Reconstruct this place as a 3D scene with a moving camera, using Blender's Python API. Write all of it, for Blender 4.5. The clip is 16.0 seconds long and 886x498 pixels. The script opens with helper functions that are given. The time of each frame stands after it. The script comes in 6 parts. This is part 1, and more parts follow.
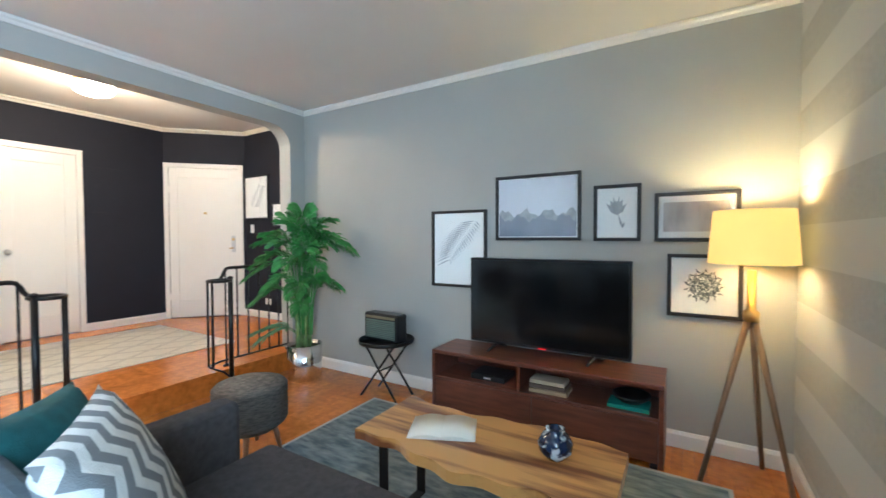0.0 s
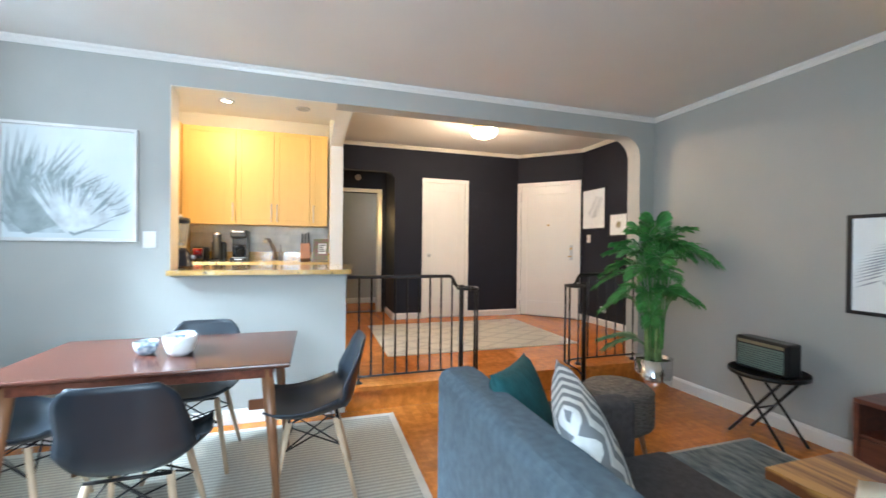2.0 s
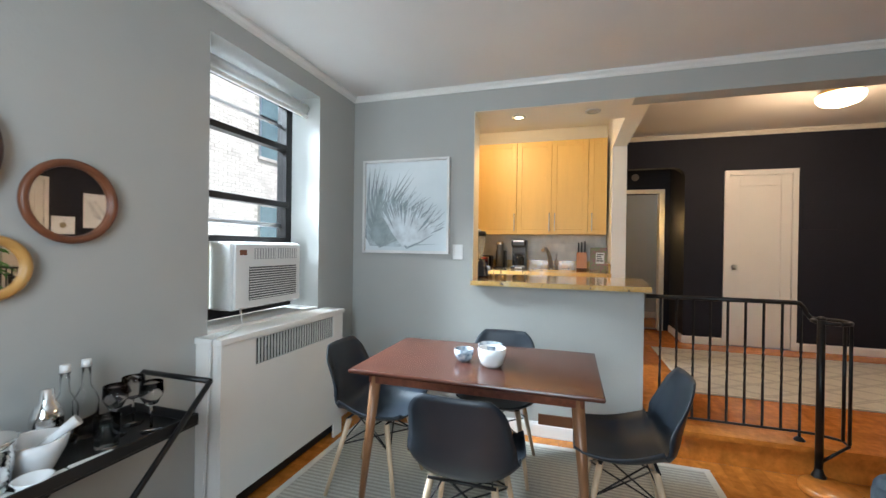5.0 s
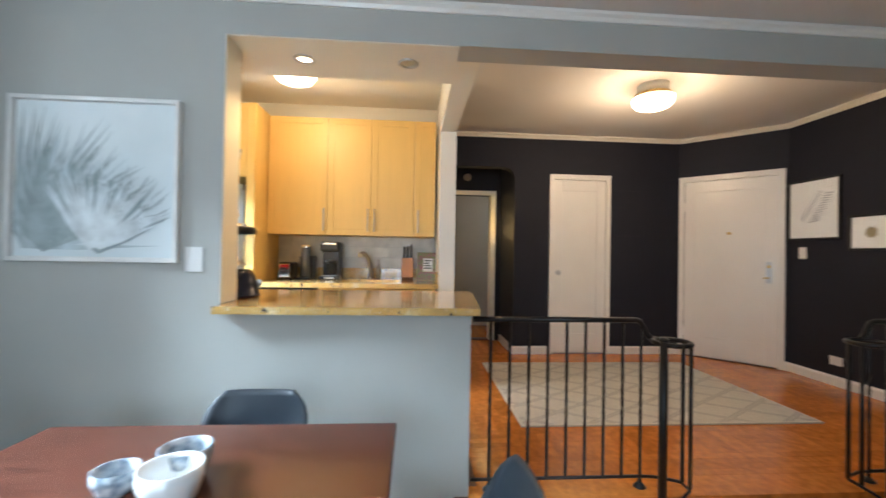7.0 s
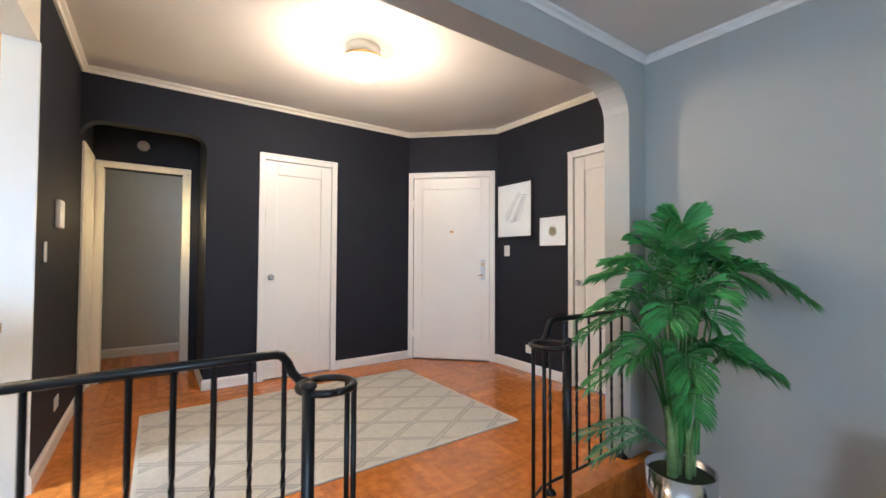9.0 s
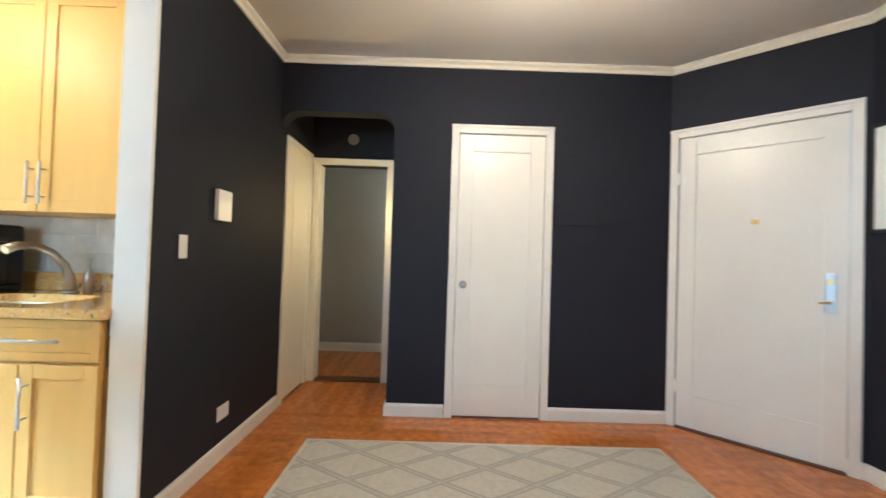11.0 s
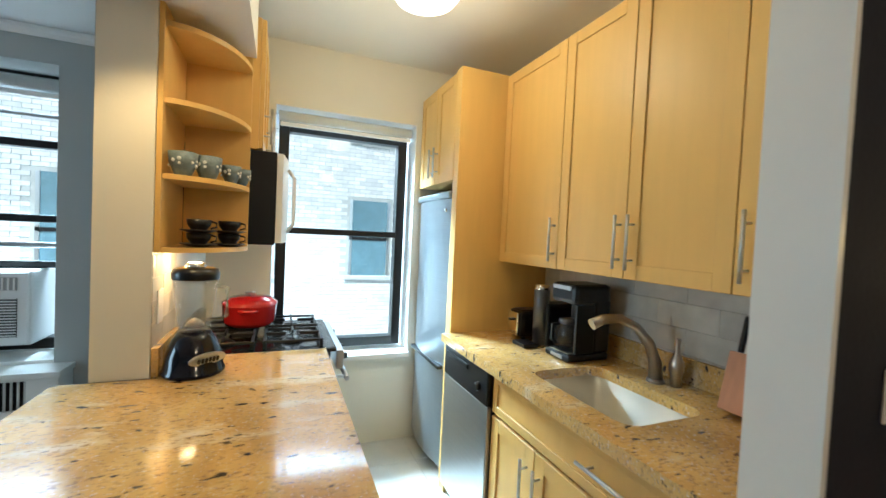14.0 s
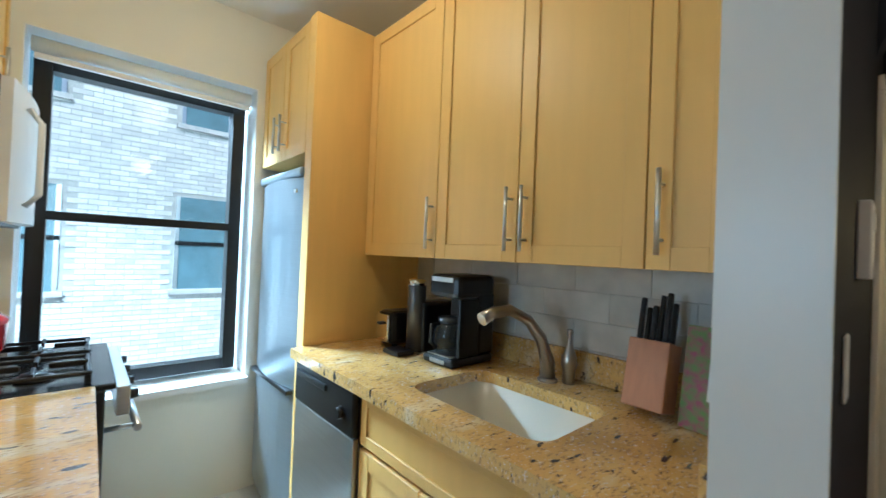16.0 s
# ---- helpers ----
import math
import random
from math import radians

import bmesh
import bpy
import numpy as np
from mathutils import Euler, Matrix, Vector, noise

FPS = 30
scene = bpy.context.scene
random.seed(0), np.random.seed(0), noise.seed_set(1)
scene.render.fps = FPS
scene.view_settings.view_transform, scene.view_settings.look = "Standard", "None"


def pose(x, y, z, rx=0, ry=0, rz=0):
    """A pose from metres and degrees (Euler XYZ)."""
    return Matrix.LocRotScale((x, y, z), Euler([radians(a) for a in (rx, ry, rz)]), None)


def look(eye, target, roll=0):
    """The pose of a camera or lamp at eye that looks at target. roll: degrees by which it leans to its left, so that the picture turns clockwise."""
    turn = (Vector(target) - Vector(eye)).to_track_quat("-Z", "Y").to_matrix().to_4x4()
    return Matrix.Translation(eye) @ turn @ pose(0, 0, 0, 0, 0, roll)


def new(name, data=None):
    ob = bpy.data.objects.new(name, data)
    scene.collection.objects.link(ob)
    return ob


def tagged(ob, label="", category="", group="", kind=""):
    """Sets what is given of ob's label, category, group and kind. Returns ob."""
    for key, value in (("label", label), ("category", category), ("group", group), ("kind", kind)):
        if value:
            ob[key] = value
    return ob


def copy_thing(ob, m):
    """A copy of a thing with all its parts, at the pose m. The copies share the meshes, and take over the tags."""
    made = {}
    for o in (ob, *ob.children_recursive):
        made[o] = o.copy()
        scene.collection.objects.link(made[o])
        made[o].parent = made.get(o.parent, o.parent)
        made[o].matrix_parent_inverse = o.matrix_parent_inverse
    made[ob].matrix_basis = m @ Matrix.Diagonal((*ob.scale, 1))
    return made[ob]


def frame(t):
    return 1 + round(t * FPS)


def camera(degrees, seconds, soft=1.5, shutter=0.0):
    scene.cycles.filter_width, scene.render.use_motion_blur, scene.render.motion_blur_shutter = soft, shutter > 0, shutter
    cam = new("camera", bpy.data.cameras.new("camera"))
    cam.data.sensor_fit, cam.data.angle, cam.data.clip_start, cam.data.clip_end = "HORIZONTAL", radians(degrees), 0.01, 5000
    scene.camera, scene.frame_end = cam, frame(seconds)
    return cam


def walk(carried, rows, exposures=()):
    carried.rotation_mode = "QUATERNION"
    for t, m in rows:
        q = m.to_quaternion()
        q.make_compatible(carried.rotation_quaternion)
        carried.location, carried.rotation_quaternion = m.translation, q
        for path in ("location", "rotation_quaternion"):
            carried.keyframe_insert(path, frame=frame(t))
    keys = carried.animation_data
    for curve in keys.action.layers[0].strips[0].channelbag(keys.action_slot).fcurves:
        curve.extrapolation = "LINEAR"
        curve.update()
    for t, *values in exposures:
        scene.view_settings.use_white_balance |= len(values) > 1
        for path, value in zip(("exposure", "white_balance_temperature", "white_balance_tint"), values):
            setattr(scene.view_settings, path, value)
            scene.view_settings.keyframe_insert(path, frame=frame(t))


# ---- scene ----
cam = camera(95.2, 16.0, 1.5, 0.3)
PATH = [
    (0, (1.277, 1.982, 1.091), (0.253, 3.699, 1.036), -0.2),
    (0.5, (1.251, 1.944, 1.09), (-0.045, 3.466, 1.052), 0.1),
    (1, (1.189, 1.816, 1.082), (-0.367, 3.072, 1.061), 0.4),
    (1.5, (1.164, 1.73, 1.08), (-0.604, 2.666, 1.069), 0.5),
    (2, (1.144, 1.638, 1.084), (-0.764, 2.237, 1.074), 0.6),
    (2.5, (1.144, 1.544, 1.1), (-0.843, 1.774, 1.09), 0.7),
    (3, (1.155, 1.445, 1.111), (-0.839, 1.289, 1.107), 0.7),
    (3.5, (1.173, 1.36, 1.118), (-0.759, 0.842, 1.116), 0.7),
    (3.7, (1.176, 1.345, 1.122), (-0.722, 0.712, 1.117), 0.7),
    (5.8, (0.542, 1.41, 1.16), (-1.4, 0.932, 1.138), 1.1),
    (6, (0.426, 1.419, 1.162), (-1.53, 1.001, 1.146), 1.1),
    (6.5, (0.15, 1.482, 1.173), (-1.832, 1.217, 1.167), 1.3),
    (7, (-0.102, 1.583, 1.159), (-2.097, 1.722, 1.182), 1.0),
    (7.5, (-0.223, 1.849, 1.176), (-2.111, 2.508, 1.211), 0.4),
    (8, (-0.367, 2.028, 1.176), (-2.054, 3.102, 1.22), 0.2),
    (8.2, (-0.43, 2.073, 1.167), (-2.045, 3.252, 1.215), 0.2),
    (10.3, (-1.503, 3.0, 1.13), (-3.378, 3.69, 1.176), 1.5),
    (10.5, (-1.629, 3.042, 1.135), (-3.563, 3.549, 1.173), 1.6),
    (11, (-1.852, 3.104, 1.157), (-3.852, 3.117, 1.194), 1.8),
    (11.5, (-2.078, 3.103, 1.173), (-4.014, 2.601, 1.193), 2.2),
    (12, (-2.255, 3.046, 1.284), (-3.922, 1.94, 1.27), 2.6),
    (12.5, (-2.385, 2.977, 1.357), (-3.705, 1.475, 1.3), 3.0),
    (13, (-2.479, 2.831, 1.438), (-3.492, 1.108, 1.376), 2.8),
    (13.5, (-2.53, 2.579, 1.426), (-3.37, 0.766, 1.356), 2.8),
    (14, (-2.6, 2.309, 1.434), (-3.356, 0.458, 1.374), 2.7),
    (14.5, (-2.659, 2.111, 1.405), (-3.398, 0.253, 1.367), 2.6),
    (15, (-2.689, 1.971, 1.385), (-3.556, 0.169, 1.37), 2.6),
    (15.5, (-2.723, 1.928, 1.34), (-3.878, 0.295, 1.35), 2.5),
    (16, (-2.771, 1.972, 1.327), (-4.102, 0.48, 1.353), 2.3),
]
LIGHT = [(0, 1.1, 5250, 6), (1, 1.03, 5350, 7), (3.5, 0.28, 6300, 14), (6, -0.1, 6350, 14), (7, 0.07, 6050, 12), (8, 0.78, 5350, 12), (10.5, 0.8, 5100, 4), (12.5, 0.42, 5000, 2), (13.5, -0.12, 5450, 2), (14.5, -0.6, 5200, -1), (15.5, -0.8, 4950, -2), (16, -0.6, 4900, 0)]
walk(cam, [(t, look(eye, target, roll)) for t, eye, target, roll in PATH], LIGHT)

# ---- light ----
world = bpy.data.worlds.new("sky")
scene.world = world
world.use_nodes = True
wn = world.node_tree.nodes
sky = wn.new("ShaderNodeTexSky")
sky.sky_type, sky.sun_disc = "NISHITA", False
sky.sun_elevation, sky.sun_rotation = radians(47), radians(24)
world.node_tree.links.new(sky.outputs[0], wn["Background"].inputs[0])
wn["Background"].inputs[1].default_value = 0.15


def lamp(name, kind, m, watts, colour, size=0.1, size_y=None, spot=None):
    data = bpy.data.lights.new(name, kind)
    data.energy, data.color = watts, colour
    if kind == "AREA":
        data.size = size
        if size_y:
            data.shape, data.size_y = "RECTANGLE", size_y
    elif kind == "SUN":
        data.angle = size
    else:
        data.shadow_soft_size = size
    if spot:
        data.spot_size, data.spot_blend = radians(spot), 0.6
    ob = new(name, data)
    ob.matrix_world = m
    return ob


WARM, AMBER, DAY = (1.0, 0.70, 0.42), (1.0, 0.64, 0.27), (0.73, 0.905, 1.0)
lamp("sun", "SUN", look((4, 9, 10.5), (0, 0, 0)), 5.0, (1.0, 0.96, 0.9), 0.01)
lamp("sky_light_living", "AREA", look((-1.0, -3.0, 4.05), (-1.05, -0.4, 1.55)), 3100, DAY, 2.6, 1.1)
lamp("sky_light_kitchen", "AREA", look((-3.6, -3.0, 3.9), (-3.0, -0.4, 1.45)), 210, DAY, 2.0, 1.0)
lamp("east_window_light", "AREA", look((1.93, 0.95, 1.45), (0.0, 1.2, 1.15)), 60, DAY, 1.1, 1.35)
# unseen fill lamp added to lift the grey far room
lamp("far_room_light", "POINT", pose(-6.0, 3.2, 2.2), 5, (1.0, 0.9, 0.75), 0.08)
# added amber fill without a fixture, warms the bath door and hall casings
lamp("hall_light", "POINT", pose(-5.2, 2.5, 1.5), 6, (1.0, 0.64, 0.22), 0.06)

# ---- materials ----
def mat(name, colour, rough=0.5, metal=0.0, vary=0.12, scale=6.0, bump=0.0, bscale=80.0, coat=0.0, stretch=None, second=None, trans=0.0, emit=0.0, rand=0.0, ior=1.45, alpha=1.0):
    m = bpy.data.materials.new(name)
    m.use_nodes = True
    nt = m.node_tree
    n, l = nt.nodes, nt.links
    b = n["Principled BSDF"]
    b.inputs["Roughness"].default_value, b.inputs["Metallic"].default_value = rough, metal
    b.inputs["Coat Weight"].default_value, b.inputs["Coat Roughness"].default_value = coat, 0.12
    b.inputs["Transmission Weight"].default_value, b.inputs["IOR"].default_value = trans, ior
    b.inputs["Alpha"].default_value = alpha
    geo = n.new("ShaderNodeNewGeometry")
    mp = n.new("ShaderNodeMapping")
    if stretch:
        mp.inputs["Scale"].default_value = stretch
    l.new(geo.outputs["Position"], mp.inputs["Vector"])
    no = n.new("ShaderNodeTexNoise")
    no.inputs["Scale"].default_value, no.inputs["Detail"].default_value = scale, 6
    l.new(mp.outputs[0], no.inputs["Vector"])
    mix = n.new("ShaderNodeMix")
    mix.data_type = "RGBA"
    lo = [max(0, c * (1 - vary)) for c in colour] if second is None else list(second)
    hi = [min(1, c * (1 + vary)) for c in colour] if second is None else list(colour)
    mix.inputs[6].default_value, mix.inputs[7].default_value = (*lo, 1), (*hi, 1)
    ramp = n.new("ShaderNodeMapRange")
    ramp.inputs[1].default_value, ramp.inputs[2].default_value = 0.3, 0.7
    l.new(no.outputs[0], ramp.inputs[0])
    l.new(ramp.outputs[0], mix.inputs[0])
    last = mix.outputs[2]
    if rand:
        oi = n.new("ShaderNodeObjectInfo")
        add = n.new("ShaderNodeMath")
        add.operation = "ADD"
        l.new(oi.outputs["Random"], add.inputs[0])
        l.new(geo.outputs["Random Per Island"], add.inputs[1])
        fr = n.new("ShaderNodeMath")
        fr.operation = "FRACT"
        l.new(add.outputs[0], fr.inputs[0])
        hsv = n.new("ShaderNodeHueSaturation")
        mr = n.new("ShaderNodeMapRange")
        mr.inputs[3].default_value, mr.inputs[4].default_value = 1 - rand, 1 + rand
        l.new(fr.outputs[0], mr.inputs[0])
        l.new(mr.outputs[0], hsv.inputs["Value"])
        l.new(last, hsv.inputs["Color"])
        last = hsv.outputs[0]
    l.new(last, b.inputs["Base Color"])
    if bump:
        nb = n.new("ShaderNodeTexNoise")
        nb.inputs["Scale"].default_value, nb.inputs["Detail"].default_value = bscale, 4
        l.new(mp.outputs[0], nb.inputs["Vector"])
        bp = n.new("ShaderNodeBump")
        bp.inputs["Strength"].default_value, bp.inputs["Distance"].default_value = bump, 0.01
        l.new(nb.outputs[0], bp.inputs["Height"])
        l.new(bp.outputs[0], b.inputs["Normal"])
    if emit:
        b.inputs["Emission Color"].default_value = (*colour, 1)
        b.inputs["Emission Strength"].default_value = emit
    return m


GREY = mat("grey wall paint", (0.415, 0.415, 0.39), 0.55, vary=0.03, scale=2, bump=0.06, bscale=60)
NAVY = mat("navy wall paint", (0.008, 0.0095, 0.019), 0.72, vary=0.1, scale=3, bump=0.1, bscale=70)
WHITEP = mat("white gloss paint", (0.78, 0.76, 0.72), 0.3, vary=0.02, scale=3, bump=0.04, bscale=40)
CEIL = mat("ceiling paint", (0.72, 0.70, 0.67), 0.7, vary=0.03, scale=1.5, bump=0.08, bscale=30)
CREAM = mat("cream kitchen paint", (0.78, 0.74, 0.64), 0.5, vary=0.02, scale=2, bump=0.05)
MAPLE = mat("maple veneer", (0.70, 0.44, 0.125), 0.42, vary=0.035, scale=7, stretch=(3, 3, 0.35), bump=0.02, bscale=120)
OAK = mat("oak floor", (0.50, 0.168, 0.027), 0.27, vary=0.22, scale=14, stretch=(1.5, 1.5, 1.5), rand=0.16, coat=0.15, bump=0.04, bscale=50)
OAKD = mat("dark joint", (0.10, 0.035, 0.012), 0.5)
WALNUT = mat("walnut veneer", (0.13, 0.040, 0.022), 0.3, vary=0.35, scale=10, stretch=(0.5, 4, 4), coat=0.25)
WALNUTY = mat("walnut table top", (0.062, 0.018, 0.010), 0.25, vary=0.3, scale=10, stretch=(4, 0.5, 4), coat=0.3)
BLACK = mat("black metal", (0.012, 0.011, 0.011), 0.35, 0.3, vary=0.2)
BPLAS = mat("black plastic", (0.006, 0.006, 0.007), 0.3, vary=0.1)
CHAIRP = mat("charcoal shell plastic", (0.013, 0.019, 0.027), 0.42, vary=0.1)
BEECH = mat("pale beech", (0.55, 0.40, 0.26), 0.45, vary=0.15, scale=10, stretch=(4, 4, 0.6))
STEEL = mat("brushed steel", (0.55, 0.56, 0.57), 0.28, 0.95, vary=0.05, scale=30, stretch=(0.2, 0.2, 8))
CHROME = mat("chrome", (0.8, 0.8, 0.8), 0.08, 1.0, vary=0.02)
BRASS = mat("brass", (0.55, 0.38, 0.14), 0.3, 0.9)
GLASS = mat("clear glass", (1, 1, 1), 0.02, trans=1.0, vary=0.0, ior=1.2)
GLASSW = mat("thin drinking glass", (1, 1, 1), 0.02, trans=1.0, vary=0.0, ior=1.2)
JUGG = mat("clear jug glass", (0.45, 0.48, 0.48), 0.03, vary=0.0, alpha=0.22)
MIRROR = mat("mirror glass", (0.9, 0.9, 0.9), 0.015, 1.0, vary=0.0)
SCREEN = mat("dark screen", (0.006, 0.006, 0.007), 0.12, vary=0.0)
SOFA = mat("slate sofa cloth", (0.085, 0.120, 0.150), 0.9, vary=0.2, scale=40, bump=0.5, bscale=500)
SOFAD = mat("brown grey seat cloth", (0.060, 0.052, 0.052), 0.95, vary=0.25, scale=40, bump=0.5, bscale=500)
TEAL = mat("teal cloth", (0.012, 0.075, 0.08), 0.85, vary=0.2, scale=30, bump=0.3, bscale=300)
PAPER = mat("white paper", (0.75, 0.75, 0.73), 0.7, vary=0.02)
WPLAS = mat("white plastic", (0.75, 0.74, 0.72), 0.35, vary=0.02)
RED = mat("red enamel", (0.50, 0.012, 0.012), 0.12, vary=0.1, coat=0.6)
LEAF = mat("palm leaf", (0.07, 0.26, 0.06), 0.42, vary=0.35, scale=8, rand=0.3)
SHADE = mat("lamp shade", (0.95, 0.62, 0.16), 0.8, vary=0.04, emit=0.42)
GLOW = mat("lit bulb glass", (1.0, 0.86, 0.62), 0.3, vary=0.0, emit=9.0)
CERAMIC = mat("white ceramic", (0.75, 0.76, 0.76), 0.15, vary=0.04, coat=0.4)
VASEC = mat("blue and white glaze", (0.50, 0.56, 0.60), 0.15, second=(0.006, 0.015, 0.045), scale=17, coat=0.5)
VASEC.node_tree.nodes["Map Range"].inputs[1].default_value, VASEC.node_tree.nodes["Map Range"].inputs[2].default_value = 0.50, 0.56
BLUEC = mat("blue patterned ceramic", (0.55, 0.58, 0.60), 0.2, second=(0.04, 0.09, 0.15), scale=38, coat=0.4)
ROPE = mat("twined grey brown straw", (0.20, 0.17, 0.14), 0.9, second=(0.07, 0.06, 0.055), scale=30, stretch=(1, 1, 7), bump=0.8, bscale=60)
LIVE = mat("honey live edge wood", (0.58, 0.30, 0.09), 0.3, second=(0.17, 0.055, 0.018), scale=2.6, stretch=(0.45, 4.5, 4.5), coat=0.3)
LIVE.node_tree.nodes["Map Range"].inputs[1].default_value, LIVE.node_tree.nodes["Map Range"].inputs[2].default_value = 0.41, 0.54
KTILE = mat("pale kitchen floor tile", (0.62, 0.60, 0.54), 0.3, vary=0.05, scale=8, rand=0.04)
BTILE = mat("pale marble tile", (0.53, 0.50, 0.44), 0.35, vary=0.14, scale=9, rand=0.07)
GROUT = mat("grout", (0.47, 0.46, 0.42), 0.8)
GRIP = mat("grey painted slat", (0.50, 0.50, 0.48), 0.5)
SLATEC = mat("slate blue stoneware", (0.13, 0.17, 0.19), 0.45, vary=0.25, scale=30, bump=0.3, bscale=90)
SILVER = mat("silver blind", (0.72, 0.73, 0.72), 0.5, vary=0.02)


def granite():
    m = mat("speckled gold granite", (0.74, 0.48, 0.16), 0.10, second=(0.48, 0.28, 0.08), scale=7, stretch=(1, 0.5, 1), coat=0.7)
    n, l = m.node_tree.nodes, m.node_tree.links
    b = n["Principled BSDF"]
    base = b.inputs["Base Color"].links[0].from_socket
    geo = n.new("ShaderNodeNewGeometry")
    mp = n.new("ShaderNodeMapping")
    mp.inputs["Rotation"].default_value, mp.inputs["Scale"].default_value = (0, 0, 0.35), (0.75, 1.9, 1)
    l.new(geo.outputs["Position"], mp.inputs["Vector"])
    for sc, det, a, z, col in ((6, 4, 0.55, 0.72, (0.74, 0.62, 0.40, 1)), (80, 6, 0.54, 0.66, (0.36, 0.23, 0.10, 1)), (110, 3, 0.60, 0.72, (0.70, 0.64, 0.55, 1)), (21, 7, 0.63, 0.67, (0.045, 0.04, 0.045, 1))):
        no = n.new("ShaderNodeTexNoise")
        no.inputs["Scale"].default_value, no.inputs["Detail"].default_value = sc, det
        l.new(mp.outputs[0], no.inputs["Vector"])
        mr = n.new("ShaderNodeMapRange")
        mr.inputs[1].default_value, mr.inputs[2].default_value = a, z
        l.new(no.outputs[0], mr.inputs[0])
        mx = n.new("ShaderNodeMix")
        mx.data_type = "RGBA"
        mx.inputs[7].default_value = col
        l.new(mr.outputs[0], mx.inputs[0])
        l.new(base, mx.inputs[6])
        base = mx.outputs[2]
    l.new(base, b.inputs["Base Color"])
    return m


GRANITE = granite()


def pattern(name, ca, cb, rough, fn, local=False):
    """A cloth whose two colours are mixed by a mask built from the world position."""
    m = mat(name, ca, rough, vary=0.08, scale=40, bump=0.5, bscale=350)
    n, l = m.node_tree.nodes, m.node_tree.links
    b = n["Principled BSDF"]
    base = b.inputs["Base Color"].links[0].from_socket
    geo = n.new("ShaderNodeNewGeometry")
    sep = n.new("ShaderNodeSeparateXYZ")
    if local:
        geo = n.new("ShaderNodeTexCoord")
    l.new(geo.outputs["Object" if local else "Position"], sep.inputs[0])

    def M(op, a, c=0.0):
        q = n.new("ShaderNodeMath")
        q.operation = op
        for i, v in enumerate((a, c)):
            if isinstance(v, (int, float)):
                q.inputs[i].default_value = v
            else:
                l.new(v, q.inputs[i])
        return q.outputs[0]
    mask = fn(M, sep.outputs[0], sep.outputs[1], sep.outputs[2])
    mx = n.new("ShaderNodeMix")
    mx.data_type = "RGBA"
    mx.inputs[7].default_value = (*cb, 1)
    l.new(mask, mx.inputs[0])
    l.new(base, mx.inputs[6])
    l.new(mx.outputs[2], b.inputs["Base Color"])
    return m


def lines(M, u, period, width):
    return M("LESS_THAN", M("FRACT", M("DIVIDE", u, period)), width)


def lattice(M, x, y, z):
    a, b = M("ADD", x, M("MULTIPLY", y, 0.62)), M("SUBTRACT", x, M("MULTIPLY", y, 0.62))
    wide = M("MAXIMUM", lines(M, M("ADD", a, 20), 0.30, 0.16), lines(M, M("ADD", b, 20), 0.30, 0.16))
    gap = M("MAXIMUM", lines(M, M("ADD", a, 19.982), 0.30, 0.04), lines(M, M("ADD", b, 19.982), 0.30, 0.04))
    return M("MULTIPLY", M("SUBTRACT", wide, M("MULTIPLY", gap, 0.7)), 0.75)


def wovenlines(M, x, y, z):
    return M("MULTIPLY", lines(M, M("ADD", x, 20), 0.030, 0.5), 0.6)


def chevron(M, x, y, z):
    zig = M("ABSOLUTE", M("SUBTRACT", M("FRACT", M("DIVIDE", M("ADD", x, 20), 0.105)), 0.5))
    return lines(M, M("ADD", M("ADD", y, 5), M("MULTIPLY", zig, 0.085)), 0.068, 0.5)


def stripes(M, x, y, z):
    return M("MULTIPLY", lines(M, M("ADD", z, 5.05), 0.40, 0.5), 1.0)


RUG1 = pattern("ivory lattice rug", (0.56, 0.53, 0.47), (0.36, 0.34, 0.32), 0.95, lattice)
RUG2 = pattern("ribbed jute rug", (0.50, 0.47, 0.40), (0.26, 0.26, 0.23), 0.95, wovenlines)
RUGW = mat("rug border", (0.60, 0.57, 0.50), 0.95, bump=0.4, bscale=300)
RUG3 = mat("faded blue grey rug", (0.28, 0.32, 0.32), 0.95, second=(0.07, 0.10, 0.13), scale=9, stretch=(1, 3, 1), bump=0.5, bscale=300)
CHEV = pattern("chevron cloth", (0.68, 0.68, 0.66), (0.20, 0.21, 0.22), 0.9, chevron, True)
STRIPED = pattern("striped wall paper", (0.43, 0.44, 0.42), (0.55, 0.56, 0.54), 0.5, stripes)


# ---- building helpers ----
def box(bm, x0, x1, y0, y1, z0, z1, m=None):
    vs = [bm.verts.new((m @ Vector(p)) if m else p) for p in ((x0, y0, z0), (x1, y0, z0), (x1, y1, z0), (x0, y1, z0), (x0, y0, z1), (x1, y0, z1), (x1, y1, z1), (x0, y1, z1))]
    for f in ((0, 3, 2, 1), (4, 5, 6, 7), (0, 1, 5, 4), (1, 2, 6, 5), (2, 3, 7, 6), (3, 0, 4, 7)):
        bm.faces.new([vs[i] for i in f])


def rbox(bm, x0, x1, y0, y1, z0, z1, b=0.005, seg=2, m=None):
    t = bmesh.new()
    box(t, min(x0, x1), max(x0, x1), min(y0, y1), max(y0, y1), min(z0, z1), max(z0, z1))
    bmesh.ops.bevel(t, geom=t.edges[:], offset=b, segments=seg, affect="EDGES", profile=0.5)
    if m:
        t.transform(m)
    me = bpy.data.meshes.new("t")
    t.to_mesh(me)
    bm.from_mesh(me)
    bpy.data.meshes.remove(me)
    t.free()


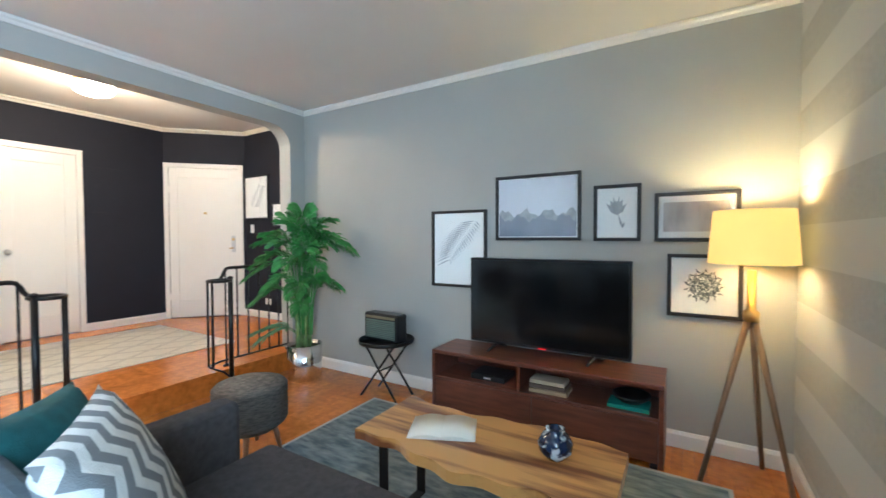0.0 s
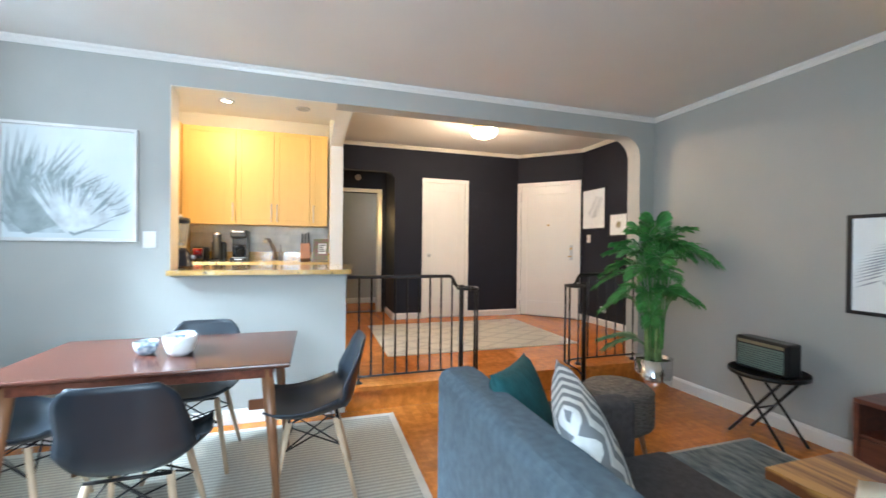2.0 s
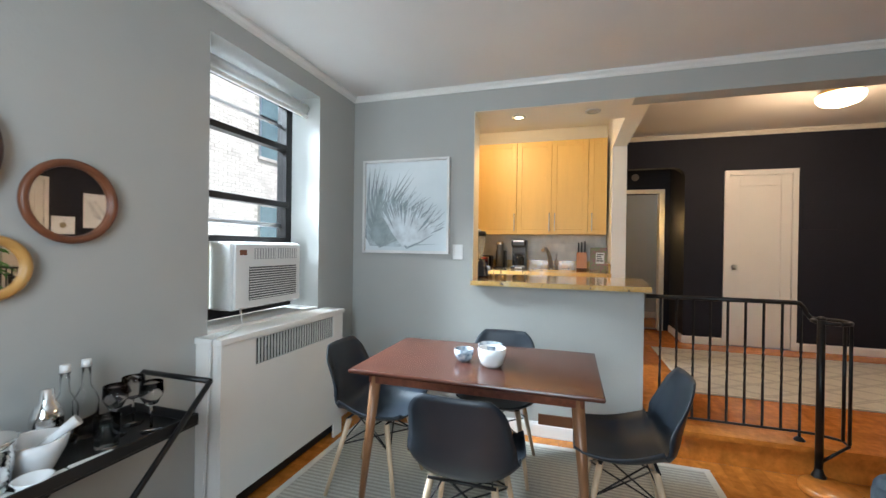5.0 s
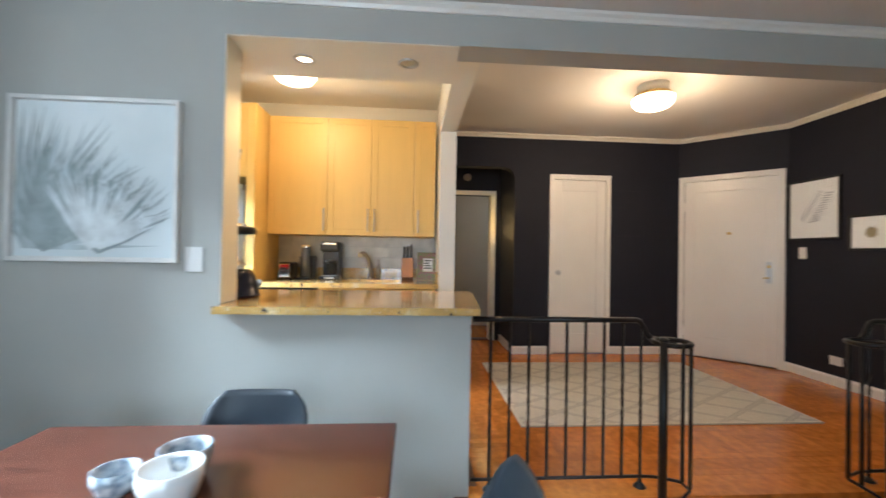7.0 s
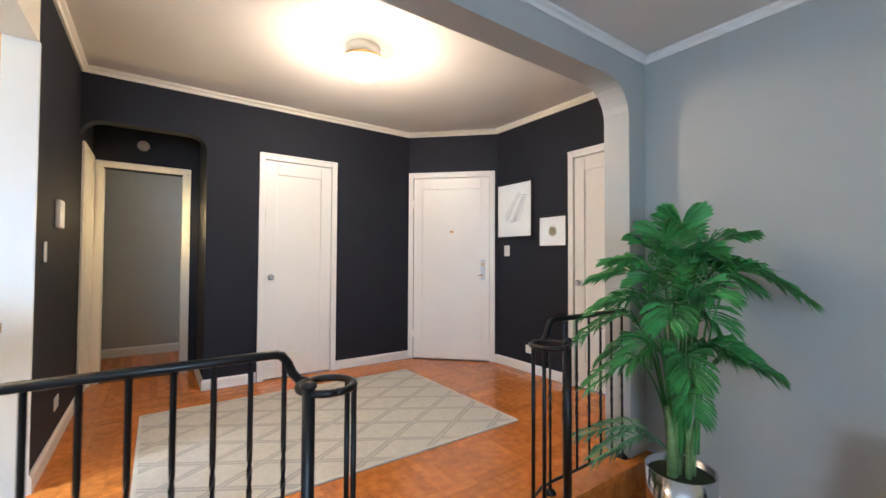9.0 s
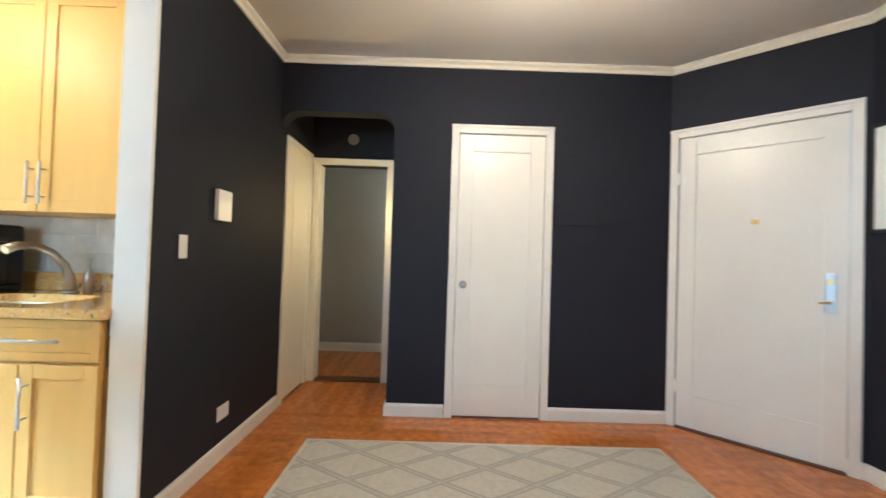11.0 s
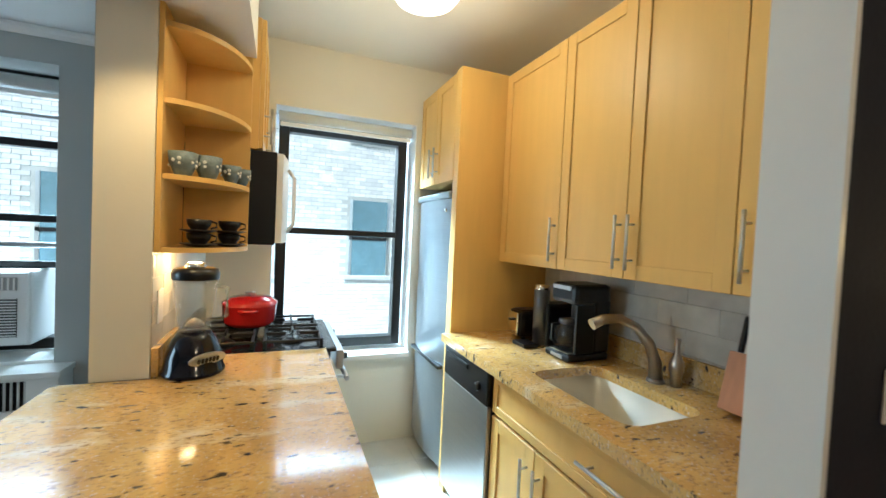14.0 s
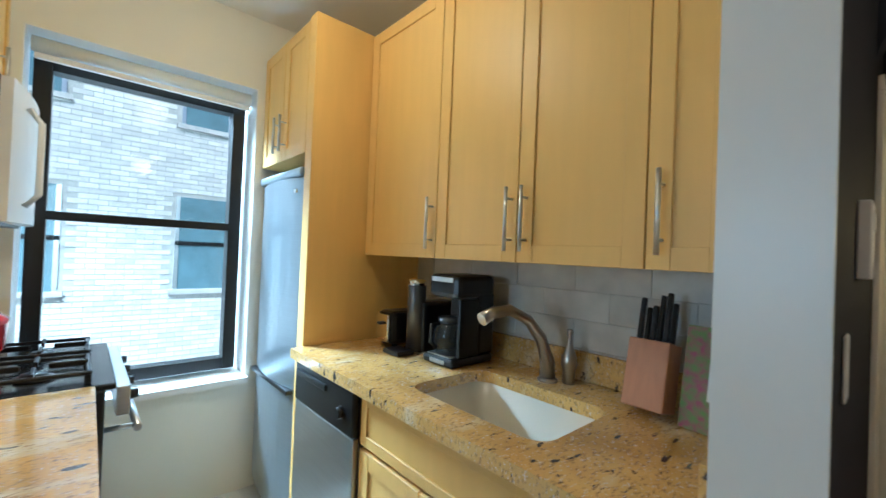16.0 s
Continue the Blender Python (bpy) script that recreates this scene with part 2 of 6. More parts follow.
def rod(bm, a, b, r0, r1=None, seg=12, cap=True):
    a, b = Vector(a), Vector(b)
    r1 = r0 if r1 is None else r1
    q = (b - a).to_track_quat("Z", "Y")
    ra, rb = [], []
    for i in range(seg):
        d = q @ Vector((math.cos(2 * math.pi * i / seg), math.sin(2 * math.pi * i / seg), 0))
        ra.append(bm.verts.new(a + d * r0))
        rb.append(bm.verts.new(b + d * r1))
    for i in range(seg):
        f = bm.faces.new((ra[i], ra[(i + 1) % seg], rb[(i + 1) % seg], rb[i]))
        f.smooth = True
    if cap:
        bm.faces.new(ra[::-1])
        bm.faces.new(rb)


def tube(bm, pts, r, seg=8):
    pts = [Vector(p) for p in pts]
    rings = []
    for i, p in enumerate(pts):
        d = (pts[min(i + 1, len(pts) - 1)] - pts[max(i - 1, 0)]).normalized()
        up = Vector((0, 0, 1)) if abs(d.z) < 0.95 else Vector((0, 1, 0))
        u = d.cross(up).normalized()
        v = u.cross(d)
        rr = r[i] if isinstance(r, (list, tuple)) else r
        rings.append([bm.verts.new(p + u * math.cos(2 * math.pi * k / seg) * rr + v * math.sin(2 * math.pi * k / seg) * rr) for k in range(seg)])
    for a, b in zip(rings, rings[1:]):
        for k in range(seg):
            f = bm.faces.new((a[k], a[(k + 1) % seg], b[(k + 1) % seg], b[k]))
            f.smooth = True
    bm.faces.new(rings[0][::-1])
    bm.faces.new(rings[-1])


def lathe(bm, prof, c=(0, 0, 0), seg=32, smooth=True):
    rings = []
    for r, z in prof:
        if r < 1e-5:
            rings.append([bm.verts.new((c[0], c[1], c[2] + z))])
        else:
            rings.append([bm.verts.new((c[0] + r * math.cos(2 * math.pi * k / seg), c[1] + r * math.sin(2 * math.pi * k / seg), c[2] + z)) for k in range(seg)])
    for a, b in zip(rings, rings[1:]):
        for k in range(seg):
            k2 = (k + 1) % seg
            if len(a) == 1 and len(b) == 1:
                continue
            q = (a[0], b[k2], b[k]) if len(a) == 1 else (a[k], a[k2], b[0]) if len(b) == 1 else (a[k], a[k2], b[k2], b[k])
            f = bm.faces.new(q)
            f.smooth = smooth


def cushion(bm, w, d, h, m, n=16, pinch=0.8):
    """A soft pillow: width w, depth d, thickness h, under the matrix m."""
    for s in (1, -1):
        g = []
        for i in range(n + 1):
            row = []
            for j in range(n + 1):
                u, v = 2 * i / n - 1, 2 * j / n - 1
                k = (max(0, 1 - u * u) ** 0.5 * max(0, 1 - v * v) ** 0.5) ** pinch
                sx = 1 - 0.07 * (1 - abs(u)) * abs(v) ** 2 * 0
                row.append(bm.verts.new(m @ Vector((u * w / 2 * (1 - 0.06 * (1 - v * v)), v * d / 2 * (1 - 0.06 * (1 - u * u)), s * (h / 2 * k + 0.001)))))
            g.append(row)
        for i in range(n):
            for j in range(n):
                q = (g[i][j], g[i + 1][j], g[i + 1][j + 1], g[i][j + 1])
                f = bm.faces.new(q if s > 0 else q[::-1])
                f.smooth = True
    bmesh.ops.remove_doubles(bm, verts=bm.verts[:], dist=0.0025)


def prism(bm, pts, z0, z1):
    """An upright prism over the outline pts (x, y)."""
    a = [bm.verts.new((x, y, z0)) for x, y in pts]
    b = [bm.verts.new((x, y, z1)) for x, y in pts]
    n = len(pts)
    for i in range(n):
        bm.faces.new((a[i], a[(i + 1) % n], b[(i + 1) % n], b[i]))
    bm.faces.new(a[::-1])
    bm.faces.new(b)


def thing(name, label="", category="", group="", at=(0, 0, 0)):
    ob = new(name)
    ob.empty_display_size = 0.05
    ob.location = at
    return tagged(ob, label, category, group)


def part(name, bm, material, parent=None, label="", kind=""):
    bmesh.ops.recalc_face_normals(bm, faces=bm.faces[:])
    me = bpy.data.meshes.new(name)
    bm.to_mesh(me)
    bm.free()
    me.materials.append(material)
    ob = new(name, me)
    if parent:
        p = Vector((0, 0, 0))
        q = parent
        while q:
            p += q.location
            q = q.parent
        me.transform(Matrix.Translation(-p))
        ob.parent = parent
    return tagged(ob, label, kind=kind)


def solo(name, bm, material, label="", category="", group="", kind=""):
    bmesh.ops.recalc_face_normals(bm, faces=bm.faces[:])
    me = bpy.data.meshes.new(name)
    bm.to_mesh(me)
    bm.free()
    me.materials.append(material)
    return tagged(new(name, me), label, category, group, kind)


def pbox(name, dims, material, parent=None, label="", b=0.004, kind="", m=None):
    bm = bmesh.new()
    if b:
        rbox(bm, *dims, b, 2, m)
    else:
        box(bm, *dims, m)
    return part(name, bm, material, parent, label, kind)


def sbox(name, material, *boxes, label=""):
    """A piece of the setting made of plain boxes."""
    bm = bmesh.new()
    for q in boxes:
        box(bm, *q)
    return solo(name, bm, material, label, kind="structure")


def prod(name, a, b, r, material, parent, r1=None, label="", seg=12):
    bm = bmesh.new()
    rod(bm, a, b, r, r1, seg)
    return part(name, bm, material, parent, label)


def plathe(name, prof, c, material, parent=None, label="", seg=32):
    bm = bmesh.new()
    lathe(bm, prof, c, seg)
    return part(name, bm, material, parent, label)


# ---- plan ----
LZ = -0.19                      # living floor; the entry floor is 0
XW, XK = -2.045, -2.205         # partition between living room and kitchen
XE, YS, YT = 1.80, -0.325, 4.812
CL, CE = 2.37, 2.59             # ceilings
XC, YN, YD = -4.793, 5.49, 1.915
YP = 1.785                      # kitchen side of the dark wall
XB = -4.12                      # kitchen back wall
YK = -0.40                      # kitchen window wall, inner face

# ---- structure ----
sbox("floor_living", OAKD, (XK + 0.02, XE + 0.15, YS - 0.3, YT + 0.14, LZ - 0.12, LZ - 0.006))
sbox("floor_entry", OAKD, (-7.2, XW + 0.015, YP + 0.005, YN + 0.14, -0.12, -0.006), (XK, XW + 0.015, YP - 0.6, YP + 0.005, -0.12, -0.03))
sbox("floor_kitchen", GROUT, (XB - 0.12, XK - 0.001, YK - 0.3, YP + 0.004, -0.12, -0.006))
sbox("riser", OAK, (XW - 0.02, XW + 0.02, 1.86, YT, LZ, -0.03))
sbox("step_nosing", OAK, (XW - 0.07, XW + 0.055, 1.86, YT - 0.002, -0.03, 0.002))
sbox("wall_south", GREY, (XK, -1.56, YS - 0.3, YS, LZ - 0.1, CL + 0.3), (-0.64, XE + 0.15, YS - 0.3, YS, LZ - 0.1, CL + 0.3), (-1.56, -0.64, YS - 0.3, YS, 2.2, CL + 0.3), (-1.56, -0.64, YS - 0.3, YS, LZ - 0.1, 0.70))
sbox("wall_east", STRIPED, (XE, XE + 0.15, YS, 0.40, LZ - 0.1, CL + 0.3), (XE, XE + 0.15, 1.50, YT, LZ - 0.1, CL + 0.3), (XE, XE + 0.15, 0.40, 1.50, 2.15, CL + 0.3), (XE, XE + 0.15, 0.40, 1.50, LZ - 0.1, 0.75))
sbox("wall_north", GREY, (XW - 0.001, XE + 0.15, YT, YT + 0.14, LZ - 0.1, CL + 0.3))
sbox("partition", GREY, (XK, XW, YS, 0.685, LZ - 0.1, CL + 0.3))
sbox("half_wall", GREY, (XK, XW, 0.685, 1.86, LZ - 0.1, 0.872))


def arch():
    bm = bmesh.new()
    y0, y1, zt, r = 0.685, 4.64, 2.17, 0.2
    pts = [(y0, CL + 0.3), (y0, zt), (y1 - r, zt)]
    pts += [(y1 - r + r * math.sin(a), zt - r + r * math.cos(a)) for a in [math.pi / 2 * k / 8 for k in range(1, 9)]]
    pts += [(y1, LZ - 0.1), (YT, LZ - 0.1), (YT, CL + 0.3)]
    a = [bm.verts.new((XW, y, z)) for y, z in pts]
    b = [bm.verts.new((XK, y, z)) for y, z in pts]
    n = len(pts)
    for i in range(n):
        bm.faces.new((a[i], a[(i + 1) % n], b[(i + 1) % n], b[i]))
    bm.faces.new(a)
    bm.faces.new(b[::-1])
    return solo("beam", bm, GREY, kind="structure")


arch()
sbox("kitchen_soffit", CREAM, (-2.49, XK - 0.001, 0.34, YP - 0.001, 2.17, CE + 0.1), (XK - 0.001, XW - 0.004, 0.686, YP - 0.001, 2.165, 2.1695))
sbox("header", CREAM, (-3.499, XK - 0.001, YP, YP + 0.08, 2.19, CE + 0.1))
sbox("header_entry_side", CREAM, (-3.499, XK - 0.001, YP + 0.08, YD, 2.19, CE + 0.1))
sbox("wall_dark", NAVY, (-5.54, -3.515, YP + 0.08, YD, -0.1, CE + 0.1), (-5.54, -3.515, YD, YD + 0.001, -0.1, -0.05))
sbox("wall_dark_kitchen_side", CREAM, (-4.24, -3.515, YP, YP + 0.08, -0.1, CE + 0.1))
sbox("post", WHITEP, (-3.515, -3.498, YP, YD + 0.004, -0.01, 2.19))
sbox("wall_kitchen_back", CREAM, (XB - 0.12, XB, YK - 0.3, YP, -0.1, CE + 0.1))
sbox("wall_kitchen_south", CREAM, (XB, -3.47, YK - 0.22, YK, -0.1, CE + 0.1), (-2.56, XK - 0.001, YK - 0.22, YK, -0.1, CE + 0.1), (-3.47, -2.56, YK - 0.22, YK, 2.2, CE + 0.1), (-3.47, -2.56, YK - 0.22, YK, -0.1, 0.59))
sbox("kitchen_partition_face", CREAM, (XK - 0.006, XK - 0.001, YK, 0.684, 0, CE + 0.1))
sbox("wall_jamb_face", CREAM, (XK - 0.006, XW - 0.003, 0.685, 0.690, 0.91, 2.171))
sbox("wall_west", NAVY, (XC - 0.12, XC, 2.745, 3.20, -0.1, CE + 0.1), (XC - 0.12, XC, 3.87, 4.80, -0.1, CE + 0.1), (XC - 0.12, XC, 3.20, 3.87, 2.08, CE + 0.1))
sbox("wall_entry_north", NAVY, (-4.1, -3.06, YN, YN + 0.12, -0.1, CE + 0.1), (-2.36, XW - 0.01, YN, YN + 0.12, -0.1, CE + 0.1), (-3.06, -2.36, YN, YN + 0.12, 2.08, CE + 0.1))
sbox("wall_entry_east", NAVY, (XK, XW - 0.002, YT + 0.002, YN, -0.1, CE + 0.1))


def hall_arch():
    bm = bmesh.new()
    y0, y1, zt, r = YD, 2.745, 2.19, 0.13
    pts = [(y0, CE + 0.1), (y0, zt - r)]
    pts += [(y0 + r - r * math.cos(a), zt - r + r * math.sin(a)) for a in [math.pi / 2 * k / 6 for k in range(1, 7)]]
    pts += [(y1 - r + r * math.sin(a), zt - r + r * math.cos(a)) for a in [math.pi / 2 * k / 6 for k in range(0, 7)]]
    pts += [(y1, CE + 0.1)]
    a = [bm.verts.new((XC, y, z)) for y, z in pts]
    b = [bm.verts.new((XC - 0.12, y, z)) for y, z in pts]
    n = len(pts)
    for i in range(n):
        bm.faces.new((a[i], a[(i + 1) % n], b[(i + 1) % n], b[i]))
    bm.faces.new(a)
    bm.faces.new(b[::-1])
    return solo("hall_arch", bm, NAVY, kind="structure")


hall_arch()
sbox("hall_wall_right", NAVY, (-5.66, XC - 0.12, 2.745, 2.86, -0.1, 2.5))
sbox("hall_wall_far", GREY, (-6.8, -6.69, 0.6, 4.0, -0.1, 2.6))
sbox("hall_room_sides", GREY, (-6.69, -5.66, 3.9, 4.0, -0.1, 2.6), (-6.69, -5.66, 0.6, 0.7, -0.1, 2.6), (-5.66, -5.54, 0.7, YD - 0.002, -0.1, 2.6), (-5.66, -5.56, 2.86, 3.9, -0.1, 2.6))
sbox("hall_lintel", NAVY, (-5.66, -5.54, YD, 2.745, 1.96, 2.5), (-5.66, -5.54, 2.671, 2.745, -0.1, 1.96))
sbox("hall_ceiling", NAVY, (-5.66, XC - 0.12, YD - 0.1, 2.86, 2.40, 2.5))
sbox("hall_room_ceiling", CEIL, (-7.0, -5.66, 0.6, 4.0, 2.5, 2.6))
D45 = Matrix.Translation((XC, 4.775, 0)) @ Matrix.Rotation(radians(45), 4, "Z")
DW = 1.011                       # length of the slanting wall
bm = bmesh.new()
box(bm, -0.05, 0.06, -0.001, 0.12, -0.1, CE + 0.1, D45)
box(bm, 0.93, DW + 0.05, -0.001, 0.12, -0.1, CE + 0.1, D45)
box(bm, 0.06, 0.93, -0.001, 0.12, 2.08, CE + 0.1, D45)
solo("wall_slanting", bm, NAVY, kind="structure")
sbox("ceiling", CEIL, (XW - 0.002, XE + 0.15, YS - 0.3, YT + 0.14, CL, CL + 0.15))
sbox("ceiling_entry", CEIL, (XC - 0.3, XK + 0.01, YD, YN + 0.14, CE, CE + 0.12))
sbox("ceiling_kitchen", CREAM, (XB - 0.12, XK + 0.002, YK - 0.22, YD - 0.001, CE, CE + 0.12))


def moulding(name, pts, z, h=0.05, d=0.03, material=WHITEP, closed=False):
    """A crown or base strip along the plan points; the room lies on the left of the line."""
    bm = bmesh.new()
    n = len(pts)
    prof = [(0, -h), (d * 0.35, -h), (d * 0.55, -h * 0.6), (d, -h * 0.35), (d, 0), (0, 0)] if z > 1 else [(0, 0), (d, 0), (d, h * 0.8), (d * 0.5, h), (0, h)]
    rings = []
    for i, p in enumerate(pts):
        p = Vector(p)
        dirs = []
        if i > 0:
            dirs.append((p - Vector(pts[i - 1])).normalized())
        if i < n - 1:
            dirs.append((Vector(pts[i + 1]) - p).normalized())
        ns = [Vector((-q.y, q.x)) for q in dirs]
        nn = sum(ns, Vector((0, 0))).normalized()
        nn = nn / max(0.3, nn.dot(ns[0]))
        rings.append([bm.verts.new((p.x + nn.x * a, p.y + nn.y * a, z + b)) for a, b in prof])
    k = len(prof)
    for a, b in zip(rings, rings[1:]):
        for j in range(k):
            bm.faces.new((a[j], a[(j + 1) % k], b[(j + 1) % k], b[j]))
    bm.faces.new(rings[0])
    bm.faces.new(rings[-1][::-1])
    return solo(name, bm, material, kind="structure")


moulding("crown_living", [(XW, YT - 0.001), (XW, YS)][0:0] or [(XE, YT), (XW, YT), (XW, YS), (XE, YS), (XE, YT)], CL - 0.003, 0.045, 0.03)
D1 = (D45 @ Vector((DW, 0, 0)))
moulding("crown_entry", [(XK, YN), (D1.x, YN), (XC, 4.775), (XC, YD), (-3.50, YD)], CE - 0.003, 0.05, 0.04, CREAM)
moulding("baseboard_living", [(XE, YS), (XE, YT), (XW + 0.03, YT)], LZ, 0.10, 0.018)
moulding("baseboard_partition", [(XW, 1.86), (XW, YS), (-1.66, YS)], LZ, 0.10, 0.018)
moulding("baseboard_south", [(-0.55, YS), (XE - 0.02, YS)], LZ, 0.10, 0.018)
moulding("baseboard_dark", [(-4.88, YD), (-3.499, YD)], 0, 0.09, 0.016)
moulding("baseboard_west", [(XC, 3.16), (XC, 2.745), (-5.5, 2.745)], 0, 0.09, 0.016)
moulding("baseboard_closet", [(XC, 4.775), (XC, 3.91)], 0, 0.09, 0.016)
moulding("baseboard_entry_north", [(-3.115, YN), (D1.x, YN), (D1.x - 0.06, YN - 0.06)], 0, 0.09, 0.016)
moulding("baseboard_far", [(-6.69, 3.9), (-6.69, 0.7)], 0, 0.1, 0.016)


# ---- doors ----
def door(name, m, w, h, casing=0.055, label="", hinge="l", panel=True, fittings="knob"):
    """A casing with a panelled door; the wall face is y = 0 in m, the room on the side of negative y."""
    d = thing(name, label, "door")
    pbox("casing", (0, casing, -0.022, 0.10, 0, h + casing), WHITEP, d, m=m)
    pbox("casing", (w - casing, w, -0.022, 0.10, 0, h + casing), WHITEP, d, m=m)
    pbox("casing", (casing + 0.001, w - casing - 0.001, -0.022, 0.10, h, h + casing), WHITEP, d, m=m)
    pbox("back_band", (0.0, w, -0.030, -0.0225, h + casing - 0.014, h + casing + 0.006), WHITEP, d, m=m, b=0.002)
    x0, x1 = casing + 0.003, w - casing - 0.003
    leaf = pbox("leaf", (x0, x1, 0.012, 0.05, 0.012, h - 0.003), WHITEP, d, m=m, b=0.002)
    s = 0.105
    for nm, q in (("stile", (x0, x0 + s, -0.002, 0.0115, 0.012, h - 0.003)), ("stile", (x1 - s, x1, -0.002, 0.0115, 0.012, h - 0.003)), ("rail", (x0 + s, x1 - s, -0.002, 0.0115, 0.012, 0.24)), ("rail", (x0 + s, x1 - s, -0.002, 0.0115, h - 0.13, h - 0.003))):
        pbox(nm, q, WHITEP, leaf, m=m, b=0.004)
    return d, leaf, x0, x1


def at_wall(x, y, deg):
    return Matrix.Translation((x, y, 0)) @ Matrix.Rotation(radians(deg), 4, "Z")


def knob(leaf, m, x, z, material=BRASS):
    bm = bmesh.new()
    a = m @ Vector((x, 0.0, z))
    b = m @ Vector((x, -0.045, z))
    rod(bm, a, m @ Vector((x, -0.006, z)), 0.028, seg=20)
    rod(bm, a, b, 0.009, seg=12)
    for k, (t, r) in enumerate(((0.030, 0.016), (0.040, 0.026), (0.055, 0.026), (0.064, 0.016))):
        if k:
            rod(bm, m @ Vector((x, -pt, z)), m @ Vector((x, -t, z)), pr, r, 20)
        pt, pr = t, r
    return part("knob", bm, material, leaf, "round metal knob")


mC = at_wall(XC, 3.165, 90)
# the closet door looks towards +x: x runs along +y
d1, leaf, x0, x1 = door("door_closet", mC, 0.743, 2.06, label="closed white one-panel closet door in the navy wall")
knob(leaf, mC, x0 + 0.05, 0.96, STEEL)
mE = D45 @ Matrix.Rotation(0, 4, "Z")
d2, leaf, x0, x1 = door("door_entry", D45 @ Matrix.Translation((0.0, 0, 0)), 0.985, 2.06, label="closed white entrance door with peephole and brass lock")
bm = bmesh.new()
rbox(bm, x1 - 0.10, x1 - 0.05, -0.012, -0.001, 0.90, 1.13, 0.003, 2, D45)
part("lock_plate", bm, STEEL, leaf, "steel lock plate")
bm = bmesh.new()
rod(bm, D45 @ Vector((x1 - 0.075, -0.012, 0.96)), D45 @ Vector((x1 - 0.075, -0.05, 0.96)), 0.009)
rod(bm, D45 @ Vector((x1 - 0.075, -0.045, 0.96)), D45 @ Vector((x1 - 0.125, -0.045, 0.955)), 0.009, 0.007)
part("lever", bm, BRASS, leaf, "brass lever")
bm = bmesh.new()
rod(bm, D45 @ Vector((x1 - 0.075, -0.012, 1.08)), D45 @ Vector((x1 - 0.075, -0.03, 1.08)), 0.018)
part("thumb_turn", bm, BRASS, leaf, "brass thumb turn")
bm = bmesh.new()
rbox(bm, 0.475, 0.515, 0.003, 0.0112, 1.43, 1.458, 0.002, 1, D45)
part("viewer", bm, BRASS, leaf, "small metal door viewer")
for z in (0.25, 1.72):
    bm = bmesh.new()
    rbox(bm, 0.045, 0.075, -0.030, -0.0225, z, z + 0.09, 0.003, 1, D45)
    part("hinge", bm, WHITEP, leaf, "painted hinge")
pbox("threshold", (0.056, 0.928, -0.03, 0.10, 0.0, 0.011), OAKD, d2, m=D45)
mS = at_wall(-3.115, YN, 0)
d3, leaf, x0, x1 = door("door_side", mS, 0.80, 2.06, label="closed white side door beside the framed prints")
knob(leaf, mS, x0 + 0.06, 0.93, STEEL)
mH = at_wall(-5.54, YD + 0.01, 90)
dh = thing("door_frame_hall", "cream cased doorway to the far room", "doorway")
pbox("casing", (0, 0.07, -0.02, 0.12, 0, 1.96), CREAM, dh, m=mH)
pbox("casing", (0.675, 0.745, -0.02, 0.12, 0, 1.96), CREAM, dh, m=mH)
pbox("casing", (0, 0.745, -0.02, 0.12, 1.961, 2.02), CREAM, dh, m=mH)
pbox("threshold", (0.071, 0.674, -0.02, 0.12, 0.0, 0.012), OAKD, dh, m=mH)
mB = at_wall(-4.90, YD, 180)
dl = thing("door_bath", "cream panelled door half lit in the short hall", "door")
pbox("casing", (0, 0.06, -0.02, -0.001, 0, 1.985), CREAM, dl, m=mB)
pbox("casing", (0.54, 0.60, -0.02, -0.001, 0, 1.985), CREAM, dl, m=mB)
pbox("casing", (0, 0.60, -0.02, -0.001, 1.986, 2.04), CREAM, dl, m=mB)
pbox("leaf", (0.062, 0.538, -0.012, -0.001, 0.02, 1.984), CREAM, dl, m=mB, b=0.002)
pbox("panel", (0.15, 0.45, -0.018, -0.0125, 0.25, 1.85), CREAM, dl, m=mB, b=0.003)


# ---- windows ----
def window(name, x0, x1, y, z0, z1, mid, label):
    w = thing(name, label, "window")
    f = 0.062
    fr = w
    pbox("frame", (x0, x0 + f, y - 0.06, y + 0.02, z0, z1), BLACK, w, b=0.003)
    pbox("frame", (x1 - f, x1, y - 0.06, y + 0.02, z0, z1), BLACK, w, b=0.003)
    pbox("frame", (x0 + f, x1 - f, y - 0.06, y + 0.02, z1 - f, z1), BLACK, w, b=0.003)
    pbox("frame", (x0 + f, x1 - f, y - 0.06, y + 0.02, z0, z0 + f), BLACK, w, b=0.003)
    pbox("meeting_rail", (x0 + f, x1 - f, y - 0.04, y + 0.025, mid - 0.02, mid + 0.02), BLACK, w, b=0.003)
    for a, b, dy in ((z0 + f, mid - 0.02, 0.0), (mid + 0.02, z1 - f, -0.03)):
        g = pbox("pane", (x0 + f, x1 - f, y + dy - 0.004, y + dy, a, b), GLASS, w, b=0)
        g.visible_shadow = False
    return w


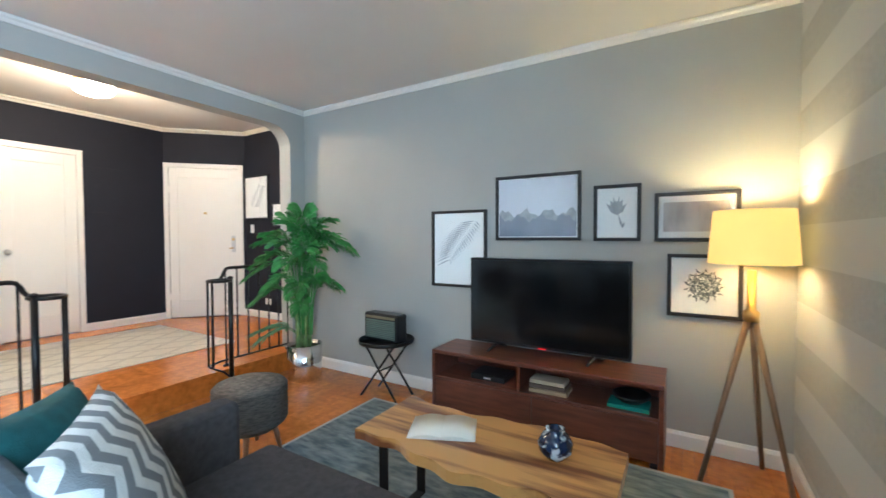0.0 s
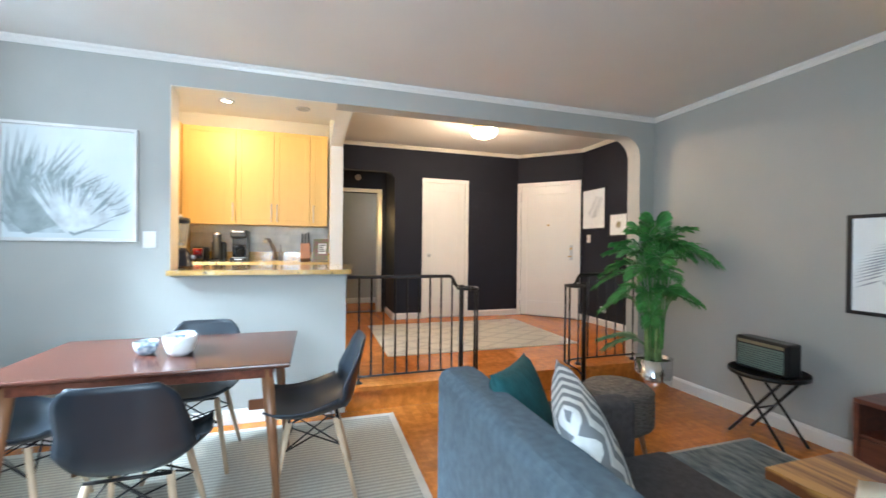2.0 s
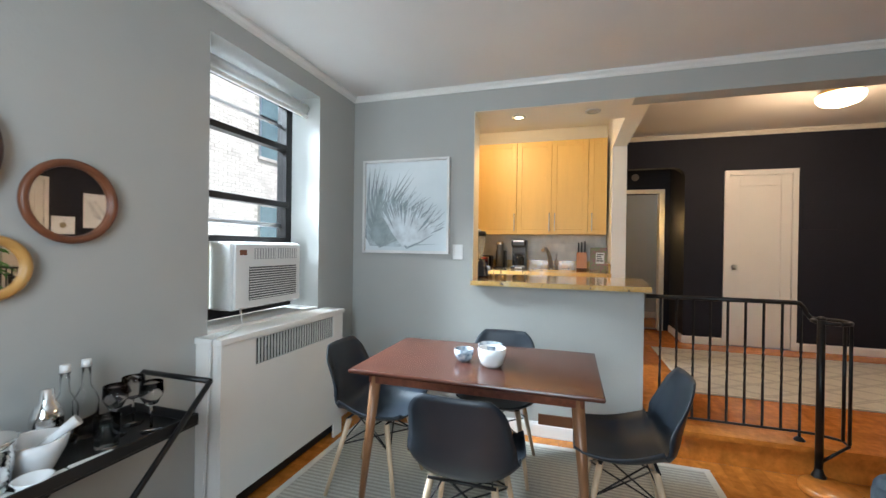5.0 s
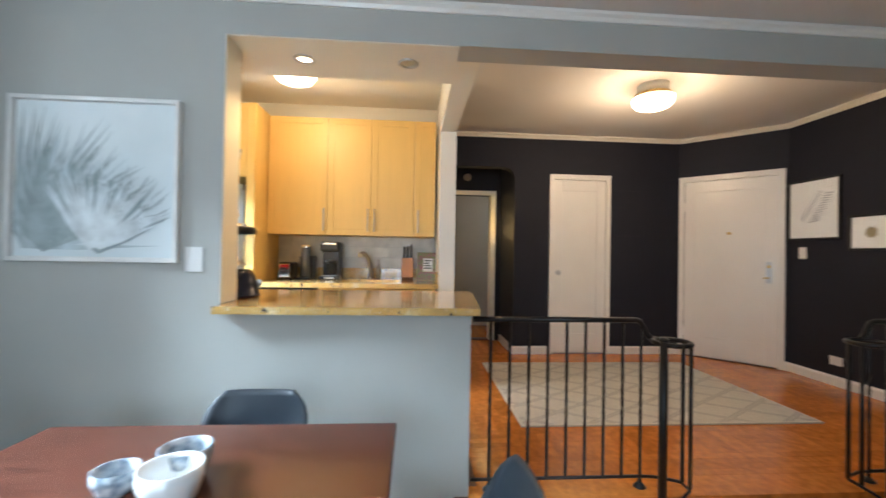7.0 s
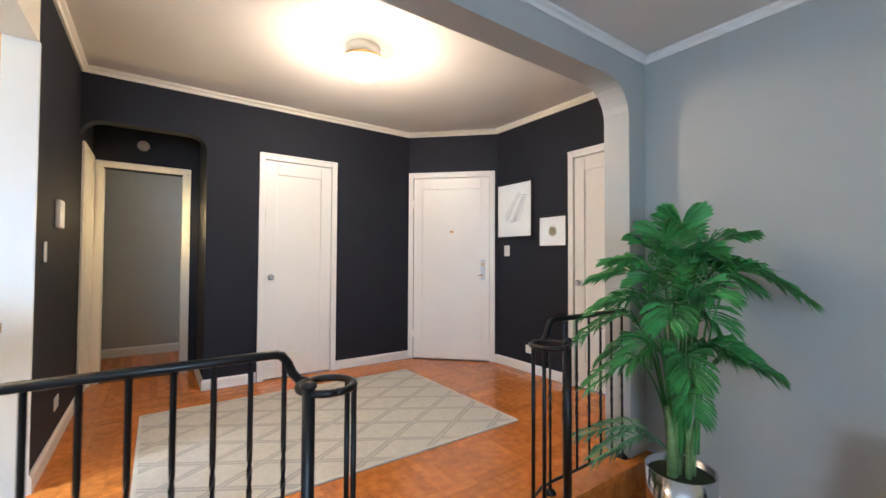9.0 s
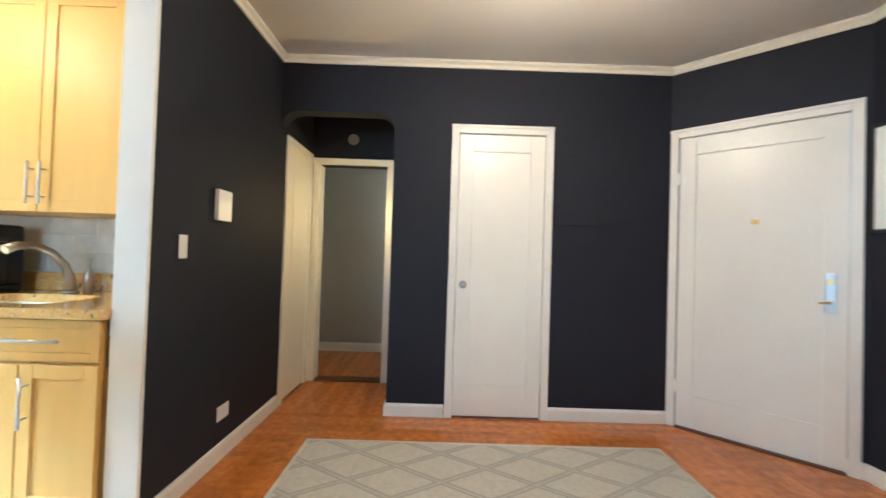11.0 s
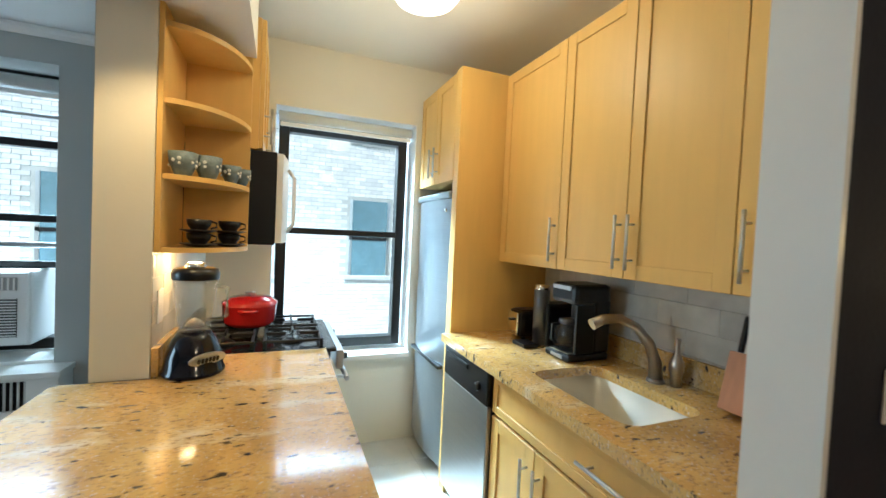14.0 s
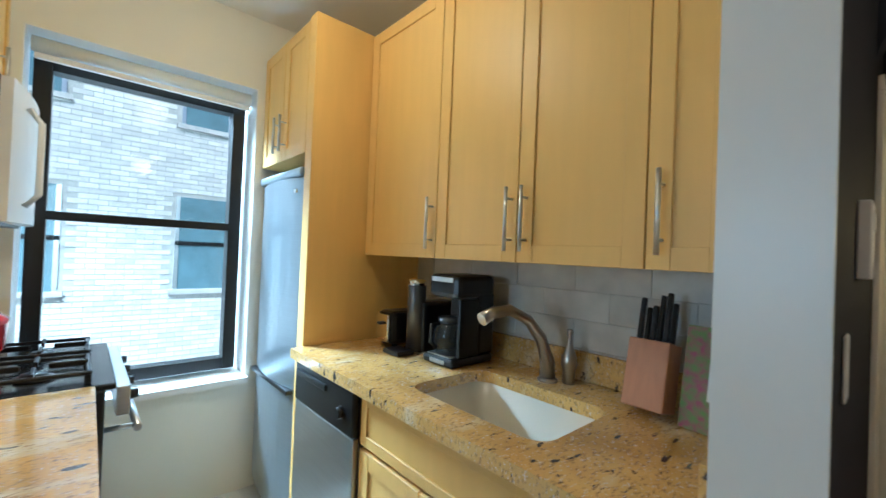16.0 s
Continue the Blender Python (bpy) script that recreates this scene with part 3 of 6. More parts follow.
w1 = window("window_kitchen", -3.44, -2.585, -0.54, 0.64, 2.13, 1.43, "black framed sash window over the kitchen radiator sill")
sbox("kitchen_window_sill", WHITEP, (-3.468, -2.562, -0.60, YK + 0.05, 0.591, 0.622))
sbox("kitchen_reveal", WHITEP, (-3.4705, -3.465, YK - 0.22, YK - 0.001, 0.622, 2.2), (-2.565, -2.5595, YK - 0.22, YK - 0.001, 0.622, 2.2), (-3.465, -2.565, YK - 0.22, YK - 0.001, 2.196, 2.2005))
bl = thing("roller_blind", "rolled up white blind at the head of the kitchen window", "blind")
bm = bmesh.new()
rod(bm, (-3.45, -0.47, 2.15), (-2.58, -0.47, 2.15), 0.032, seg=20)
part("roll", bm, SILVER, bl)
pbox("bottom_bar", (-3.44, -2.59, -0.465, -0.445, 2.085, 2.11), WHITEP, bl)
w2 = window("window_living", -1.54, -0.66, -0.56, 0.72, 2.2, 1.83, "black framed sash window with an air conditioner in it")
pbox("sash_bar", (-1.49, -0.71, -0.575, -0.525, 1.41, 1.45), BLACK, w2)
pbox("sash_bottom_rail", (-1.49, -0.71, -0.575, -0.525, 1.165, 1.20), BLACK, w2)
pbox("sash_bar", (-1.49, -0.71, -0.60, -0.585, 1.27, 1.30), STEEL, w2)
pbox("sash_bar", (-1.49, -0.71, -0.60, -0.585, 1.98, 2.0), STEEL, w2)
bl = thing("roller_blind", "rolled up white blind above the living room window", "blind")
bm = bmesh.new()
rod(bm, (-1.55, -0.45, 2.12), (-0.65, -0.45, 2.12), 0.038, seg=20)
part("roll", bm, SILVER, bl)
pbox("bottom_bar", (-1.54, -0.66, -0.43, -0.41, 2.05, 2.075), WHITEP, bl)
sbox("living_window_sill", WHITEP, (-1.558, -0.642, -0.53, YS + 0.001, 0.695, 0.715))

# ---- kitchen ----
def handle(parent, x, y, z0, z1, nx=1, ny=0):
    """An upright bar handle standing off the face at x, y."""
    bm = bmesh.new()
    o = 0.032
    rod(bm, (x + nx * o, y + ny * o, z0), (x + nx * o, y + ny * o, z1), 0.006, seg=10)
    for z in (z0 + 0.035, z1 - 0.035):
        rod(bm, (x, y, z), (x + nx * o, y + ny * o, z), 0.004, seg=8)
    return part("handle", bm, STEEL, parent, "brushed steel bar handle")


def shaker(parent, xf, y0, y1, z0, z1, name="door", sign=1, fr=0.055):
    """A framed door on a face x = xf that looks towards sign * x."""
    a, b = y0 + 0.002, y1 - 0.002
    t = 0.018 * sign
    d = pbox(name, (xf, xf + t * 0.6, a, b, z0, z1), MAPLE, parent, b=0.0015)
    bm = bmesh.new()
    for q in ((a, a + fr, z0, z1), (b - fr, b, z0, z1), (a + fr, b - fr, z0, z0 + fr), (a + fr, b - fr, z1 - fr, z1)):
        rbox(bm, xf + t * 0.6, xf + t, q[0], q[1], q[2], q[3], 0.0015, 1)
    part("frame", bm, MAPLE, d)
    return d


def wall_cabinet(y0, y1, doors, z0=1.31, z1=2.36):
    c = thing("wall_cabinet", "maple wall cabinet with framed doors and bar handles", "cabinet", "wall cabinets over the sink")
    pbox("body", (XB + 0.002, -3.802, y0 + 0.001, y1 - 0.001, z0, z1), MAPLE, c, b=0.001)
    for a, b, hy in doors:
        d = shaker(c, -3.801, a, b, z0, z1)
        handle(d, -3.783, hy, 1.345, 1.545)
    return c


wall_cabinet(0.275, 0.791, [(0.275, 0.791, 0.768)])
wall_cabinet(0.791, 1.568, [(0.791, 1.180, 1.157), (1.180, 1.568, 1.216)])
wall_cabinet(1.568, 1.76, [(1.568, 1.76, 1.606)])
tall = thing("fridge_surround", "maple tall panel and cabinet over the refrigerator", "cabinet")
pbox("side_panel", (XB + 0.002, -3.50, 0.20, 0.27, 0, 2.37), MAPLE, tall, b=0.002)
pbox("body", (XB + 0.002, -3.52, -0.385, 0.198, 1.76, 2.37), MAPLE, tall, b=0.001)
for a, b, hy in ((-0.385, -0.09, -0.13), (-0.09, 0.198, -0.05)):
    d = shaker(tall, -3.519, a, b, 1.76, 2.36)
    handle(d, -3.501, hy, 1.80, 1.98)

fr = thing("refrigerator", "tall grey steel two-door refrigerator beside the window", "refrigerator")
pbox("body", (-4.09, -3.56, -0.37, 0.18, 0.04, 1.68), STEEL, fr, b=0.01)
FD = mat("grey steel door", (0.36, 0.40, 0.43), 0.28, 0.85, vary=0.04, scale=20, stretch=(0.2, 0.2, 8))
for z0, z1 in ((0.09, 0.66), (0.685, 1.655)):
    bm = bmesh.new()
    n = 12
    pts = [(-3.555, 0.18), (-3.555, -0.37)] + [(-3.515 + 0.035 * math.sin(math.pi * (k / n)), -0.37 + 0.55 * k / n) for k in range(n + 1)]
    prism(bm, pts, z0, z1)
    d = part("door", bm, FD, fr)
pbox("cap", (-3.60, -3.49, -0.37, 0.18, 1.657, 1.70), FD, fr, b=0.012)
pbox("grip", (-3.51, -3.478, -0.35, 0.16, 0.662, 0.683), BPLAS, fr, b=0.004)
pbox("badge", (-3.497, -3.488, 0.12, 0.145, 1.58, 1.60), CHROME, fr, b=0.002)
pbox("kick_plate", (-3.59, -3.56, -0.36, 0.17, 0.0, 0.039), BPLAS, fr)

# base run under the sink
dw = thing("dishwasher", "steel dishwasher with a black control strip", "dishwasher")
pbox("body", (XB + 0.01, -3.485, 0.275, 0.795, 0.09, 0.862), BPLAS, dw)
pbox("door", (-3.484, -3.462, 0.305, 0.79, 0.10, 0.70), STEEL, dw)
pbox("control_strip", (-3.484, -3.458, 0.305, 0.79, 0.702, 0.86), BPLAS, dw, b=0.008)
pbox("grip", (-3.458, -3.448, 0.34, 0.60, 0.81, 0.835), BPLAS, dw)
bm = bmesh.new()
rod(bm, (-3.459, 0.71, 0.77), (-3.438, 0.71, 0.77), 0.022, 0.018, 20)
part("dial", bm, BPLAS, dw, "round black dial")
pbox("filler", (-3.5, -3.465, 0.275, 0.303, 0.09, 0.862), MAPLE, dw)
base = thing("base_cabinet", "maple sink base cabinet with a false drawer front", "cabinet")
pbox("body", (XB + 0.01, -3.50, 0.797, 1.76, 0.09, 0.66), MAPLE, base, b=0.001)
pbox("toe_kick", (-3.62, -3.56, 0.28, 1.76, 0.0, 0.088), MAPLE, base, b=0.001)
pbox("rail", (-3.52, -3.50, 0.797, 1.76, 0.66, 0.862), MAPLE, base, b=0.001)
pbox("side", (XB + 0.01, -3.52, 0.797, 0.815, 0.662, 0.862), MAPLE, base, b=0.001)
for a, b, hy in ((0.80, 1.115, 1.075), (1.117, 1.44, 1.155), (1.442, 1.758, 1.48)):
    d = shaker(base, -3.499, a, b, 0.10, 0.675)
    handle(d, -3.481, hy, 0.43, 0.63)
d = shaker(base, -3.499, 0.80, 1.758, 0.69, 0.855, "drawer_front", fr=0.035)
bm = bmesh.new()
rod(bm, (-3.449, 1.36, 0.775), (-3.449, 1.62, 0.775), 0.006)
rod(bm, (-3.481, 1.40, 0.775), (-3.449, 1.40, 0.775), 0.004)
rod(bm, (-3.481, 1.58, 0.775), (-3.449, 1.58, 0.775), 0.004)
part("handle", bm, STEEL, d, "brushed steel bar handle")
cab = thing("worktop", "speckled gold granite worktop with an undermounted white sink", "worktop")
HX0, HX1, HY0, HY1 = -3.90, -3.560, 0.945, 1.45


def rounded(x0, x1, y0, y1, r, n=6):
    out = []
    for cx, cy, a0 in ((x1 - r, y1 - r, 0), (x0 + r, y1 - r, 90), (x0 + r, y0 + r, 180), (x1 - r, y0 + r, 270)):
        out += [(cx + r * math.cos(radians(a0 + 90 * k / n)), cy + r * math.sin(radians(a0 + 90 * k / n))) for k in range(n + 1)]
    return out


bm = bmesh.new()
for pts in ([(XB + 0.012, 0.275), (-3.445, 0.275), (-3.445, 1.784), (XB + 0.012, 1.784)], rounded(HX0, HX1, HY0, HY1, 0.06)):
    vs = [bm.verts.new((x, y, 0.865)) for x, y in pts]
    for a, b in zip(vs, vs[1:] + vs[:1]):
        bm.edges.new((a, b))
bmesh.ops.triangle_fill(bm, use_beauty=True, edges=bm.edges[:])
up = bmesh.ops.extrude_face_region(bm, geom=bm.faces[:])
bmesh.ops.translate(bm, vec=(0, 0, 0.04), verts=[v for v in up["geom"] if isinstance(v, bmesh.types.BMVert)])
part("slab", bm, GRANITE, cab)
pbox("upstand", (XB + 0.012, XB + 0.032, 0.275, 1.76, 0.906, 1.005), GRANITE, cab, b=0.002)
pbox("upstand", (XB + 0.034, -3.53, 1.764, 1.784, 0.906, 1.005), GRANITE, cab, b=0.002)
sink = thing("sink", "white undermounted kitchen sink set in the granite", "sink")
bm = bmesh.new()
rings = []
for off, z in ((0.02, 0.864), (0.0, 0.864), (-0.006, 0.74), (-0.02, 0.715), (-0.045, 0.706), (-0.12, 0.704)):
    rings.append([bm.verts.new((x, y, z)) for x, y in rounded(HX0 - off, HX1 + off, HY0 - off, HY1 + off, 0.055)])
for a, b in zip(rings, rings[1:]):
    for k in range(len(a)):
        f = bm.faces.new((a[k], a[(k + 1) % len(a)], b[(k + 1) % len(a)], b[k]))
        f.smooth = True
bm.faces.new(rings[-1])
part("bowl", bm, mat("cream white sink enamel", (0.70, 0.66, 0.56), 0.2, vary=0.03, coat=0.3), sink)
plathe("drain", [(0, 0.004), (0.03, 0.004), (0.042, 0.001), (0.042, 0)], (-3.74, 1.21, 0.7125), STEEL, sink)
fa = thing("faucet", "brushed nickel arched kitchen faucet with a lever", "faucet")
NICK = mat("brushed nickel", (0.42, 0.38, 0.34), 0.28, 0.95)
plathe("base", [(0, 0), (0.033, 0), (0.033, 0.008), (0.026, 0.014), (0, 0.014)], (-3.99, 1.175, 0.905), NICK, fa)
bm = bmesh.new()
tube(bm, [(-3.99, 1.175, 0.917), (-3.987, 1.172, 0.98), (-3.965, 1.16, 1.05), (-3.915, 1.14, 1.115), (-3.84, 1.122, 1.15), (-3.77, 1.108, 1.145), (-3.725, 1.10, 1.125)], [0.026, 0.024, 0.021, 0.018, 0.018, 0.020, 0.022], 14)
part("spout", bm, NICK, fa)
sp = thing("soap_dispenser", "brushed nickel soap dispenser beside the faucet", "soap dispenser")
plathe("body", [(0, 0), (0.020, 0), (0.020, 0.045), (0.026, 0.06), (0.026, 0.085), (0.018, 0.11), (0.009, 0.13), (0.008, 0.16), (0.011, 0.175), (0.011, 0.182), (0, 0.184)], (-4.025, 1.235, 0.9055), NICK, sp, seg=20)

# splashback wall
sbox("splashback_backing", GROUT, (XB, XB + 0.004, 0.27, YP - 0.001, 0.90, 1.312))

# bar
bar = thing("bar_counter", "polished speckled gold granite bar top with an overhang", "worktop")
bm = bmesh.new()
prism(bm, [(-1.955, 0.6905), (-1.955, 1.89), (-2.80, 1.965), (-2.815, 0.445), (XK - 0.008, 0.445), (XK - 0.008, 0.6905)], 0.874, 0.908)
part("slab", bm, GRANITE, bar)
pbox("upstand", (XK - 0.03, XK - 0.008, 0.36, 0.684, 0.909, 1.01), GRANITE, bar, b=0.002)
bb = thing("peninsula_cabinet", "plain cream panelled base under the bar top", "cabinet")
pbox("body", (-2.72, XK - 0.008, 0.47, 1.84, 0.0, 0.872), CREAM, bb, b=0.002)
pbox("end_panel", (-2.74, XK - 0.001, 1.842, 1.858, 0.0, 0.872), WHITEP, bb, b=0.002)

# stove
st = thing("stove", "black gas stove with cast iron grates", "stove")
pbox("body", (-2.84, XK - 0.01, -0.20, 0.425, 0.03, 0.885), BPLAS, st, b=0.006)
pbox("cooktop", (-2.865, XK - 0.01, -0.20, 0.43, 0.886, 0.905), mat("black enamel", (0.01, 0.01, 0.011), 0.15), st, b=0.005)
pbox("back_guard", (XK - 0.045, XK - 0.01, -0.20, 0.43, 0.906, 0.99), BPLAS, st)
pbox("front_trim", (-2.90, -2.866, -0.19, 0.42, 0.80, 0.89), STEEL, st)
bm = bmesh.new()
rod(bm, (-2.925, -0.15, 0.74), (-2.925, 0.38, 0.74), 0.012)
rod(bm, (-2.925, -0.12, 0.74), (-2.84, -0.12, 0.74), 0.008)
rod(bm, (-2.925, 0.35, 0.74), (-2.84, 0.35, 0.74), 0.008)
part("oven_handle", bm, STEEL, st, "steel oven handle")
for k in range(4):
    bm = bmesh.new()
    y = -0.12 + 0.16 * k
    rod(bm, (-2.90, y, 0.845), (-2.925, y, 0.845), 0.017, 0.014, 16)
    part("dial", bm, BPLAS, st)
for gx in (-2.68, -2.39):
    for gy in (-0.04, 0.27):
        bm = bmesh.new()
        for s in (-0.12, 0.12):
            rbox(bm, gx - 0.13, gx + 0.13, gy + s - 0.006, gy + s + 0.006, 0.93, 0.942, 0.003, 1)
            rbox(bm, gx + s - 0.006, gx + s + 0.006, gy - 0.13, gy + 0.13, 0.93, 0.942, 0.003, 1)
            for s2 in (-0.12, 0.12):
                rbox(bm, gx + s - 0.008, gx + s + 0.008, gy + s2 - 0.008, gy + s2 + 0.008, 0.905, 0.932, 0.003, 1)
        for ang in range(4):
            mm = Matrix.Translation((gx, gy, 0)) @ Matrix.Rotation(math.pi / 2 * ang, 4, "Z")
            rbox(bm, 0.03, 0.12, -0.005, 0.005, 0.932, 0.95, 0.003, 1, mm)
        part("grate", bm, BLACK, st, "cast iron grate")
        plathe("burner", [(0, 0.018), (0.03, 0.018), (0.034, 0.01), (0.045, 0.008), (0.045, 0)], (gx, gy, 0.906), BPLAS, st, seg=20)
pot = thing("dutch_oven", "red enamelled oval pot with a lid on the stove", "pot")
C = (-2.48, 0.07, 0.951)
plathe("body", [(0, 0), (0.105, 0), (0.12, 0.02), (0.125, 0.10), (0.128, 0.105), (0.118, 0.105), (0.113, 0.02), (0, 0.012)], C, RED, pot)
lid = plathe("lid", [(0.128, 0.106), (0.128, 0.114), (0.10, 0.135), (0.05, 0.145), (0, 0.147)], C, RED, pot)
plathe("knob", [(0.008, 0.147), (0.008, 0.152), (0.024, 0.155), (0.024, 0.162), (0, 0.164)], C, STEEL, lid, "low steel knob")
for s in (-1, 1):
    bm = bmesh.new()
    tube(bm, [(C[0] + 0.04 * k, C[1] + s * (0.122 + 0.03 * (1 - k * k)), C[2] + 0.085) for k in (-1, -0.5, 0, 0.5, 1)], 0.008, 8)
    part("grip", bm, RED, pot)

# microwave, cabinet over it, corner shelves
mw = thing("microwave", "black and white microwave hung over the stove", "microwave")
pbox("body", (-2.585, XK - 0.008, -0.32, 0.315, 1.36, 1.78), BPLAS, mw, b=0.004)
bm = bmesh.new()
n = 8
prism(bm, [(-2.586, 0.315), (-2.586, -0.32)] + [(-2.612 - 0.03 * math.sin(math.pi * k / n), -0.32 + 0.635 * k / n) for k in range(n + 1)], 1.37, 1.775)
part("door", bm, WPLAS, mw, "bowed white door")
bm = bmesh.new()
tube(bm, [(-2.635, 0.20, 1.42), (-2.665, 0.20, 1.46), (-2.665, 0.20, 1.68), (-2.635, 0.20, 1.72)], 0.009, 8)
part("handle", bm, WPLAS, mw)
oc = thing("wall_cabinet", "maple wall cabinet over the microwave", "cabinet")
pbox("body", (-2.505, XK - 0.008, -0.39, 0.315, 1.785, 2.36), MAPLE, oc, b=0.001)
for a, b, hy in ((-0.39, -0.04, -0.08), (-0.04, 0.315, 0.27)):
    d = shaker(oc, -2.506, a, b, 1.79, 2.355, sign=-1)
    handle(d, -2.524, hy, 1.82, 1.98, nx=-1)
cs = thing("corner_shelf", "open maple corner shelf with rounded boards", "shelf")
pbox("back", (XK - 0.024, XK - 0.008, 0.336, 0.682, 1.335, 2.19), MAPLE, cs, b=0.001)
pbox("side", (-2.475, XK - 0.025, 0.318, 0.334, 1.335, 2.19), MAPLE, cs, b=0.001)
for z in (1.335, 1.588, 1.845, 2.10):
    bm = bmesh.new()
    ax, ay = XK - 0.025, 0.3345
    prism(bm, [(ax, ay)] + [(ax - 0.247 * math.sin(a), ay + 0.335 * math.cos(a)) for a in [math.pi / 2 * k / 12 for k in range(13)]], z, z + 0.018)
    part("board", bm, MAPLE, cs)
lamp("undershelf_light", "POINT", pose(-2.30, 0.50, 1.30), 4.0, AMBER, 0.03)


def bowl(c, r, h, material, name, label, group=""):
    t = thing(name, label, name, group, c)
    plathe("body", [(0, 0), (r * 0.55, 0), (r * 0.6, 0.006), (r * 0.93, h * 0.55), (r, h), (r * 0.95, h), (r * 0.87, h * 0.55), (r * 0.5, 0.012), (0, 0.012)], c, material, t, seg=28)
    return t


for k, (dx, dy) in enumerate(((-0.045, 0.275), (-0.115, 0.225), (-0.185, 0.155), (-0.215, 0.075))):
    r, h = (0.047, 0.082) if k < 2 else (0.037, 0.066)
    at = (XK - 0.03 + dx, 0.345 + dy, 1.6065)
    cupob = bowl(at, r, h, SLATEC, "patterned_cup", "slate blue stoneware cup with raised white flowers", "patterned cups on the shelf")
    bm = bmesh.new()
    for j in range(13):
        a, z = 0.484 * j + (0.5 if j % 3 else 0), h * (0.42 + 0.16 * ((j * 0.618) % 1) * 2)
        rr = r * (0.86 + 0.12 * z / h)
        mm = Matrix.Translation((at[0] + rr * math.cos(a), at[1] + rr * math.sin(a), at[2] + z)) @ Matrix.Rotation(a, 4, "Z") @ Matrix.Rotation(math.pi / 2, 4, "Y")
        rod(bm, mm @ Vector((0, 0, -0.002)), mm @ Vector((0, 0, 0.003)), 0.006 + 0.003 * (j % 2), 0.004, 8)
    part("raised_flowers", bm, CERAMIC, cupob, "raised white flowers", kind="stuff")
for (dx, dy, n) in ((-0.10, 0.20, 2), (-0.19, 0.09, 2)):
    x, y = XK - 0.02 + dx, 0.36 + dy
    z = 1.3535
    for k in range(n):
        t = thing("saucer", "black saucer in a stack", "saucer", "black saucers", (x, y, z))
        plathe("body", [(0, 0), (0.03, 0), (0.062, 0.010), (0.062, 0.013), (0.03, 0.005), (0, 0.005)], (x, y, z), BPLAS, t, seg=24)
        if k == n - 1 or n == 2:
            c = bowl((x, y, z + 0.006), 0.042, 0.045, BPLAS, "coffee_cup", "black coffee cup on its saucer", "black coffee cups")
            bm = bmesh.new()
            tube(bm, [(x - 0.04, y, z + 0.045), (x - 0.058, y, z + 0.04), (x - 0.058, y, z + 0.025), (x - 0.038, y, z + 0.018)], 0.004, 6)
            part("ear", bm, BPLAS, c)
        z += 0.0515

# blender
bd = thing("blender", "black blender with a glass jug on the bar top", "blender", at=(-2.335, 0.655, 0.908))
C = (-2.335, 0.655, 0.9085)
plathe("base", [(0, 0), (0.092, 0), (0.1, 0.008), (0.1, 0.016), (0.095, 0.022), (0.088, 0.075), (0.068, 0.125), (0.052, 0.15), (0, 0.152)], C, mat("gloss navy black plastic", (0.006, 0.007, 0.014), 0.12), bd)
plathe("jug", [(0.046, 0.153), (0.052, 0.165), (0.072, 0.335), (0.069, 0.335), (0.048, 0.168), (0, 0.16)], C, JUGG, bd)
plathe("lid", [(0.074, 0.336), (0.076, 0.356), (0.07, 0.372), (0.045, 0.378), (0, 0.378)], C, BPLAS, bd)
plathe("lid_cap", [(0.03, 0.379), (0.03, 0.39), (0.026, 0.393), (0, 0.393)], C, CHROME, bd, "clear cap in the lid")
plathe("blade_collar", [(0, 0.168), (0.03, 0.169), (0.022, 0.185), (0.006, 0.195), (0, 0.195)], C, STEEL, bd)
bm = bmesh.new()
tube(bm, [(C[0] - 0.062, C[1] - 0.01, C[2] + 0.31), (C[0] - 0.10, C[1] - 0.01, C[2] + 0.30), (C[0] - 0.10, C[1] - 0.01, C[2] + 0.20), (C[0] - 0.055, C[1] - 0.01, C[2] + 0.18)], 0.009, 8)
part("grip", bm, JUGG, bd)
mm = Matrix.Translation((C[0] - 0.052, C[1] + 0.073, C[2] + 0.068)) @ Matrix.Rotation(radians(-145), 4, "Z") @ Matrix.Rotation(radians(22), 4, "X")
bm = bmesh.new()
for q in ((1.0, 0.0, 0.003), (0.9, 0.003, 0.006)):
    vs = [[bm.verts.new(mm @ Vector((0.062 * q[0] * math.cos(a), -yy, 0.026 * q[0] * math.sin(a)))) for a in [2 * math.pi * j / 28 for j in range(28)]] for yy in q[1:]]
    for j in range(28):
        bm.faces.new((vs[0][j], vs[0][(j + 1) % 28], vs[1][(j + 1) % 28], vs[1][j]))
    bm.faces.new(vs[1])
    bm.faces.new(vs[0][::-1])
cp = part("control_panel", bm, STEEL, bd, "oval silver control panel")
for k in range(6):
    bm = bmesh.new()
    rbox(bm, -0.036 + 0.0125 * k, -0.027 + 0.0125 * k, -0.013, -0.0055, -0.009, 0.009, 0.003, 2, mm)
    part("button", bm, BPLAS, cp)

# worktop things
to = thing("toaster", "small black and chrome toaster in the worktop corner", "toaster")
pbox("body", (-4.03, -3.81, 0.36, 0.49, 0.912, 1.06), BPLAS, to, b=0.025)
pbox("side", (-3.811, -3.797, 0.375, 0.475, 0.922, 1.045), CHROME, to, b=0.006)
pbox("lever", (-3.797, -3.78, 0.41, 0.44, 1.0, 1.012), BPLAS, to)
for k in range(4):
    pbox("foot", (-4.0 + 0.15 * (k % 2), -3.98 + 0.15 * (k % 2), 0.385 + 0.08 * (k // 2), 0.40 + 0.08 * (k // 2), 0.905, 0.913), BPLAS, to, b=0)
ke = thing("pod_machine", "slim black coffee pod machine", "coffee machine")
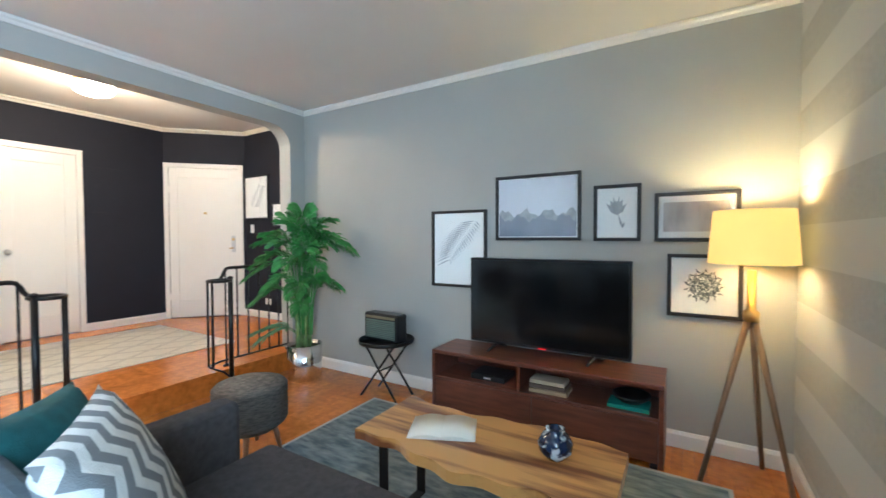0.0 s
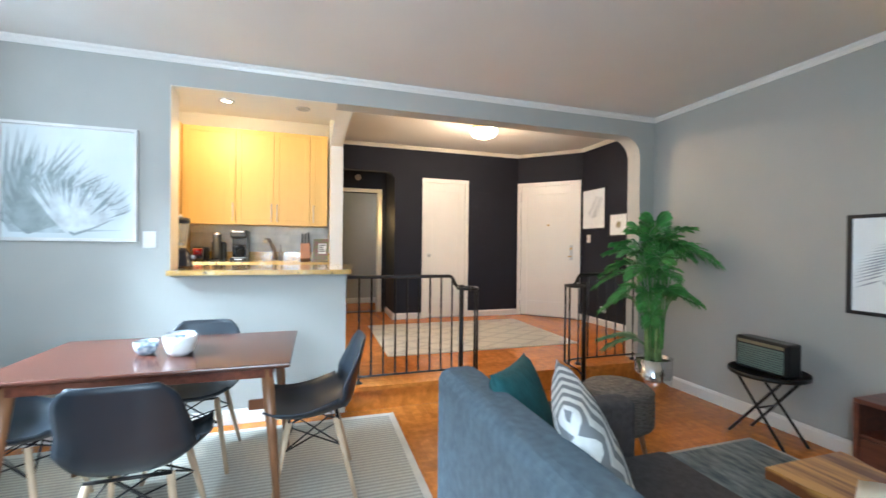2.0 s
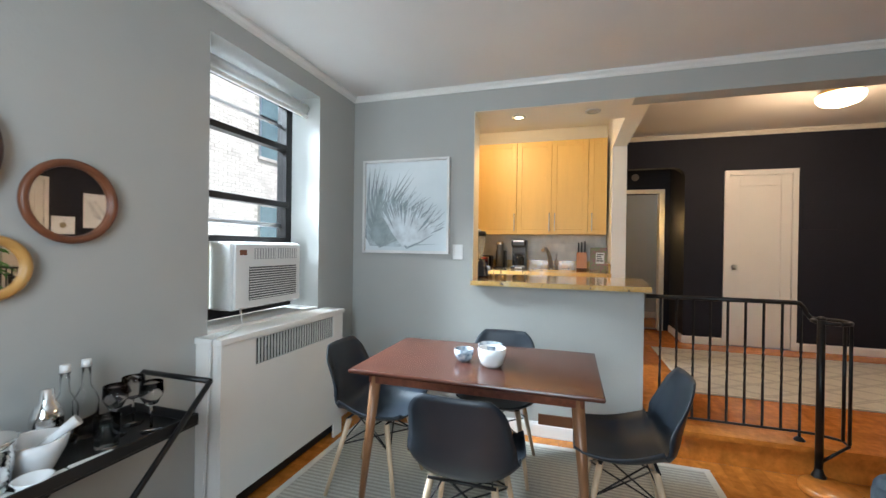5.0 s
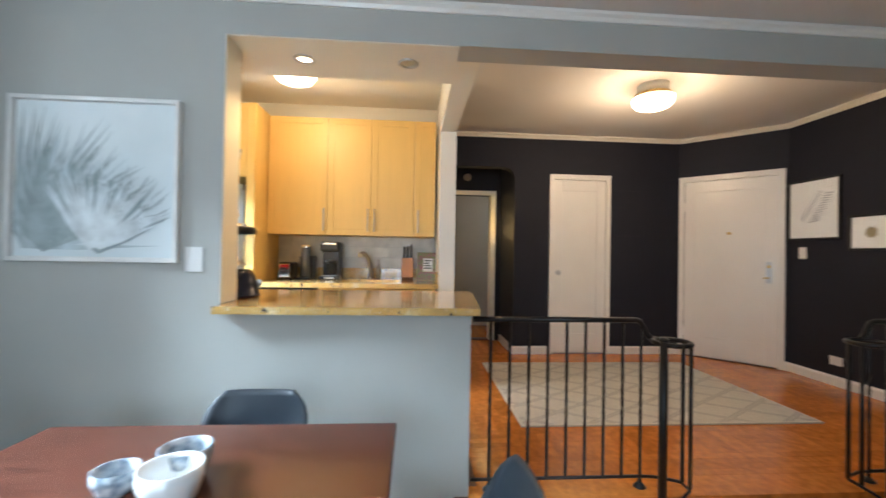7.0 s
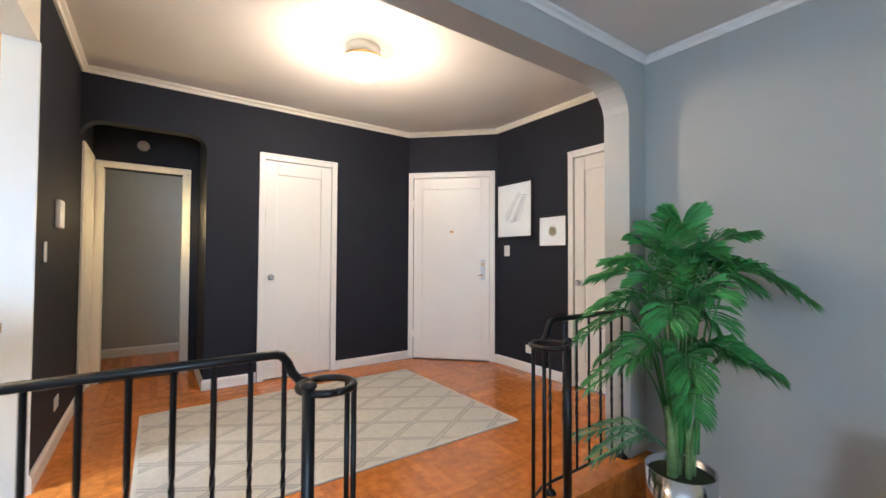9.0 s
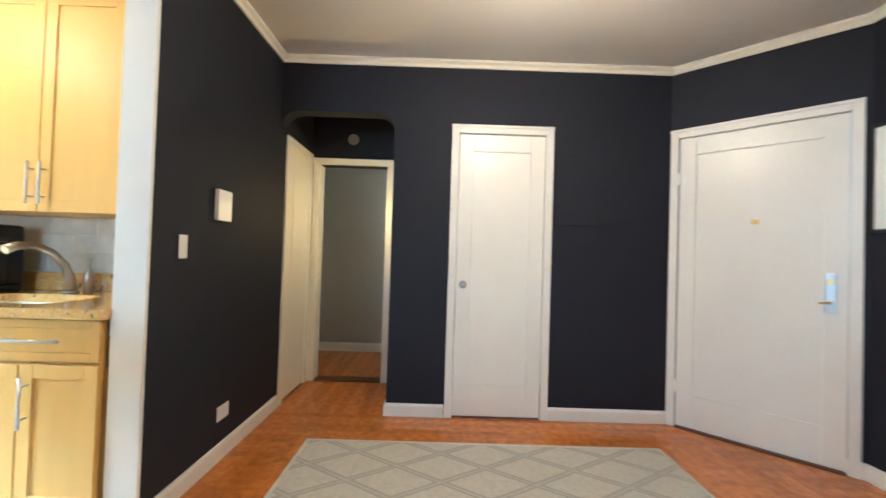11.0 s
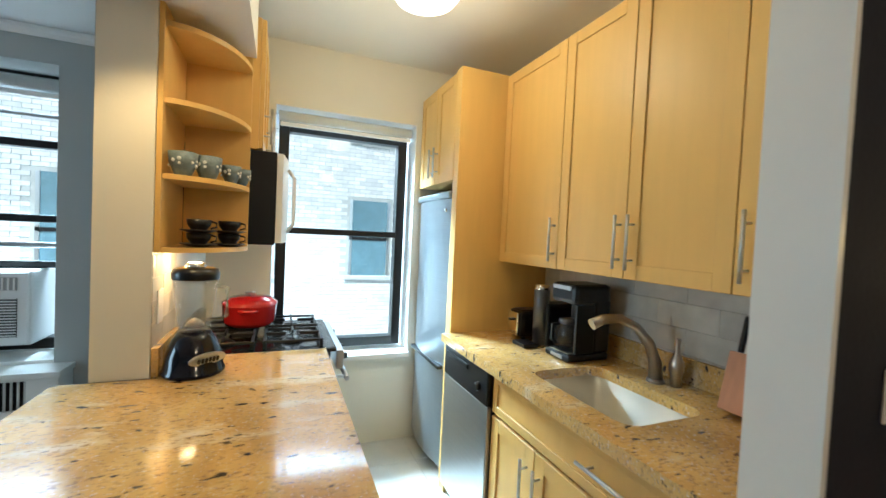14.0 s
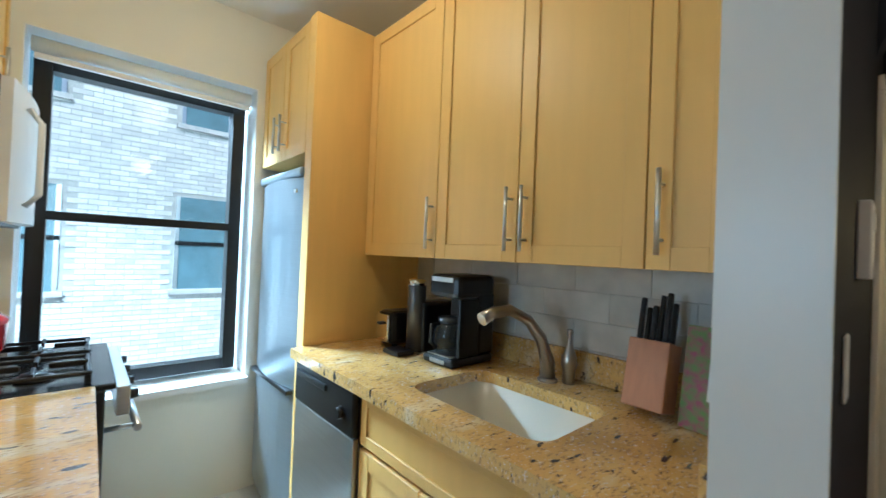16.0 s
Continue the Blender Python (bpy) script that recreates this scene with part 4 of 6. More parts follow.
pbox("body", (-4.05, -3.86, 0.54, 0.65, 0.906, 1.12), BPLAS, ke, b=0.015)
plathe("tank", [(0, 0), (0.04, 0), (0.04, 0.28), (0.03, 0.295), (0, 0.295)], (-3.86, 0.595, 0.9095), mat("dark grey metal", (0.12, 0.12, 0.13), 0.3, 0.7), ke)
plathe("tank_lid", [(0.041, 0.281), (0.041, 0.300), (0.03, 0.306), (0, 0.306)], (-3.86, 0.595, 0.9095), CHROME, ke, "silver lid")
pbox("drip_tray", (-3.815, -3.73, 0.54, 0.65, 0.906, 0.925), BPLAS, ke)
co = thing("coffee_maker", "black drip coffee maker with a glass carafe", "coffee machine")
pbox("base", (-4.02, -3.79, 0.73, 0.90, 0.906, 0.94), BPLAS, co, b=0.012)
pbox("column", (-4.02, -3.93, 0.73, 0.90, 0.94, 1.18), BPLAS, co, b=0.012)
pbox("head", (-4.02, -3.81, 0.73, 0.90, 1.16, 1.25), BPLAS, co, b=0.02)
pbox("trim", (-3.81, -3.804, 0.755, 0.875, 1.222, 1.240), STEEL, co, b=0.002)
pbox("side_wall", (-3.929, -3.825, 0.884, 0.90, 0.941, 1.159), BPLAS, co, b=0.004)
plathe("carafe", [(0, 0), (0.055, 0), (0.066, 0.04), (0.062, 0.09), (0.05, 0.12), (0.047, 0.12), (0.064, 0.09), (0.068, 0.04), (0, 0.004)], (-3.86, 0.815, 0.942), mat("dark carafe glass", (0.03, 0.03, 0.03), 0.05, vary=0.0, alpha=0.6), co)
plathe("carafe_lid", [(0.051, 0.121), (0.05, 0.14), (0, 0.145)], (-3.86, 0.815, 0.942), BPLAS, co)
bm = bmesh.new()
tube(bm, [(-3.82, 0.80, 1.06), (-3.785, 0.79, 1.055), (-3.78, 0.79, 0.99), (-3.80, 0.80, 0.97)], 0.009, 8)
part("carafe_handle", bm, BPLAS, co)
pbox("plate_ring", (-3.93, -3.80, 0.75, 0.88, 0.9405, 0.944), STEEL, co, b=0)
pbox("buttons", (-3.791, -3.786, 0.78, 0.86, 0.915, 0.93), STEEL, co, b=0.001)
kb = thing("knife_block", "terracotta coloured wooden block with black handled knives", "knife block")
KB = Matrix.Translation((-3.965, 1.515, 0.906)) @ Matrix.Rotation(radians(-14), 4, "Y")
bm = bmesh.new()
PINKW = mat("rosy wood", (0.50, 0.24, 0.13), 0.5, vary=0.1, scale=12, stretch=(4, 4, 0.6))
rbox(bm, -0.05, 0.05, -0.055, 0.055, 0.012, 0.20, 0.004, 2, KB)
part("block", bm, PINKW, kb)
for k in range(6):
    bm = bmesh.new()
    u, v = -0.025 + 0.05 * (k % 2), -0.035 + 0.035 * (k // 2)
    rbox(bm, u - 0.009, u + 0.009, v - 0.007, v + 0.007, 0.201, 0.30 + 0.02 * (k % 3), 0.004, 2, KB)
    part("knife_handle", bm, BPLAS, kb)
bk = thing("cookbook", "cookbook with a green and red vegetable cover leaning on the wall", "book")
BK = Matrix.Translation((-3.93, 1.692, 0.907)) @ Matrix.Rotation(radians(80), 4, "Z") @ Matrix.Rotation(radians(-9), 4, "X")
COVER = mat("vegetable cover print", (0.10, 0.26, 0.05), 0.4, second=(0.30, 0.05, 0.14), scale=55)
bm = bmesh.new()
rbox(bm, -0.09, 0.09, 0.0, 0.018, 0.004, 0.26, 0.002, 1, BK)
part("pages", bm, PAPER, bk)
bm = bmesh.new()
rbox(bm, -0.093, 0.093, -0.004, -0.0005, 0, 0.263, 0.001, 1, BK)
cv = part("cover", bm, COVER, bk)
bm = bmesh.new()
rbox(bm, -0.03, 0.06, -0.006, -0.0045, 0.08, 0.205, 0.0005, 1, BK)
tp = part("title_panel", bm, PAPER, cv)
for k in range(4):
    bm = bmesh.new()
    rbox(bm, -0.022 + 0.006 * (k % 2), 0.05 - 0.012 * (k % 3), -0.008, -0.0062, 0.105 + 0.024 * k, 0.118 + 0.024 * k, 0.0004, 1, BK)
    part("title_bar", bm, BPLAS, cv)
pbox("switch_plate", (XK - 0.014, XK - 0.0085, 0.56, 0.63, 1.08, 1.20), WPLAS, None, b=0.002, kind="structure")


# ceiling lights
def dome_light(x, y, z, r, label, watts, colour=WARM):
    t = thing("ceiling_light", label, "ceiling light", at=(x, y, z))
    plathe("mount", [(0, 0.075), (r * 0.7, 0.075), (r * 0.7, 0.001), (0, 0.001)], (x, y, z), WHITEP, t, "white round mounting plate")
    plathe("canopy", [(0, 0), (r * 0.82, 0), (r * 0.84, -0.008), (r * 0.84, -0.028), (r * 0.82, -0.034), (0, -0.034)], (x, y, z), BRASS, t, "brass ring")
    plathe("diffuser", [(r * 0.94, -0.034), (r * 0.93, -0.065), (r * 0.78, -0.10), (r * 0.45, -0.122), (0, -0.13)], (x, y, z), GLOW, t, "lit frosted glass dome")
    lamp("bulb", "POINT", pose(x, y, z - 0.20), watts, colour, 0.10)
    return t


dome_light(-3.33, 3.54, CE - 0.076, 0.17, "lit frosted dome light on the entry ceiling", 42)
dome_light(-3.135, 0.68, CE - 0.076, 0.16, "lit frosted dome light on the kitchen ceiling", 15, (1.0, 0.76, 0.46))
for k, (x, y, lit) in enumerate(((-2.25, 0.99, True), (-2.245, 1.53, False))):
    t = thing("recessed_spot", "lit recessed spot in the soffit" if lit else "unlit recessed spot in the soffit", "spotlight", "spots over the bar", (x, y, 2.165))
    plathe("ring", [(0.055, 0), (0.055, -0.006), (0.035, -0.008), (0.035, 0)], (x, y, 2.1645), STEEL, t)
    plathe("lens", [(0.034, -0.002), (0.02, -0.006), (0, -0.007)], (x, y, 2.1645), GLOW if lit else STEEL, t)
lamp("spot_bulb", "SPOT", pose(-2.25, 0.99, 2.15), 30, AMBER, 0.03, spot=120)

# ---- living room ----
def table_leg(parent, x, y, dx, dy, ztop, zbot, r0, r1, material, name="leg"):
    return prod(name, (x, y, ztop), (x + dx, y + dy, zbot), r0, material, parent, r1)


FL = LZ + 0.012                  # top of the rugs
dt = thing("dining_table", "walnut dining table with splayed tapered legs", "table")
TX0, TX1, TY0, TY1, TZ = -1.585, -0.83, 0.35, 1.53, 0.545
bm = bmesh.new()
rbox(bm, TX0, TX1, TY0, TY1, TZ - 0.022, TZ, 0.008, 2)
part("tabletop", bm, WALNUTY, dt)
pbox("apron", (TX0 + 0.07, TX1 - 0.07, TY0 + 0.08, TY0 + 0.10, TZ - 0.08, TZ - 0.023), WALNUT, dt)
pbox("apron", (TX0 + 0.07, TX1 - 0.07, TY1 - 0.10, TY1 - 0.08, TZ - 0.08, TZ - 0.023), WALNUT, dt)
pbox("apron", (TX0 + 0.07, TX0 + 0.09, TY0 + 0.10, TY1 - 0.10, TZ - 0.08, TZ - 0.023), WALNUT, dt)
pbox("apron", (TX1 - 0.09, TX1 - 0.07, TY0 + 0.10, TY1 - 0.10, TZ - 0.08, TZ - 0.023), WALNUT, dt)
LEGW = mat("warm brown leg wood", (0.22, 0.10, 0.045), 0.35, vary=0.2, scale=10, stretch=(4, 4, 0.6))
for sx, sy in ((0, 0), (0, 1), (1, 0), (1, 1)):
    x, y = (TX0 + 0.10, TX1 - 0.10)[sx], (TY0 + 0.11, TY1 - 0.11)[sy]
    table_leg(dt, x, y, (-0.05, 0.05)[sx], (-0.06, 0.06)[sy], TZ - 0.0225, FL, 0.030, 0.014, LEGW)


def shell_chair():
    """A moulded shell on dowel legs; the front looks along +y, the floor is at 0."""
    c = thing("dining_chair", "charcoal moulded shell chair on pale dowel legs", "chair", "chairs round the dining table")
    bm = bmesh.new()
    n, mm = 22, 14
    prof = []
    for i in range(n + 1):
        t = i / n
        if t < 0.45:
            u = t / 0.45
            y, z = 0.23 - 0.36 * u, 0.43 - 0.03 * math.sin(math.pi * u) + (0.012 if u < 0.1 else 0)
            w = 0.205 + 0.03 * math.sin(math.pi * u * 0.8)
            side = 0.045 + 0.06 * u
        else:
            u = (t - 0.45) / 0.55
            a = min(1, u / 0.3)
            y = -0.13 - 0.06 * math.sin(a * math.pi / 2) - 0.07 * max(0, u - 0.1)
            z = 0.43 + 0.06 * (1 - math.cos(a * math.pi / 2)) + 0.33 * max(0, u - 0.12)
            w = 0.232 - 0.05 * u - (0.05 * ((u - 0.75) / 0.25) ** 2 if u > 0.75 else 0)
            side = 0.105 * (1 - u) + 0.02
        prof.append((y, z, w, side, t))
    grid = []
    for y, z, w, side, t in prof:
        row = []
        for j in range(mm + 1):
            v = 2 * j / mm - 1
            lift = side * abs(v) ** 3
            b = min(1, max(0, (t - 0.40) / 0.25))
            row.append(bm.verts.new((v * w, y + lift * b * 0.9, z + lift * (1 - b))))
        grid.append(row)
    for i in range(n):
        for j in range(mm):
            f = bm.faces.new((grid[i][j], grid[i + 1][j], grid[i + 1][j + 1], grid[i][j + 1]))
            f.smooth = True
    s = part("seat_shell", bm, CHAIRP, c)
    mod = s.modifiers.new("thickness", "SOLIDIFY")
    mod.thickness, mod.offset = 0.008, 0
    for sx in (-1, 1):
        for y0, y1 in ((0.12, 0.20), (-0.10, -0.20)):
            prod("leg", (sx * 0.13, y0, 0.395), (sx * 0.20, y1, 0.0), 0.015, BEECH, c, 0.010)
    P = [(-0.155, 0.15, 0.26), (0.155, 0.15, 0.26), (0.155, -0.14, 0.26), (-0.155, -0.14, 0.26)]
    wires = [(P[0], P[2]), (P[1], P[3])]
    for i in range(4):
        a, b = P[i], P[(i + 1) % 4]
        wires += [(a, (b[0] * 0.5, b[1] * 0.5, 0.39)), (b, (a[0] * 0.5, a[1] * 0.5, 0.39))]
    for a, b in wires:
        bm = bmesh.new()
        rod(bm, a, b, 0.004, seg=6)
        part("wire_brace", bm, BLACK, c)
    prod("crossbar", (-0.14, 0.12, 0.395), (0.14, 0.12, 0.395), 0.007, BLACK, c)
    prod("crossbar", (-0.14, -0.11, 0.395), (0.14, -0.11, 0.395), 0.007, BLACK, c)
    return c


ch = shell_chair()
ch.location = (-1.14, 0.36, FL)
ch.rotation_euler = (0, 0, 0)
for x, y, r in ((-0.735, 0.985, 90), (-1.53, 0.98, -90), (-1.09, 1.64, 180)):
    copy_thing(ch, pose(x, y, FL, 0, 0, r))


def cup(name, c, r, h, material, label, cat, group=""):
    t = thing(name, label, cat, group, c)
    plathe("body", [(0, 0), (r * 0.55, 0), (r * 0.8, h * 0.2), (r * 0.97, h * 0.6), (r, h), (r * 0.93, h), (r * 0.9, h * 0.6), (r * 0.7, h * 0.22), (0, 0.01)], c, material, t)
    return t


cup("small_bowl", (-1.17, 0.85, TZ + 0.0005), 0.052, 0.065, BLUEC, "small blue and white patterned bowl on the dining table", "bowl")
cup("white_bowl", (-1.12, 1.01, TZ + 0.0005), 0.072, 0.095, CERAMIC, "white ceramic bowl on the dining table", "bowl")
cup("white_bowl", (-1.24, 0.98, TZ + 0.0005), 0.066, 0.085, BLUEC, "speckled white bowl behind the larger one", "bowl")


def rug(name, x0, x1, y0, y1, z, material, label, border=None, bw=0.03, rot=0):
    t = thing(name, label, "rug", at=((x0 + x1) / 2, (y0 + y1) / 2, z))
    m = Matrix.Translation(((x0 + x1) / 2, (y0 + y1) / 2, 0)) @ Matrix.Rotation(radians(rot), 4, "Z")
    w, d = (x1 - x0) / 2, (y1 - y0) / 2
    if border:
        pbox("field", (-w + bw, w - bw, -d + bw, d - bw, z, z + 0.010), material, t, b=0.002, m=m)
        for q in ((-w, w, -d, -d + bw), (-w, w, d - bw, d), (-w, -w + bw, -d + bw, d - bw), (w - bw, w, -d + bw, d - bw)):
            pbox("border", (*q, z, z + 0.011), border, t, b=0.002, m=m)
    else:
        pbox("field", (-w, w, -d, d, z, z + 0.010), material, t, b=0.003, m=m)
    return t


rug("dining_rug", -1.90, -0.30, -0.12, 2.21, LZ + 0.001, RUG2, "ribbed ivory and grey rug under the dining table", RUGW, 0.04)
rug("entry_rug", -4.37, -2.79, 2.32, 4.50, 0.001, RUG1, "ivory rug with a grey diamond lattice in the entry", RUGW, 0.02)
rug("living_rug", -0.83, 1.50, 2.70, 4.44, LZ + 0.001, RUG3, "faded blue grey distressed rug under the coffee table", mat("pale rug edge", (0.45, 0.45, 0.42), 0.95), 0.02)

# sofa
so = thing("sofa", "slate blue tweed sofa with a brown grey seat", "sofa")
SX0, SX1, SY0, SY1 = -0.36, 1.50, 2.085, 2.93
pbox("base", (SX0 + 0.03, SX1 - 0.03, SY0 + 0.04, SY1 - 0.02, LZ + 0.12, 0.08), SOFAD, so, b=0.02)
bm = bmesh.new()
rbox(bm, SX0, SX1, SY0, SY0 + 0.17, LZ + 0.12, 0.625, 0.05, 4)
part("back_frame", bm, SOFA, so)
bm = bmesh.new()
rbox(bm, SX0, SX0 + 0.125, SY0 + 0.175, SY1 + 0.02, LZ + 0.12, 0.445, 0.04, 4)
part("arm", bm, SOFAD, so)
bm = bmesh.new()
rbox(bm, SX1 - 0.16, SX1, SY0 + 0.175, SY1, LZ + 0.12, 0.44, 0.04, 4)
part("arm", bm, SOFAD, so)
w = (SX1 - SX0 - 0.30) / 2
for k in range(2):
    bm = bmesh.new()
    rbox(bm, SX0 + 0.13 + w * k + 0.004, SX0 + 0.13 + w * (k + 1) - 0.004, SY0 + 0.175, SY1 + 0.14, 0.085, 0.235, 0.04, 4)
    part("seat_cushion", bm, SOFAD, so)
for x in (SX0 + 0.08, SX1 - 0.08):
    for y in (SY0 + 0.1, SY1 - 0.1):
        prod("leg", (x, y, LZ + 0.121), (x, y, FL if y > 2.6 else LZ), 0.022, WALNUT, so, 0.015)


def pillow(apex, e1, e2, side, h, material, label):
    """A square pillow whose top corner is apex, its sides running along e1 and e2."""
    e1, e2 = Vector(e1).normalized(), Vector(e2)
    e2 = (e2 - e1 * e2.dot(e1)).normalized()
    x, y = e2, -e1
    z = x.cross(y)
    c = Vector(apex) + (e1 + e2) * side / 2
    bm = bmesh.new()
    cushion(bm, side, side, h, Matrix.Identity(4))
    ob = solo("throw_pillow", bm, material, label, "pillow", "throw pillows on the sofa")
    ob.matrix_world = Matrix((x, y, z)).transposed().to_4x4()
    ob.location = c
    return ob


pillow((-0.06, 2.43, 0.705), (0.38, -0.23, 0.0), (0.03, 0.20, -0.41), 0.45, 0.15, CHEV, "grey and white chevron throw pillow leaning on the sofa back")
pillow((-0.34, 2.46, 0.655), (0.28, -0.27, 0.02), (0.06, 0.14, -0.40), 0.42, 0.14, TEAL, "dark teal throw pillow behind the chevron one")

# coffee table
ct = thing("coffee_table", "honey live edge wood coffee table on black metal legs", "table")
bm = bmesh.new()
pts = []
N = 40
for k in range(N + 1):
    x = 0.03 + 1.07 * k / N
    pts.append((x, 3.27 + 0.025 * math.sin(9 * x) + 0.012 * math.sin(31 * x) + 0.02 * math.sin(4 * x + 1)))
for k in range(N, -1, -1):
    x = 0.03 + 1.07 * k / N
    pts.append((x, 3.72 + 0.02 * math.sin(8 * x + 2) + 0.01 * math.sin(27 * x)))
prism(bm, pts, 0.20, 0.245)
part("slab", bm, LIVE, ct)
for x in (0.16, 0.97):
    bm = bmesh.new()
    rbox(bm, x - 0.025, x + 0.025, 3.34, 3.346, FL, 0.199, 0.002, 1)
    rbox(bm, x - 0.025, x + 0.025, 3.63, 3.636, FL, 0.199, 0.002, 1)
    rbox(bm, x - 0.025, x + 0.025, 3.346, 3.63, FL, FL + 0.006, 0.002, 1)
    part("leg_frame", bm, BLACK, ct)
ob = thing("open_book", "open book with blank cream pages on the coffee table", "book")
PG = mat("cream page", (0.66, 0.63, 0.55), 0.8, vary=0.03)
M0 = Matrix.Translation((0.37, 3.50, 0.246)) @ Matrix.Rotation(radians(24), 4, "Z")
for s in (-1, 1):
    bm = bmesh.new()
    n = 10
    top, bot = [], []
    for k in range(n + 1):
        u = k / n
        x, z = s * 0.145 * u, 0.018 * (math.sin(math.pi * min(1, u * 1.1)) * 0.6 + 0.5 * (1 - u)) + 0.004
        top.append([bm.verts.new(M0 @ Vector((x, y, z))) for y in (-0.105, 0.105)])
        bot.append([bm.verts.new(M0 @ Vector((x, y, 0.0015))) for y in (-0.105, 0.105)])
    for k in range(n):
        for a, b in ((top, 1), (bot, -1)):
            f = bm.faces.new((a[k][0], a[k + 1][0], a[k + 1][1], a[k][1]))
            f.smooth = True
        for j in (0, 1):
            bm.faces.new((top[k][j], top[k + 1][j], bot[k + 1][j], bot[k][j]))
    bm.faces.new((top[n][0], top[n][1], bot[n][1], bot[n][0]))
    part("page_block", bm, PG, ob)
va = thing("small_vase", "small blue and white patterned pot on the coffee table", "vase")
plathe("body", [(0, 0), (0.035, 0), (0.062, 0.03), (0.066, 0.06), (0.05, 0.09), (0.034, 0.10), (0.036, 0.115), (0.03, 0.115), (0.028, 0.10), (0, 0.09)], (0.86, 3.52, 0.2455), VASEC, va)

# ottoman
ot = thing("ottoman", "round twined grey brown stool", "stool")
OC = (-0.93, 3.44)
bm = bmesh.new()
prof = [(0, 0.0), (0.15, 0.0), (0.19, 0.03)]
for k in range(9):
    z = 0.04 + 0.024 * k
    prof += [(0.200, z), (0.209, z + 0.012)]
prof += [(0.19, 0.265), (0.13, 0.285), (0, 0.29)]
lathe(bm, prof, (OC[0], OC[1], LZ + 0.16), 40)
part("seat", bm, ROPE, ot)
for a in range(4):
    q = math.pi / 4 + math.pi / 2 * a
    prod("leg", (OC[0] + 0.13 * math.cos(q), OC[1] + 0.13 * math.sin(q), LZ + 0.162), (OC[0] + 0.165 * math.cos(q), OC[1] + 0.165 * math.sin(q), LZ), 0.018, LEGW, ot, 0.011)

# plant
pl = thing("palm_plant", "tall green palm in a polished steel pot", "plant")
PC = Vector((-1.715, 4.505, LZ))
plathe("pot", [(0, 0), (0.138, 0), (0.146, 0.008), (0.156, 0.315), (0.150, 0.315), (0.146, 0.28), (0, 0.28)], PC, mat("polished steel", (0.75, 0.75, 0.76), 0.14, 1.0), pl, "polished steel pot")
plathe("soil", [(0.145, 0.283), (0.05, 0.295), (0, 0.30)], PC, mat("moss and soil", (0.05, 0.06, 0.025), 0.9, bump=0.8, bscale=90), pl)
rnd = random.Random(5)
STEMM = mat("palm stem", (0.22, 0.34, 0.12), 0.5, vary=0.3, scale=20)
LEAFP = mat("pale palm leaf", (0.12, 0.26, 0.12), 0.5, vary=0.25, scale=8, rand=0.2)
ACROSS, NEAR = Vector((0.89, 0.45, 0)), Vector((0.45, -0.89, 0))


def frond(base, tip, peak, size, material):
    """An arching stalk from base over its peak height to the tip, with narrow folded leaflets on both sides, as one mesh."""
    bm = bmesh.new()
    base, tip = Vector(base), Vector(tip)
    flat = Vector((tip.x - base.x, tip.y - base.y, 0))
    n = 18
    pts = []
    for k in range(n + 1):
        t = k / n
        rise = base.z + (peak - base.z) * math.sin(min(1, t / 0.72) * math.pi / 2)
        fall = (peak - tip.z) * max(0, (t - 0.55) / 0.45) ** 1.6
        pts.append(Vector((base.x, base.y, 0)) + flat * t ** 1.7 + Vector((0, 0, rise - fall)))
    tube(bm, pts, [0.0065 * (1 - 0.75 * k / n) for k in range(n + 1)], 5)
    m = 32
    for k in range(m):
        t = 0.45 + 0.55 * (k + 1) / m
        i = min(n - 1, int(t * n))
        p = pts[i].lerp(pts[i + 1], t * n - i)
        fwd = (pts[i + 1] - pts[i]).normalized()
        side = fwd.cross(Vector((0, 0, 1)))
        side = side.normalized() if side.length > 0.05 else ACROSS.copy()
        up = side.cross(fwd).normalized()
        u = (t - 0.45) / 0.55
        L = size * (0.65 + 1.0 * u - 1.0 * u ** 3)
        for sg in (-1, 1):
            out = (side * sg * (1 - 0.45 * u) + fwd * (0.45 + 0.65 * u) + up * rnd.uniform(0.05, 0.3)).normalized()
            w = out.cross(up).normalized() * 0.0050
            mid = p + out * L * 0.45 + up * 0.006
            far = p + out * L * 0.8 + Vector((0, 0, -0.04 * L))
            end = p + out * L + Vector((0, 0, -rnd.uniform(0.1, 0.3) * L))
            a, b, c, d = bm.verts.new(p), bm.verts.new(mid + w), bm.verts.new(far + w * 0.6), bm.verts.new(end)
            e, f, g = bm.verts.new(far - w * 0.6), bm.verts.new(mid - w), bm.verts.new(mid + up * 0.004)
            for q in ((a, b, g), (b, c, d, g), (g, d, e, f), (a, g, f)):
                bm.faces.new(q)
    return part("frond", bm, material, pl)


